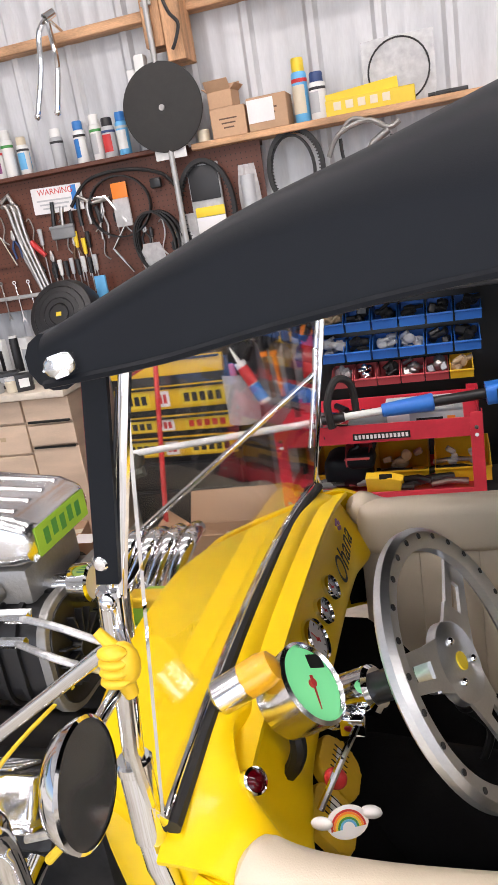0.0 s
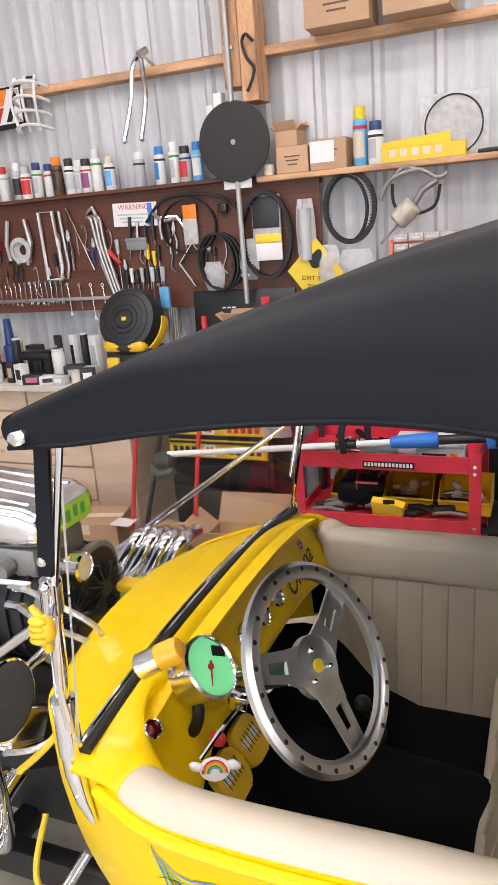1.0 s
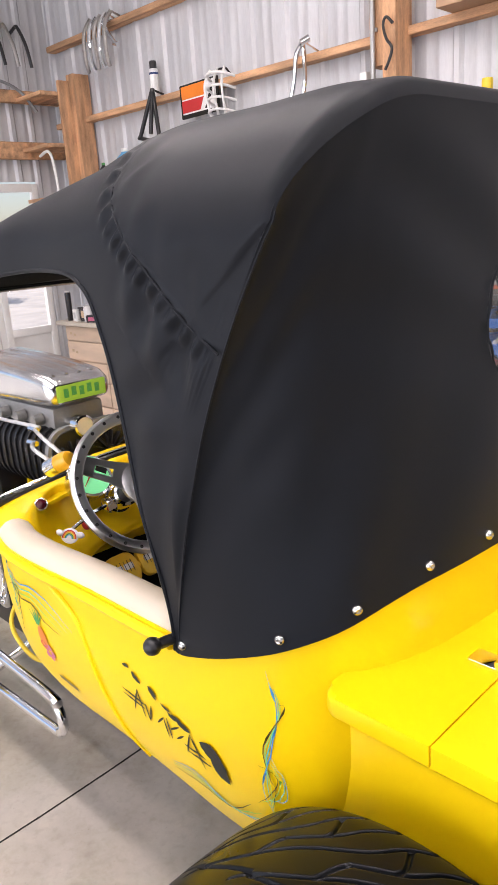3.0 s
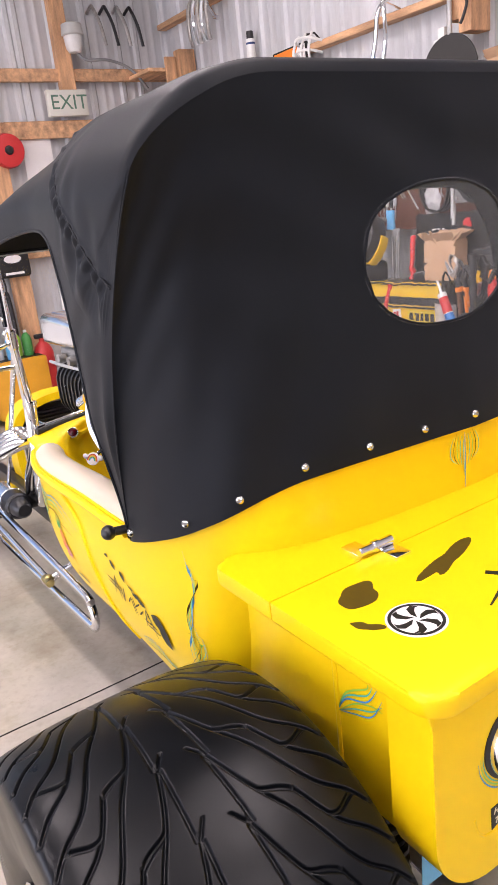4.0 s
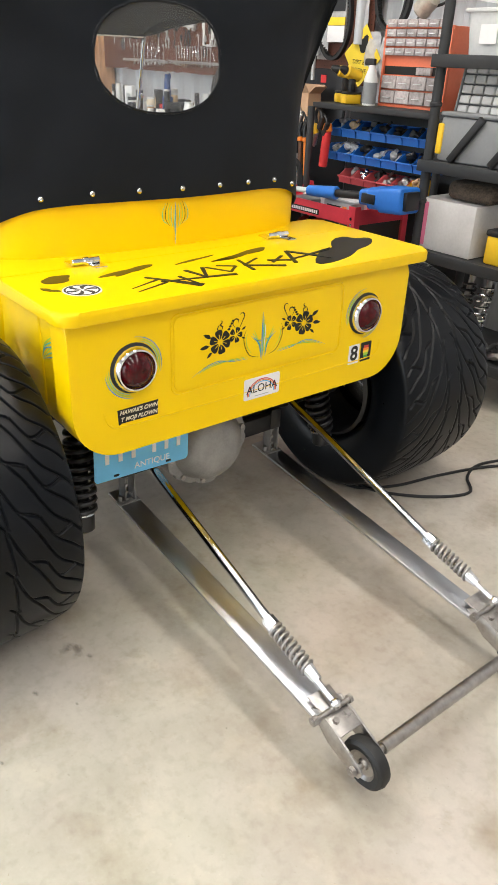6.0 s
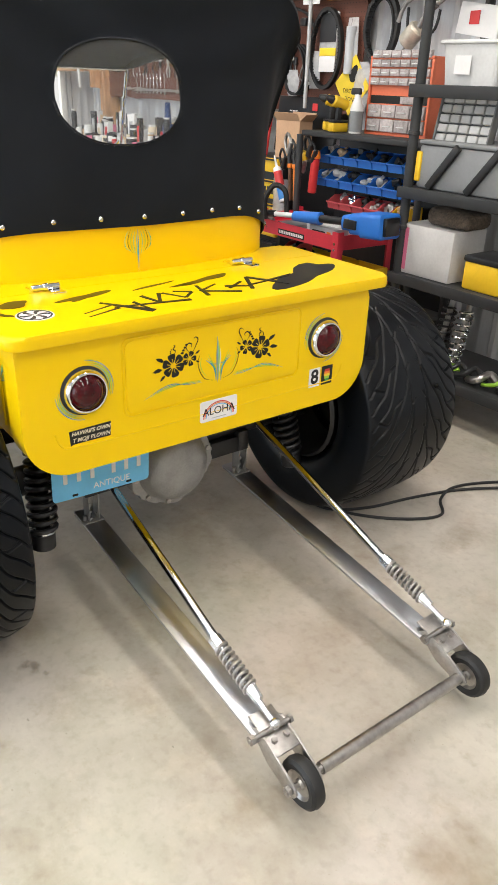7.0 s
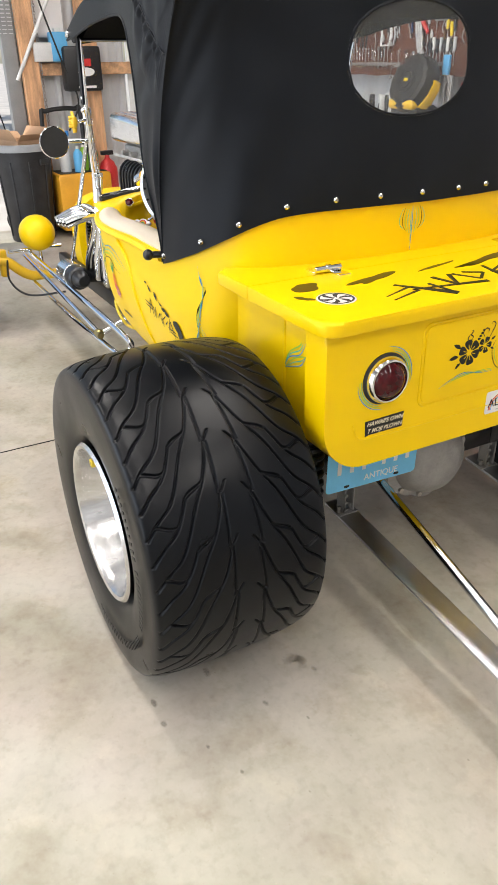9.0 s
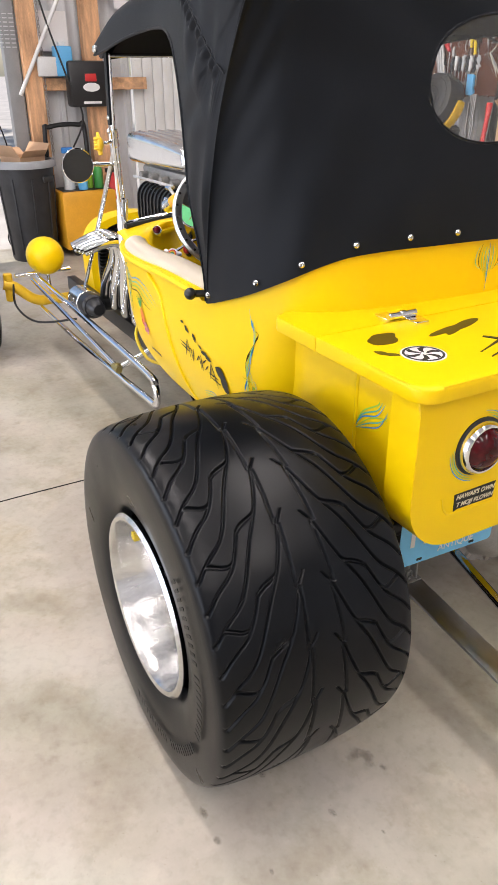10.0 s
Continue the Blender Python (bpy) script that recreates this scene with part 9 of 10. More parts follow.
cyl(bm, (-1.32, 3.34, 1.22), (-1.33, 3.36, 1.30), 0.016, bev=0.004)
solo("red_torch", bm, SMALL["red"], "slim red tool standing in the chest", "tool")
t = thing("apron_bag", "clear bag with pink bottle hung beside the chest", "bag", at=(-0.82, 3.1, 0.7))
bm = bm_()
sheet(bm, [[Vector((-0.84 + 0.16 * (i / 6 - 0.5), 3.08 - 0.03 * math.sin(math.pi * i / 6), 0.95 - 0.04 * j)) for i in range(7)] for j in range(7)])
part("bag", bm, POLY, t)
part("pink_bottle", cyl(bm_(), (-0.85, 3.09, 0.80), (-0.87, 3.09, 1.0), 0.025, 0.014, bev=0.004), SMALL["pink"], t)
# brooms leaning
for x0, x1, c, yy in ((-1.60, -1.64, "red", 2.94), (-1.21, -1.25, "red", 2.92), (-1.44, -1.58, "black", 2.95)):
    t = thing("broom", f"long {c} handle leaning on the cabinets", "broom", "brooms", (x1, yy, 0))
    part("handle", cyl(bm_(), (x0, yy + 0.1, 1.06 if c == "red" else 0.95), (x1, yy - 0.14, 0.06), 0.012, seg=12), SMALL[c] if c == "red" else IRON, t)
    bm = bm_()
    box(bm, (x1, yy - 0.15, 0.045), (0.26, 0.05, 0.09), 0.012)
    part("brush", bm, SMALL["tan"], t)

# cartons on the floor
carton(-1.90, 2.86, 0, 0.36, 0.27, 0.27, 14, "brown carton with black print on the floor", group="cartons on the floor")
carton(-1.38, 2.86, 0, 0.30, 0.24, 0.22, -8, "brown carton on the concrete floor", group="cartons on the floor")
carton(-0.92, 2.80, 0, 0.46, 0.34, 0.26, 4, "wide open brown carton with papers inside", open_top=True, group="cartons on the floor")
bm = bm_()
for k in range(4):
    box(bm, (-0.95 + 0.05 * k, 2.78 - 0.02 * k, 0.12 + 0.045 * k), (0.28, 0.22, 0.035), 0.004, Matrix.Translation((0, 0, 0)))
solo("paper_stack", bm, WHITE, "white boxes and papers in the open carton", "papers")
t = thing("bucket", "pale blue plastic pail on the floor", "bucket", at=(-2.19, 2.83, 0))
m = Matrix.Translation((-2.19, 2.83, 0))
part("pail", lathe(bm_(), [(0, 0), (0.125, 0), (0.13, 0.01), (0.148, 0.30), (0.158, 0.305), (0.158, 0.325), (0.15, 0.33), (0.152, 0.36), (0.145, 0.36), (0.122, 0.02), (0, 0.02)], m, 36), TRANSL, t)
bm = bm_()
for k in range(5):
    tube(bm, [m @ Vector(((0.125 - 0.012 * (k % 2)) * math.cos(a * 0.21), (0.125 - 0.012 * (k % 2)) * math.sin(a * 0.21), 0.33 + 0.018 * k)) for a in range(30)], 0.011, 8, closed=True)
solo("hose_coil", bm, SMALL["silver"], "grey hose coiled in the pail", "hose")
bm = bm_()
box(bm, (-1.66, 2.80, 0.275), (0.12, 0.1, 0.002))
solo("paper_label", bm, WHITE, "white paper on a carton", "paper")

# ---- red service cart ----
cart = thing("service_cart", "red steel two-shelf service cart loaded with tools", "cart", at=(-0.19, 2.85, 0))
CX0, CX1, CY0, CY1 = -0.58, 0.20, 2.62, 3.02


def tray(z, name, h=0.075):
    bm = bm_()
    box(bm, ((CX0 + CX1) / 2, (CY0 + CY1) / 2, z), (CX1 - CX0, CY1 - CY0, 0.006))
    for y in (CY0, CY1):
        box(bm, ((CX0 + CX1) / 2, y, z + h / 2 - 0.02), (CX1 - CX0, 0.005, h), 0.0015, None, 1)
    for x in (CX0, CX1):
        box(bm, (x, (CY0 + CY1) / 2, z + h / 2 - 0.02), (0.005, CY1 - CY0 - 0.006, h), 0.0015, None, 1)
    part(name, bm, RED, cart)


tray(0.745, "top_tray")
tray(0.475, "lower_tray", 0.06)
tray(0.13, "bottom_tray", 0.06)
for x in (CX0 + 0.012, CX1 - 0.012):
    for y in (CY0 - 0.004, CY1 + 0.004):
        lg = part("leg", box(bm_(), (x, y, 0.45), (0.045, 0.004, 0.74), 0.001, None, 1), RED, cart)
        part("leg_return", box(bm_(), (x + (0.022 if x > 0 else -0.022), y + (0.018 if y < 2.8 else -0.018), 0.45), (0.004, 0.04, 0.74)), RED, lg)
        for z in (0.76, 0.73, 0.49):
            part("bolt", cyl(bm_(), (x, y - 0.002, z), (x, y - 0.006, z), 0.008, seg=8), CHROME, lg)
        part("wheel", cyl(bm_(), (x - 0.015, y, 0.045), (x + 0.015, y, 0.045), 0.045, seg=20, bev=0.006), RUBBER_D, cart)
pl2 = part("name_strip", box(bm_(), (-0.165, CY0 - 0.006, 0.752), (0.22, 0.003, 0.028)), INK, cart, "black strip with white bars")
bm = bm_()
for k in range(14):
    box(bm, (-0.263 + 0.015 * k, CY0 - 0.0082, 0.752), (0.010, 0.001, 0.016))
tagged(part("print_bar", bm, WHITE, pl2), kind="stuff")
# small tools heaped on the cart
for k in range(26):
    x = CX0 + 0.05 + RND.uniform(0, 0.33)
    y = CY0 + RND.uniform(0.04, 0.34)
    a = RND.uniform(0, math.pi)
    L = RND.uniform(0.05, 0.12)
    bm = bm_()
    z = 0.756 + 0.008 * (k // 6)
    cyl(bm, (x - L / 2 * math.cos(a), y - L / 2 * math.sin(a), z), (x + L / 2 * math.cos(a), y + L / 2 * math.sin(a), z + 0.006), RND.uniform(0.007, 0.014), seg=8)
    solo("socket", bm, (CHROME, STEEL, IRON)[k % 3], "loose steel socket on the red cart", "socket", "sockets on the cart")
t = thing("parts_box", "grey and white boxed part on the cart", "box", at=(0.05, 2.7, 0.75))
part("box_body", box(bm_(), (0.045, 2.70, 0.785), (0.20, 0.10, 0.07), 0.002), SMALL["silver"], t)
part("white_top", box(bm_(), (-0.02, 2.76, 0.80), (0.26, 0.10, 0.09), 0.002), WHITE, t)
part("print_bar", box(bm_(), (0.02, 2.649, 0.785), (0.10, 0.001, 0.03)), INK, t)
part("orange_spot", box(bm_(), (0.10, 2.649, 0.785), (0.03, 0.001, 0.035)), SMALL["orange"], t)
t = thing("battery", "dark grey battery pack on the cart", "battery", at=(-0.24, 2.68, 0.75))
part("pack", box(bm_(), (-0.22, 2.69, 0.775), (0.15, 0.11, 0.055), 0.008), GREYP, t)
bm = bm_()
for k in range(4):
    box(bm, (-0.22, 2.632, 0.757 + 0.012 * k), (0.10, 0.002, 0.005))
part("vent", bm, INK, t)

# trimmer lying on the cart
tr = thing("string_trimmer", "blue battery string trimmer with pale pole", "trimmer", at=(-0.3, 2.75, 0.8))
TA, TB, TC2 = Vector((-1.16, 2.50, 0.79)), Vector((0.13, 2.655, 0.868)), Vector((0.47, 2.665, 0.890))
part("pole", cyl(bm_(), TA, TA.lerp(TB, 0.8), 0.014, seg=14), WHITEP, tr, "pale grey pole")
part("pole_joint", cyl(bm_(), TA.lerp(TB, 0.60), TA.lerp(TB, 0.67), 0.019, seg=14, bev=0.003), IRON, tr)
part("blue_collar", cyl(bm_(), TA.lerp(TB, 0.78), TA.lerp(TB, 0.93), 0.026, 0.034, seg=14, bev=0.004), BLUE, tr)
part("grip", cyl(bm_(), TA.lerp(TB, 0.9), TB.lerp(TC2, 0.35), 0.020, seg=14, bev=0.004), IRON, tr)
d = (TC2 - TB).normalized()
bm = bm_()
mmb = axis(TB + d * 0.10, TC2)
for s0, s1, w in ((0, 0.07, 0.052), (0.07, 0.15, 0.070), (0.15, 0.28, 0.082)):
    prism(bm, rounded(w * 1.9, w * 1.45, 0.022, 4), s1 - s0, mmb @ pose(0, 0, s0), 0.008)
hd_ = part("motor_housing", bm, BLUE, tr, "blue moulded motor housing")
part("badge", box(bm_(), TB + d * 0.18 + Vector((0.0, -0.062, 0.0)), (0.085, 0.026, 0.045), 0.004), IRON, hd_)
part("battery_bay", box(bm_(), (0, 0, 0.285), (0.10, 0.085, 0.03), 0.006, mmb), IRON, hd_)
bm = bm_()
hq = TA.lerp(TB, 0.655)
wire(bm, [hq + Vector((-0.03, -0.03, -0.03)), hq + Vector((-0.035, -0.035, 0.07)), hq + Vector((0.0, 0.0, 0.15)), hq + Vector((0.05, 0.04, 0.12)), hq + Vector((0.06, 0.05, 0.0))], 0.015, 30)
part("loop_handle", bm, RUBBER_D, tr, "black loop handle")
bm = bm_()
box(bm, TA + Vector((-0.02, 0, -0.03)), (0.10, 0.10, 0.07), 0.02)
tube(bm, [TA + Vector((-0.06, -0.06, -0.05)), TA + Vector((0.0, -0.09, -0.07)), TA + Vector((0.07, -0.08, -0.05))], 0.02, 8)
part("cutter_head", bm, mat("dark_olive_plastic", (0.06, 0.065, 0.05), 0.6, var=0.2, scale=20), tr)
# lower tray: black bag, yellow case, tools
bm = bm_()
box(bm, (-0.33, 2.80, 0.565), (0.20, 0.20, 0.14), 0.05, None, 4)
box(bm, (-0.27, 2.74, 0.62), (0.12, 0.12, 0.07), 0.03, None, 3)
solo("tool_bag", bm, CLOTH, "soft black tool bag on the cart's shelf", "bag")
t = thing("yellow_case", "yellow plastic case with a dark latch", "case", at=(-0.16, 2.64, 0.49))
cm = Matrix.Translation((-0.18, 2.655, 0.545)) @ pose(0, 0, 0, 22, 0, -8)
part("case_body", prism(bm_(), [(-0.07, -0.065), (0.055, -0.065), (0.085, 0.05), (0.04, 0.065), (-0.06, 0.065)], 0.035, cm @ pose(0, 0, -0.015, 90) @ pose(0, 0, 0), 0.006), YELP, t)
part("recess", box(bm_(), (-0.165, 2.605, 0.585), (0.05, 0.004, 0.022), 0.002), INK, t)
for k in range(22):
    x = RND.uniform(CX0 + 0.1, CX1 - 0.05)
    bm = bm_()
    y = RND.uniform(CY0 + 0.03, CY1 - 0.1)
    z = 0.495 + RND.uniform(0, 0.03)
    a, L = RND.uniform(-1, 1), RND.uniform(0.08, 0.2)
    tube(bm, [(x - L / 2, y, z), (x, y + L * a * 0.2, z + 0.012), (x + L / 2, y + L * a * 0.4, z + 0.004)], RND.uniform(0.008, 0.018), 8)
    solo("loose_tool", bm, (STEEL, IRON, GREYP, RUBBER_D)[k % 4], "loose dark tool on the cart's lower shelf", "tool", "tools on the lower shelf")

# ---- bin rack with coloured bins behind the cart ----
rack = thing("bin_rack", "black shelf rack with rows of coloured bins", "rack", at=(-0.15, 3.25, 0))
part("back_panel", box(bm_(), (-0.11, 3.335, 0.62), (0.96, 0.02, 1.20), 0.003), IRON, rack)
part("top_shelf", box(bm_(), (-0.09, 3.22, 1.238), (1.00, 0.42, 0.030), 0.005), SHELFK, rack, "grey-black resin shelf")
for x in (-0.575, 0.385):
    for y in (2.99, 3.40):
        part("post", cyl(bm_(), (x, y, 0), (x, y, 1.23), 0.020, seg=14), SHELFK, rack)
for z in (0.30, 0.02):
    part("shelf", box(bm_(), (-0.09, 3.19, z + 0.02), (0.98, 0.44, 0.03), 0.004), SHELFK, rack)


def make_bin(w, d, h, material, label):
    t = thing("storage_bin", label, "bin", "bins on the rack")
    bm = bm_()
    wt = 0.003
    o = [(0, 0), (d, 0), (d, h), (0.30 * d, h), (0.30 * d, h * 0.98), (-0.015, h * 0.50), (0, 0)]
    for x in (-w / 2, w / 2 - wt):
        prism(bm, [(a, b) for a, b in o[:-1]], wt, Matrix(((0, 0, 1, x), (1, 0, 0, 0), (0, 1, 0, 0), (0, 0, 0, 1))))
    box(bm, (0, d / 2, wt / 2), (w, d, wt))
    box(bm, (0, d - wt / 2, h / 2), (w, wt, h))
    box(bm, (0, -0.006, h * 0.25), (w, wt, h * 0.5), 0, Matrix.Translation((0, -0.006, h * 0.25)) @ pose(0, 0, 0, 8) @ Matrix.Translation((0, 0.006, -h * 0.25)))
    box(bm, (0, -0.017, h * 0.50), (w + 0.004, 0.010, 0.008), 0.002)
    part("bin_shell", bm, material, t)
    return t


binB = make_bin(0.108, 0.15, 0.085, BLUE, "blue plastic bin of small parts on the rack")
binR = make_bin(0.098, 0.14, 0.075, REDP, "red plastic bin of small parts on the rack")
binY = make_bin(0.098, 0.14, 0.075, YELP, "yellow plastic bin of small parts on the rack")
binL = make_bin(0.22, 0.20, 0.13, YELP, "large yellow bin below the red cart shelf")
first = {}
PART_M = [STEEL, POLY, IRON, SMALL["silver"], RUBBER_D, SMALL["tan"], CHROME]


def put_bin(proto, x, y, z, w, h, n=9):
    m = Matrix.Translation((x, y, z))
    if proto.name not in first:
        first[proto.name] = 1
        proto.matrix_basis = m
    else:
        copy_thing(proto, m)
    bm = bm_()
    for k in range(n):
        px, py_, pz = x + RND.uniform(-w * 0.32, w * 0.32), y + RND.uniform(0.03, 0.10), z + h * RND.uniform(0.35, 0.95)
        q = RND.random()
        if q < 0.4:
            ball(bm, (px, py_, pz), (RND.uniform(0.012, 0.03), RND.uniform(0.012, 0.03), RND.uniform(0.01, 0.026)), 8)
        elif q < 0.75:
            cyl(bm, (px - 0.02, py_, pz), (px + 0.02, py_ + RND.uniform(-0.02, 0.02), pz + RND.uniform(0.0, 0.03)), RND.uniform(0.006, 0.014), seg=8)
        else:
            box(bm, (px, py_, pz), (RND.uniform(0.02, 0.05), 0.03, RND.uniform(0.02, 0.05)), 0.004, Matrix.Translation((px, py_, pz)) @ pose(0, 0, 0, RND.uniform(-40, 40), RND.uniform(-40, 40)) @ Matrix.Translation((-px, -py_, -pz)), 1)
    tagged(part("bin_contents", bm, PART_M[RND.randrange(7)]), "small loose spare parts filling a bin", "spare parts", "bin contents", "stuff")


for k in range(8):
    put_bin(binB, -0.505 + 0.117 * k, 3.13, 1.075, 0.108, 0.085) if k < 7 else None
    put_bin(binB, -0.515 + 0.117 * k, 3.12, 0.945, 0.108, 0.085) if k < 7 else None
for k in range(6):
    put_bin(binR if k < 5 else binY, -0.365 + 0.104 * k, 3.11, 0.828, 0.098, 0.075)
for k in range(3):
    put_bin(binL, -0.36 + 0.245 * k, 2.78, 0.4785 - 0.0005, 0.22, 0.13, 7)
put_bin(binR, -0.28, 2.70, 0.60, 0.098, 0.075, 4)
# shelf top: orange drawer cabinet, drills, bottle
oc = thing("drawer_cabinet", "orange small-parts cabinet with clear drawers", "parts cabinet", at=(-0.075, 3.2, 1.2625))
OX0, OX1, OZ0, OZ1, OY = -0.255, 0.195, 1.2535, 1.645, 3.20
part("shell", box(bm_(), ((OX0 + OX1) / 2, OY + 0.085, (OZ0 + OZ1) / 2), (OX1 - OX0, 0.15, OZ1 - OZ0), 0.004), ORANGE, oc)
bm = bm_()
for z in (OZ0 + 0.006, OZ1 - 0.006):
    box(bm, ((OX0 + OX1) / 2, OY + 0.006, z), (OX1 - OX0, 0.02, 0.014), 0.002)
for x in (OX0 + 0.006, OX1 - 0.006):
    box(bm, (x, OY + 0.006, (OZ0 + OZ1) / 2), (0.014, 0.02, OZ1 - OZ0 - 0.028), 0.002)
part("front_frame", bm, ORANGE, oc)
for r in range(7):
    big = r < 2
    z0 = OZ0 + 0.016 + (r * 0.072 if big else 0.144 + 0.045 + (r - 2) * 0.044)
    n_ = 4 if big else 6
    wd = (OX1 - OX0 - 0.03) / n_
    if r == 2:
        z0 = OZ0 + 0.016 + 0.144
        part("drawer", box(bm_(), (OX0 + 0.30, OY + 0.0, z0 + 0.02), (wd * 1.4, 0.02, 0.036), 0.003), DRAWERP, oc)
        # black sheet painted for the shade of the empty drawer row
        part("gap", box(bm_(), ((OX0 + OX1) / 2, OY + 0.0095, z0 + 0.02), (OX1 - OX0 - 0.03, 0.002, 0.04)), INK, oc)
        continue
    hh = 0.068 if big else 0.040
    for k in range(n_):
        xk = OX0 + 0.015 + (k + 0.5) * wd
        d_ = part("drawer", box(bm_(), (xk, OY - 0.001, z0 + hh / 2), (wd - 0.005, 0.022, hh - 0.004), 0.003, None, 1), DRAWERP, oc)
        part("pull", box(bm_(), (xk, OY - 0.015, z0 + hh * 0.45), (wd * 0.5, 0.008, 0.005)), CLEARP, d_)


def drill(x, y, z, rot, body=YELP):
    t = thing("cordless_drill", "yellow and black cordless drill standing on its battery", "drill", "drills on the shelf", (x, y, z))
    m = Matrix.Translation((x, y, z)) @ pose(0, 0, 0, 0, 0, rot) @ Matrix.Scale(0.84, 4)
    part("battery", box(bm_(), (0, 0, 0.032), (0.125, 0.075, 0.06), 0.010, m), body, t)
    part("foot", box(bm_(), (0, 0, 0.068), (0.12, 0.07, 0.016), 0.005, m), PLASTIC_K, t)
    part("grip", box(bm_(), (0.0, 0, 0.115), (0.045, 0.04, 0.10), 0.014, m), PLASTIC_K, t)
    part("motor", cyl(bm_(), m @ Vector((0.06, 0, 0.165)), m @ Vector((-0.055, 0, 0.200)), 0.030, seg=18, bev=0.008), body, t)
    part("chuck", cyl(bm_(), m @ Vector((-0.055, 0, 0.200)), m @ Vector((-0.105, 0, 0.215)), 0.024, 0.014, seg=16, bev=0.004), IRON, t)


drill(-0.365, 3.09, 1.2535, 80)
drill(-0.480, 3.15, 1.2535, 60)
t = thing("spray_bottle", "white and black spray bottle on the shelf", "bottle", at=(-0.262, 3.13, 1.2535))
m = Matrix.Translation((-0.262, 3.13, 1.2535))
part("bottle", lathe(bm_(), [(0, 0), (0.036, 0), (0.038, 0.01), (0.038, 0.13), (0.02, 0.18), (0.016, 0.20)], m, 20), WHITEP, t)
part("label", lathe(bm_(), [(0.0386, 0.01), (0.0386, 0.115)], m, 20), GREYP, t)
part("nozzle", box(bm_(), (-0.277, 3.13, 1.468), (0.07, 0.025, 0.035), 0.008), SMALL["black"], t)

# things beside the rack seen past the canvas top
t = thing("extension_tool", "orange-red tubular tool hung beside the rack", "tool", at=(-0.50, 3.05, 0.9))
part("tube", cyl(bm_(), (-0.508, 3.05, 0.905), (-0.492, 3.05, 1.10), 0.026, seg=16, bev=0.004), SMALL["red"], t)
part("cap", cyl(bm_(), (-0.492, 3.05, 1.10), (-0.489, 3.05, 1.145), 0.030, 0.024, seg=16, bev=0.006), SMALL["orange"], t)
t = thing("caulk_tube", "red, white and blue sealant tube behind the cart", "tube", at=(-0.71, 2.98, 0.83))
a, b = Vector((-0.709, 3.0, 0.825)), Vector((-0.806, 3.01, 1.020))
part("tube", cyl(bm_(), a, b, 0.026, seg=18, bev=0.003), SMALL["white"], t)
part("label", cyl(bm_(), a.lerp(b, 0.08), a.lerp(b, 0.45), 0.0265, seg=18), SMALL["blue"], t)
part("label", cyl(bm_(), a.lerp(b, 0.47), a.lerp(b, 0.88), 0.0265, seg=18), SMALL["red"], t)
part("nozzle", cyl(bm_(), b, b + (b - a) * 0.35, 0.010, 0.004, seg=12), WHITEP, t)
for dx, c in ((0.0, "brown"), (0.045, "orange")):
    t = thing("long_pliers", f"black long tool with {c} handle hung beside the rack", "pliers", "tools beside the rack", (-0.68 + dx, 3.02, 0.84))
    part("handle", cyl(bm_(), (-0.672 + dx, 3.02, 0.84), (-0.688 + dx, 3.02, 1.03), 0.012, seg=12, bev=0.003), SMALL[c], t)
    part("collar", cyl(bm_(), (-0.688 + dx, 3.02, 1.03), (-0.690 + dx, 3.02, 1.055), 0.018, seg=14, bev=0.003), SMALL["orange"], t)
    part("jaw", tube(bm_(), [(-0.690 + dx, 3.02, 1.055), (-0.70 + dx, 3.02, 1.10), (-0.68 + dx, 3.02, 1.14)], [0.016, 0.014, 0.006], 10), IRON, t)
for k in range(7):
    x, z = -0.78 + 0.046 * k, 1.06 + 0.03 * ((k * 3) % 4)
    bm = bm_()
    wire(bm, [(x, 3.05, z - 0.05), (x + 0.03, 3.03, z + 0.02), (x - 0.015, 3.04, z + 0.07), (x - 0.05, 3.05, z + 0.03), (x - 0.03, 3.05, z - 0.03)], 0.007 + 0.003 * (k % 2), 18)
    cyl(bm, (x, 3.04, z - 0.04), (x + 0.035, 3.03, z + 0.03), 0.020, 0.014, seg=12, bev=0.004)
    solo("air_fitting", bm, (IRON, STEEL, PLASTIC_K)[k % 3], "dark hose and fitting hung beside the rack", "hose fitting", "fittings beside the rack")
bm = bm_()
cyl(bm, (-0.585, 3.03, 1.085), (-0.575, 3.02, 1.135), 0.030, 0.024, seg=16, bev=0.006)
solo("tape_reel", bm, YELP, "small yellow and black tape measure beside the rack", "tape measure")

# ---- black resin rack on the right ----
rk = thing("resin_rack", "black resin shelf rack crowded with cases", "rack", at=(1.0, 2.98, 0))
RX0, RX1, RY0, RY1 = 0.475, 1.42, 2.73, 3.20
for x in (RX0 + 0.03, RX1 - 0.03):
    for y in (RY0 + 0.03, RY1 - 0.03):
        part("post", cyl(bm_(), (x, y, 0), (x, y, 2.0), 0.023, seg=18), SHELFK, rk)
RZ = [0.22, 0.66, 1.065, 1.50, 1.93]
for z in RZ:
    s_ = part("shelf", box(bm_(), ((RX0 + RX1) / 2, (RY0 + RY1) / 2, z - 0.005), (RX1 - RX0, RY1 - RY0, 0.03), 0.008), SHELFK, rk)
    part("shelf_lip", box(bm_(), ((RX0 + RX1) / 2, RY0 - 0.004, z - 0.014), (RX1 - RX0, 0.014, 0.052), 0.004), SHELFK, s_)
for z in (1.30, 0.88):
    for x in (RX0 + 0.03, RX1 - 0.03):
        part("collar", cyl(bm_(), (x, RY0 + 0.03, z), (x, RY0 + 0.03, z + 0.02), 0.028, seg=18, bev=0.004), SHELFK, rk)


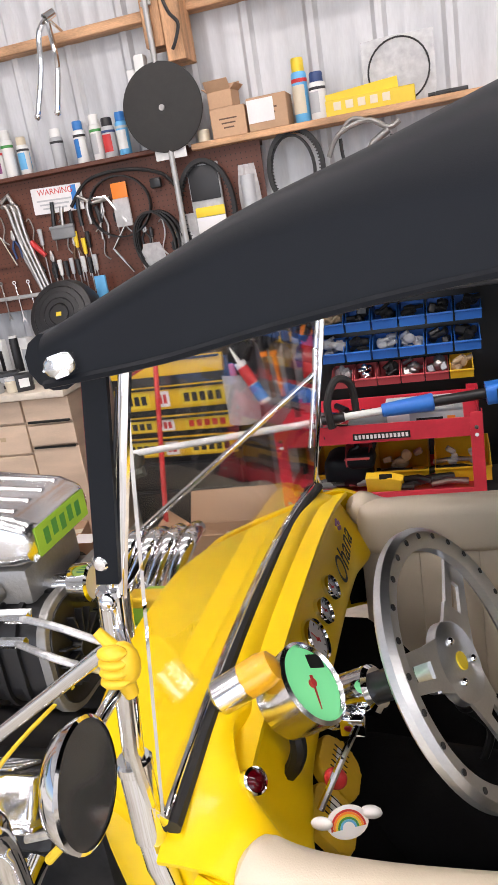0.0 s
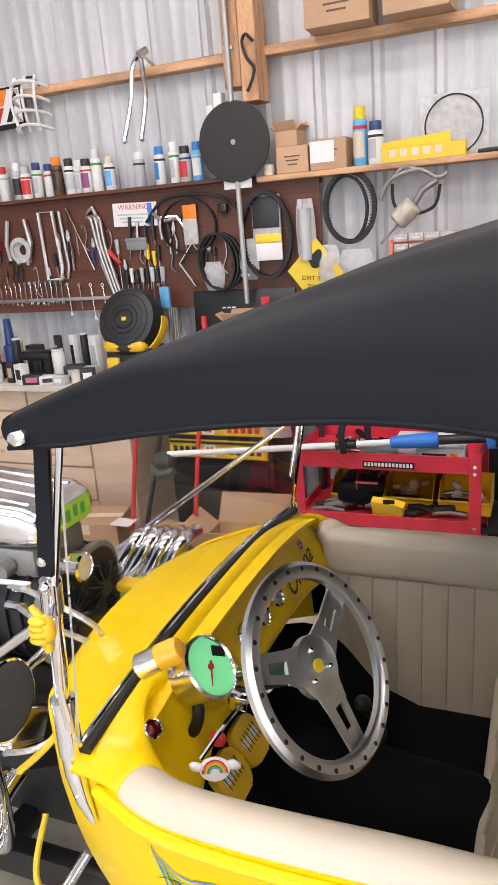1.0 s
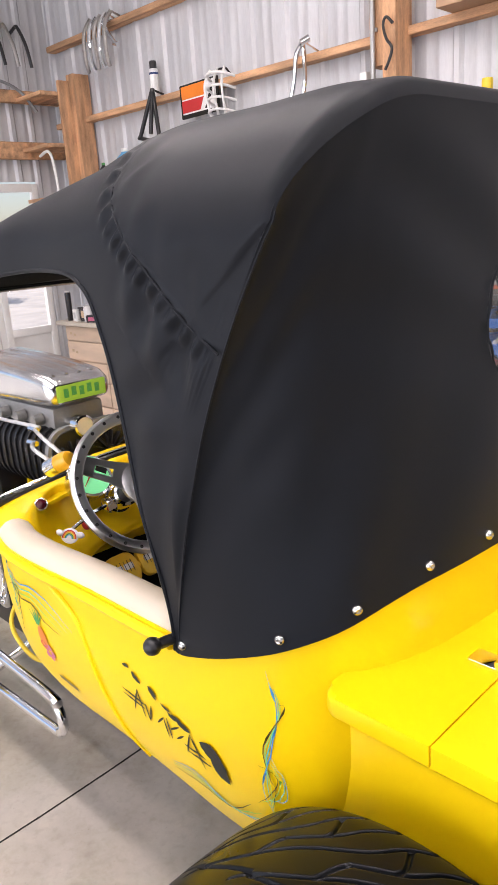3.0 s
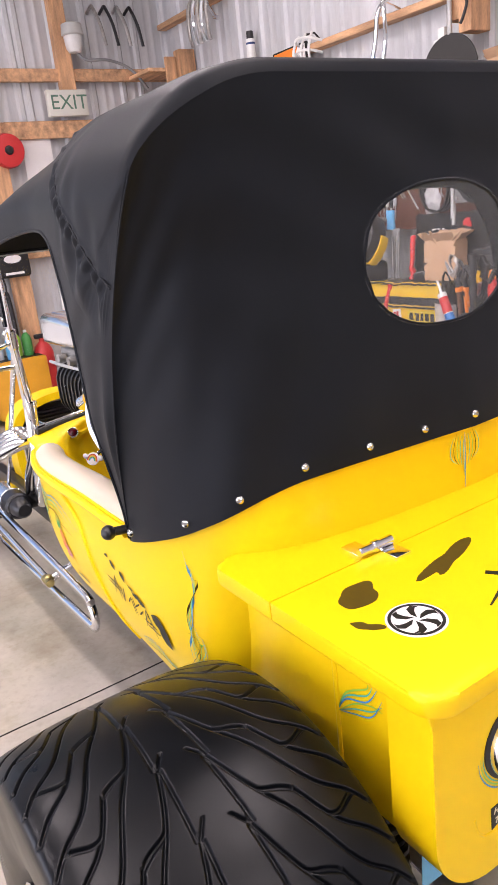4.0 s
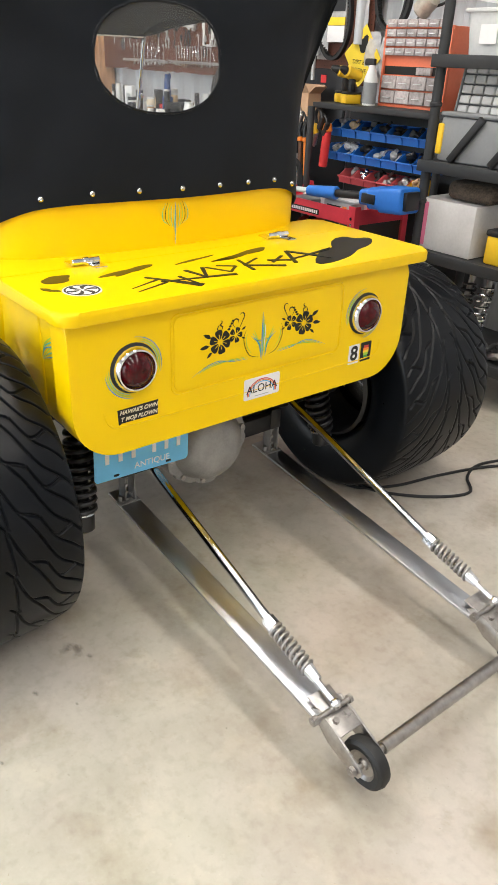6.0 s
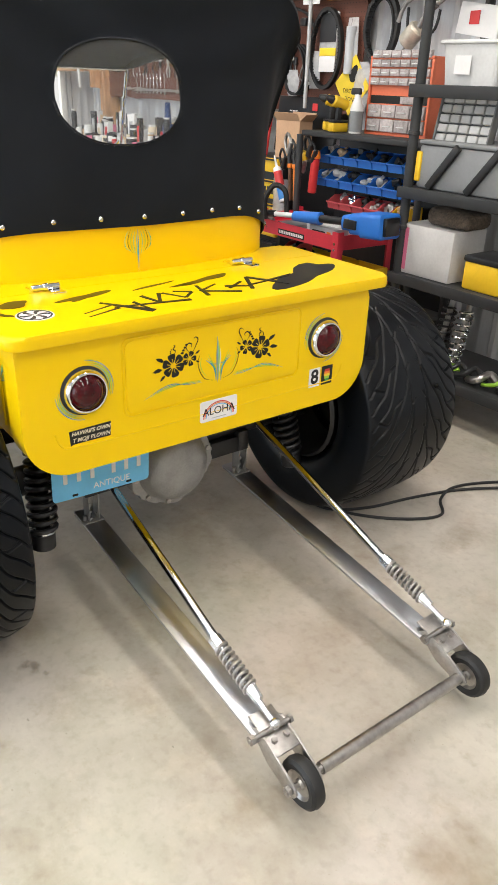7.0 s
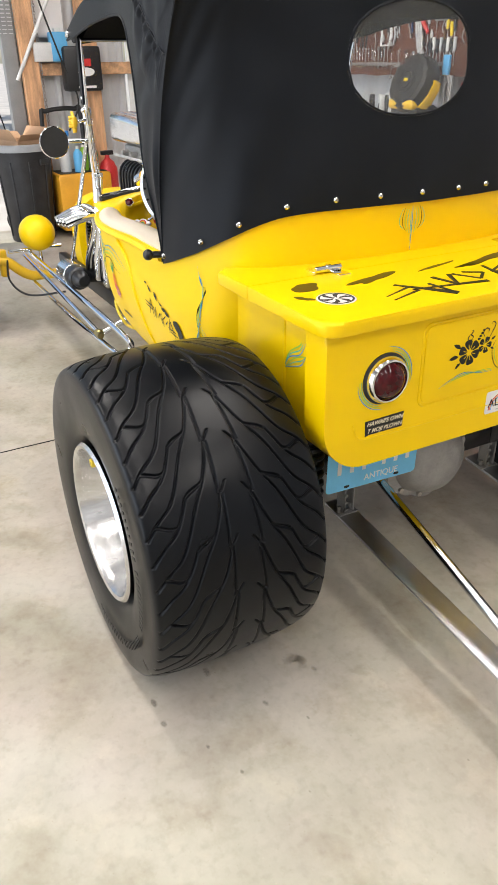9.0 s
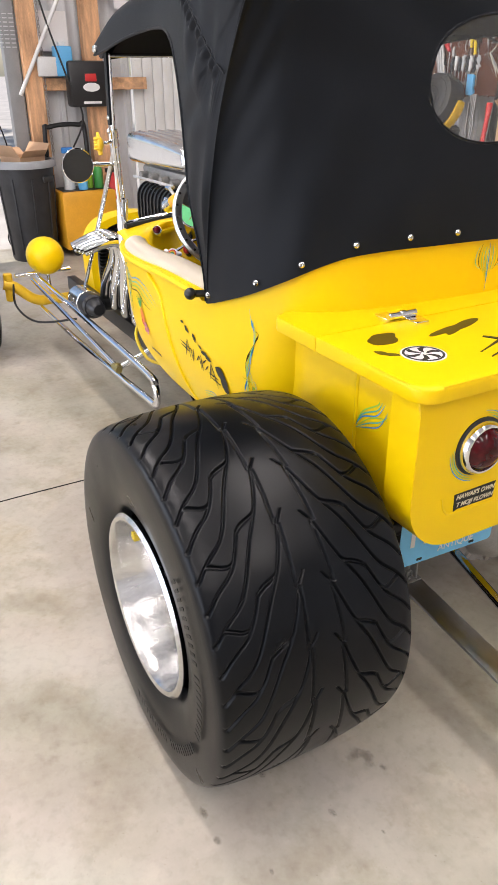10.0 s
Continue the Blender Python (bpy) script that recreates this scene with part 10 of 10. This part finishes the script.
def tote(x, y, z, sx, sy, sz, material, lid_m, label):
    t = thing("tote", label, "tote", at=(x, y, z))
    bm = bm_()
    rows_ = [[Vector((x + a * s_, y + b * s_, z + h)) for a, b in rounded(sx, sy, 0.02, 3)] for s_, h in ((0.9, 0.0), (1.0, sz), (0.98, sz), (0.88, 0.006))]
    sheet(bm, rows_, closed_u=True)
    bm.faces.new([bm.verts.new(v) for v in rows_[0]])
    part("tub", bm, material, t)
    part("lid", box(bm_(), (x, y, z + sz + 0.008), (sx + 0.02, sy + 0.02, 0.016), 0.006), lid_m, t)
    part("label", box(bm_(), (x - sx * 0.1, y - sy / 2 - 0.0005, z + sz * 0.5), (sx * 0.28, 0.002, sz * 0.45)), WHITE, t)
    return t


ZS = 0.0105
tote(0.74, 2.93, 1.50 + ZS, 0.30, 0.30, 0.16, CLEARP, CLEARP, "clear plastic tote on the resin rack")
tote(1.12, 2.93, 1.50 + ZS, 0.34, 0.30, 0.20, GREYP, PLASTIC_K, "grey plastic tote on the resin rack")
t = thing("carton_stack", "red and white carton above the clear tote", "box", at=(0.72, 2.9, 1.69))
part("box_body", box(bm_(), (0.72, 2.92, 1.76), (0.22, 0.18, 0.12), 0.003, Matrix.Translation((0.72, 2.92, 1.76)) @ pose(0, 0, 0, 0, 8) @ Matrix.Translation((-0.72, -2.92, -1.76))), WHITE, t)
part("red_label", box(bm_(), (0.70, 2.827, 1.77), (0.05, 0.003, 0.05)), SMALL["red"], t)
# clear organiser case standing on edge
oz = thing("organiser_case", "clear compartment organiser standing on edge", "organiser", at=(0.70, 2.84, 1.27))
om2 = Matrix.Translation((0.715, 2.835, 1.275)) @ pose(0, 0, 0, -10, 0, 0)
part("back", box(bm_(), (0, 0.03, 0.105), (0.30, 0.012, 0.21), 0.003, om2), GREYP, oz)
for i in range(5):
    for j in range(5):
        part("cell", box(bm_(), (-0.12 + 0.06 * i, 0.008, 0.022 + 0.041 * j), (0.052, 0.03, 0.034), 0.004, om2, 1), CLEARP, oz)
bm = bm_()
for x in (-0.15, 0.15):
    box(bm, (x, 0.008, 0.105), (0.008, 0.045, 0.21), 0.002, om2)
for z in (0.0, 0.21):
    box(bm, (0, 0.008, z), (0.308, 0.045, 0.008), 0.002, om2)
part("rim", bm, GREYP, oz)
# grey tool case with black handle straps
tc_ = thing("tool_case", "grey tool case with two black folding handles", "tool case", at=(0.78, 2.9, 1.0755))
part("case_body", box(bm_(), (0.80, 2.93, 1.0755 + 0.095), (0.52, 0.32, 0.19), 0.015), GREYP, tc_)
part("case_lid", box(bm_(), (0.80, 2.93, 1.276), (0.53, 0.33, 0.02), 0.008), GREYP, tc_)
for x in (0.70, 0.92):
    part("handle", box(bm_(), (0, 0, 0), (0.035, 0.022, 0.24), 0.006, Matrix.Translation((x, 2.757, 1.175)) @ pose(0, 0, 0, 0, 38)), PLASTIC_K, tc_)
part("yellow_side", box(bm_(), (0.548, 2.80, 1.17), (0.03, 0.08, 0.13), 0.006), YELP, tc_)
# lower shelves
t = thing("white_carton", "white carton with pink edge print on the rack", "cardboard box", at=(0.66, 2.86, 0.6705))
part("box_body", box(bm_(), (0.66, 2.88, 0.79), (0.32, 0.24, 0.235), 0.003), mat("white_card", (0.58, 0.56, 0.54), 0.7, var=0.12, scale=5), t)
part("pink_print", box(bm_(), (0.535, 2.7595, 0.79), (0.03, 0.001, 0.20)), SMALL["pink"], t)
bm = bm_()
box(bm, (0.74, 2.88, 0.9165 + 0.04), (0.26, 0.18, 0.085), 0.035, None, 4)
solo("fur_hat", bm, mat("brown_fleece", (0.10, 0.075, 0.055), 0.95, var=0.4, scale=60, bump=0.6, bscale=120), "soft dark brown fleece bundle on a carton", "cloth")
t = thing("yellow_toolbox", "yellow and black tool box on the rack", "tool box", at=(1.0, 2.86, 0.6705))
part("box_body", box(bm_(), (1.0, 2.87, 0.735), (0.22, 0.20, 0.13), 0.012), YELP, t)
part("box_lid", box(bm_(), (1.0, 2.87, 0.81), (0.23, 0.21, 0.03), 0.01), PLASTIC_K, t)
drill(0.98, 2.84, 1.297, 20)
for k in range(2):
    t = thing("coil_shock", "loose black coil spring shock below the shelf", "shock absorber", "loose shocks", (0.78 + 0.10 * k, 2.84, 0.24))
    a, b = Vector((0.78 + 0.10 * k, 2.80, 0.2305)), Vector((0.80 + 0.10 * k, 2.86, 0.60))
    part("damper", cyl(bm_(), a, b, 0.014), STEEL, t)
    mm2 = axis(a, b)
    bm = bm_()
    tube(bm, [mm2 @ Vector((0.034 * math.cos(q * 0.45), 0.034 * math.sin(q * 0.45), 0.06 + q * 0.0022)) for q in range(120)], 0.006, 6)
    part("spring", bm, (IRON, ALU)[k], t)
for k in range(9):
    bm = bm_()
    x = 0.58 + 0.085 * k
    wire(bm, [(x, 2.79, 0.25), (x + 0.08, 2.77 + 0.02 * math.sin(k), 0.28), (x + 0.1, 2.82, 0.30), (x + 0.18, 2.80, 0.26)], 0.010 + 0.004 * (k % 3), 16)
    solo("loose_hose", bm, (RUBBER_D, STEEL, SMALL["lime"], SMALL["black"])[k % 4], "loose hose and hardware on the bottom shelf", "hardware", "hardware on the bottom shelf")
# cable on the floor
bm = bm_()
wire(bm, [(0.95, 1.66, 0.30), (1.10, 1.70, 0.06), (1.24, 1.73, 0.008), (1.36, 1.80, 0.007), (1.47, 1.93, 0.007), (1.51, 2.05, 0.007), (1.43, 2.14, 0.007), (1.40, 2.28, 0.007), (1.50, 2.50, 0.007), (1.75, 2.8, 0.007)], 0.006, 60)
wire(bm, [(0.98, 1.64, 0.30), (1.12, 1.66, 0.06), (1.22, 1.70, 0.007), (1.31, 1.84, 0.007), (1.36, 2.06, 0.007), (1.44, 2.30, 0.007), (1.62, 2.6, 0.007)], 0.006, 50)
solo("power_cable", bm, RUBBER_D, "black power cable trailing over the floor", "cable")

# ================= west end =================
b = thing("trash_can", "black wheeled trash can with grey open lid", "trash can", at=(-4.40, 1.12, 0))
m = Matrix.Translation((-4.40, 1.12, 0)) @ Matrix.Diagonal((0.80, 0.80, 0.98, 1))
part("can_body", lathe(bm_(), [(0, 0), (0.235, 0), (0.245, 0.02), (0.305, 0.80), (0.30, 0.80), (0.235, 0.03), (0, 0.03)], m, 40), mat("scuffed_black_plastic", (0.022, 0.022, 0.024), 0.5, var=0.35, scale=9, bump=0.05), b)
part("rim", lathe(bm_(), [(0.300, 0.79), (0.335, 0.79), (0.338, 0.83), (0.322, 0.85), (0.295, 0.85), (0.295, 0.80)], m, 40), mat("grey_lid", (0.30, 0.31, 0.32), 0.5, var=0.1), b, "grey rim")
for a in (0.6, 3.7):
    part("grip", box(bm_(), (0.31, 0, 0.70), (0.03, 0.14, 0.05), 0.01, m @ pose(0, 0, 0, 0, 0, math.degrees(a))), SHELFK, b)
for k in range(9):
    a = radians(40 * k)
    part("rib", box(bm_(), (0.277, 0, 0.38), (0.012, 0.02, 0.66), 0.004, m @ pose(0, 0, 0, 0, 0, math.degrees(a)) @ Matrix.Translation((0.277, 0, 0.38)) @ pose(0, 0, 0, 0, 4.2) @ Matrix.Translation((-0.277, 0, -0.38))), b.children[0].data.materials[0], b)
carton(-4.40, 1.12, 0.76, 0.30, 0.24, 0.10, 20, "crumpled brown cardboard stuffed in the trash can", open_top=True)
t = thing("yellow_crate", "yellow wheeled mop bucket by the wall", "mop bucket", at=(-4.4, 1.620, 0))
part("tub", box(bm_(), (-4.40, 1.620, 0.31), (0.36, 0.50, 0.50), 0.03), mat("amber_plastic", (0.72, 0.34, 0.02), 0.45, var=0.1), t)
# tub is solid; a black sheet on top imitates its shaded hollow
part("inside", box(bm_(), (-4.40, 1.620, 0.561), (0.30, 0.44, 0.004)), INK, t)
for y in (1.47, 1.79):
    part("wheel", cyl(bm_(), (-4.30, y, 0.035), (-4.26, y, 0.035), 0.035, seg=16), RUBBER_D, t)
    part("wheel", cyl(bm_(), (-4.54, y, 0.035), (-4.50, y, 0.035), 0.035, seg=16), RUBBER_D, t)
t = thing("spray_bottle", "clear spray bottle with blue trigger", "bottle", at=(-4.40, 1.520, 0.563))
m = Matrix.Translation((-4.40, 1.500, 0.563))
part("bottle", lathe(bm_(), [(0, 0), (0.05, 0), (0.052, 0.16), (0.025, 0.24), (0.018, 0.28)], m, 20), CLEARP, t)
part("trigger", box(bm_(), (-4.40, 1.510, 0.885), (0.03, 0.10, 0.05), 0.01), SMALL["blue"], t)
for k, (y, c) in enumerate(((1.68, "lime"), (1.76, "green"), (1.60, "lightblue"))):
    jug(-4.42 + 0.05 * k, y, 0.563, 0.055, 0.22, c, "white")
# tubular cart handle behind the can
bm = bm_()
wire(bm, [(-4.50, 1.360, 0.1), (-4.50, 1.360, 0.98), (-4.50, 1.410, 1.07), (-4.50, 1.660, 1.08), (-4.50, 1.720, 1.0), (-4.50, 1.720, 0.1)], 0.02, 50)
bm2 = bm
solo("hand_truck", bm2, IRON, "black tubular hand truck against the wall", "hand truck")
# black wall box with label, notices, blue cups
t = thing("battery_charger", "black wall-mounted charger box with label", "charger", at=(-4.56, 1.780, 1.2))
part("case", box(bm_(), (-4.54, 1.790, 1.40), (0.14, 0.34, 0.36), 0.025), PLASTIC_K, t)
part("label", prism(bm_(), oval(0.15, 0.07, 24), 0.002, Matrix.Translation((-4.469, 1.810, 1.375)) @ Matrix(((0, 0, 1, 0), (1, 0, 0, 0), (0, 1, 0, 0), (0, 0, 0, 1)))), WHITE, t, smooth=0)
part("badge", box(bm_(), (-4.469, 1.810, 1.45), (0.003, 0.10, 0.06), 0.001), SMALL["red"], t)
part("strip", box(bm_(), (-4.469, 1.810, 1.255), (0.003, 0.16, 0.02)), WHITE, t)
t = thing("wall_notice", "white printed notice pinned to the wall", "notice", at=(-4.6, 1.490, 1.9))
part("sheet", box(bm_(), (-4.625, 1.520, 1.80), (0.004, 0.34, 0.30)), WHITE, t)
bm = bm_()
for i in range(9):
    for j in range(6):
        box(bm, (-4.6222, 1.080 + 0.05 * j, 1.92 - 0.03 * i), (0.001, 0.036, 0.008))
part("print_bar", bm, SMALL["silver"], t)
t = thing("blue_dispenser", "clear blue dispenser on the timber ledge", "dispenser", at=(-4.56, 1.620, 1.45))
part("dispenser_body", box(bm_(), (-4.57, 1.610, 1.575), (0.10, 0.15, 0.23), 0.012), SMALL["lightblue"], t)
part("cap", box(bm_(), (-4.57, 1.610, 1.705), (0.06, 0.06, 0.03), 0.008), WHITEP, t)
bm = bm_()
box(bm, (-4.57, 1.460, 1.535), (0.10, 0.16, 0.15), 0.008)
solo("clear_tub", bm, CLEARP, "clear plastic tub on the timber ledge", "tub")
bm = bm_()
cyl(bm, (-4.55, 1.210, 1.32), (-4.45, 1.770, 2.35), 0.016, seg=12)
solo("white_pipe", bm, WHITEP, "white plastic pipe leaning across the wall", "pipe")
bm = bm_()
wire(bm, [(-4.52, 1.390, 2.7), (-4.50, 1.430, 2.1), (-4.48, 1.590, 1.5), (-4.48, 1.710, 1.15), (-4.46, 1.590, 0.9)], 0.008, 40)
solo("wall_cable", bm, RUBBER_D, "black cable hanging down the wall", "cable")
# chain on the post
bm = bm_()
for k in range(60):
    m = Matrix.Translation((-4.545, 1.43, 0.85 + 0.028 * k)) @ pose(0, 0, 0, 90, 0, 90 * (k % 2))
    tube(bm, [m @ Vector((0.009 * math.cos(a * 0.785), 0.018 * math.sin(a * 0.785), 0)) for a in range(8)], 0.0035, 5, closed=True)
tagged(part("door_chain", bm, STEEL), "steel door chain hanging down the post", "chain")
# cables hanging in the doorway
for k, (y0, y1, z0, z1) in enumerate(((0.88, 1.05, 2.75, 0.9), (0.78, 1.02, 2.75, 1.3), (0.92, 1.04, 1.9, 0.4), (0.66, 0.97, 1.7, 1.5))):
    bm = bm_()
    wire(bm, [(-4.62, y0, z0), (-4.60, (y0 + y1) / 2 - 0.08, (z0 + z1) / 2 - 0.2), (-4.60, y1, z1), (-4.6, y1 - 0.1, z1 - 0.25), (-4.6, y1 + 0.02, z1 - 0.45)], 0.006, 40)
    solo("hanging_cable", bm, RUBBER_D, "thin black cable hanging in the doorway", "cable", "cables in the doorway")
# extinguisher
t = thing("fire_extinguisher", "red fire extinguisher standing by the wall", "extinguisher", at=(-4.35, 1.870, 0.0))
m = Matrix.Translation((-4.40, 1.900, 0.22))
part("cylinder", lathe(bm_(), [(0, 0), (0.08, 0), (0.085, 0.01), (0.085, 0.34), (0.06, 0.40), (0.025, 0.43), (0.02, 0.46)], m, 28), SMALL["red"], t)
part("valve", box(bm_(), (-4.40, 1.900, 0.70), (0.04, 0.12, 0.04), 0.008), IRON, t)
part("stand", box(bm_(), (-4.40, 1.900, 0.11), (0.20, 0.20, 0.218), 0.01), SHELFK, t)
# exit sign
t = thing("exit_sign", "white exit sign with green letters on the beam", "exit sign", at=(-4.5, 2.57, 2.5))
part("housing", box(bm_(), (-4.56, 2.575, 2.60), (0.06, 0.36, 0.21), 0.008), mat("ivory_plastic", (0.66, 0.65, 0.58), 0.5), t)
part("lettering", words("EXIT", 0.165, Matrix.Translation((-4.527, 2.585, 2.60)) @ Matrix(((0, 0, 1, 0), (1, 0, 0, 0), (0, 1, 0, 0), (0, 0, 0, 1))), 0.002), mat("exit_green", (0.10, 0.20, 0.14), 0.5), t)
# emergency lamp jar on the post
t = thing("jar_lamp", "glass jar lamp in a grey cap on the post", "lamp", at=(-4.5, 2.7, 2.95))
m = Matrix.Translation((-4.50, 2.70, 2.98))
part("cap", lathe(bm_(), [(0.03, 0.24), (0.085, 0.22), (0.095, 0.14), (0.085, 0.13)], m, 24), mat("grey_cast", (0.45, 0.45, 0.43), 0.5), t)
part("jar", lathe(bm_(), [(0, 0), (0.05, 0.005), (0.07, 0.04), (0.08, 0.13)], m, 24), CLEARP, t)
bm = bm_()
wire(bm, [(-4.50, 2.72, 2.98), (-4.50, 2.80, 2.93), (-4.5, 3.0, 2.93), (-4.5, 3.2, 2.86), (-4.5, 3.35, 2.70)], 0.013, 30)
solo("grey_conduit", bm, GREYP, "grey flexible conduit along the beam", "conduit")
t = thing("red_reel", "red cord reel hung on the end wall", "reel", at=(-4.5, 1.95, 2.2))
m = Matrix.Translation((-4.54, 1.97, 2.24)) @ pose(0, 0, 0, 0, 90)
part("reel_body", lathe(bm_(), [(0, 0.05), (0.08, 0.06), (0.13, 0.05), (0.14, 0.0), (0.13, -0.04)], m, 28), SMALL["red"], t)
part("hub", lathe(bm_(), [(0, 0.075), (0.03, 0.07), (0.04, 0.05)], m, 20), IRON, t)
t = thing("wall_papers", "white papers pinned below the beam", "paper", at=(-4.6, 2.25, 2.1))
part("sheet", box(bm_(), (-4.63, 2.26, 2.16), (0.004, 0.26, 0.36)), WHITE, t)
for k in range(4):
    bm = bm_()
    y = 2.95 + 0.12 * k
    wire(bm, [(-4.70, y, 3.34), (-4.60, y, 3.37), (-4.56, y, 3.35), (-4.52, y + 0.03, 3.22), (-4.52, y + 0.06, 3.05)], 0.014, 14)
    solo("hung_part", bm, (STEEL, IRON)[k % 2], "dark metal part hung on the end wall", "bike part", "parts on the end wall")
# shelving in the corner: timber cubbies
t = thing("corner_shelf", "rough timber shelf box in the corner", "shelf", at=(-4.4, 3.4, 1.2))
for z in (1.55, 1.98, 2.40, 2.80):
    part("board", box(bm_(), (-4.42, 3.42, z), (0.44, 0.40, 0.03), 0.003), WOOD, t)
part("side", box(bm_(), (-4.20, 3.50, 2.15), (0.03, 0.22, 1.5), 0.003), WOODV, t)
bm = bm_()
wire(bm, [(-4.30, 3.20, 2.32), (-4.16, 3.20, 2.34), (-4.10, 3.2, 2.2), (-4.06, 3.2, 1.75), (-4.02, 3.2, 1.4)], 0.012, 30)
solo("white_conduit", bm, WHITEP, "white bent conduit in the corner", "conduit")
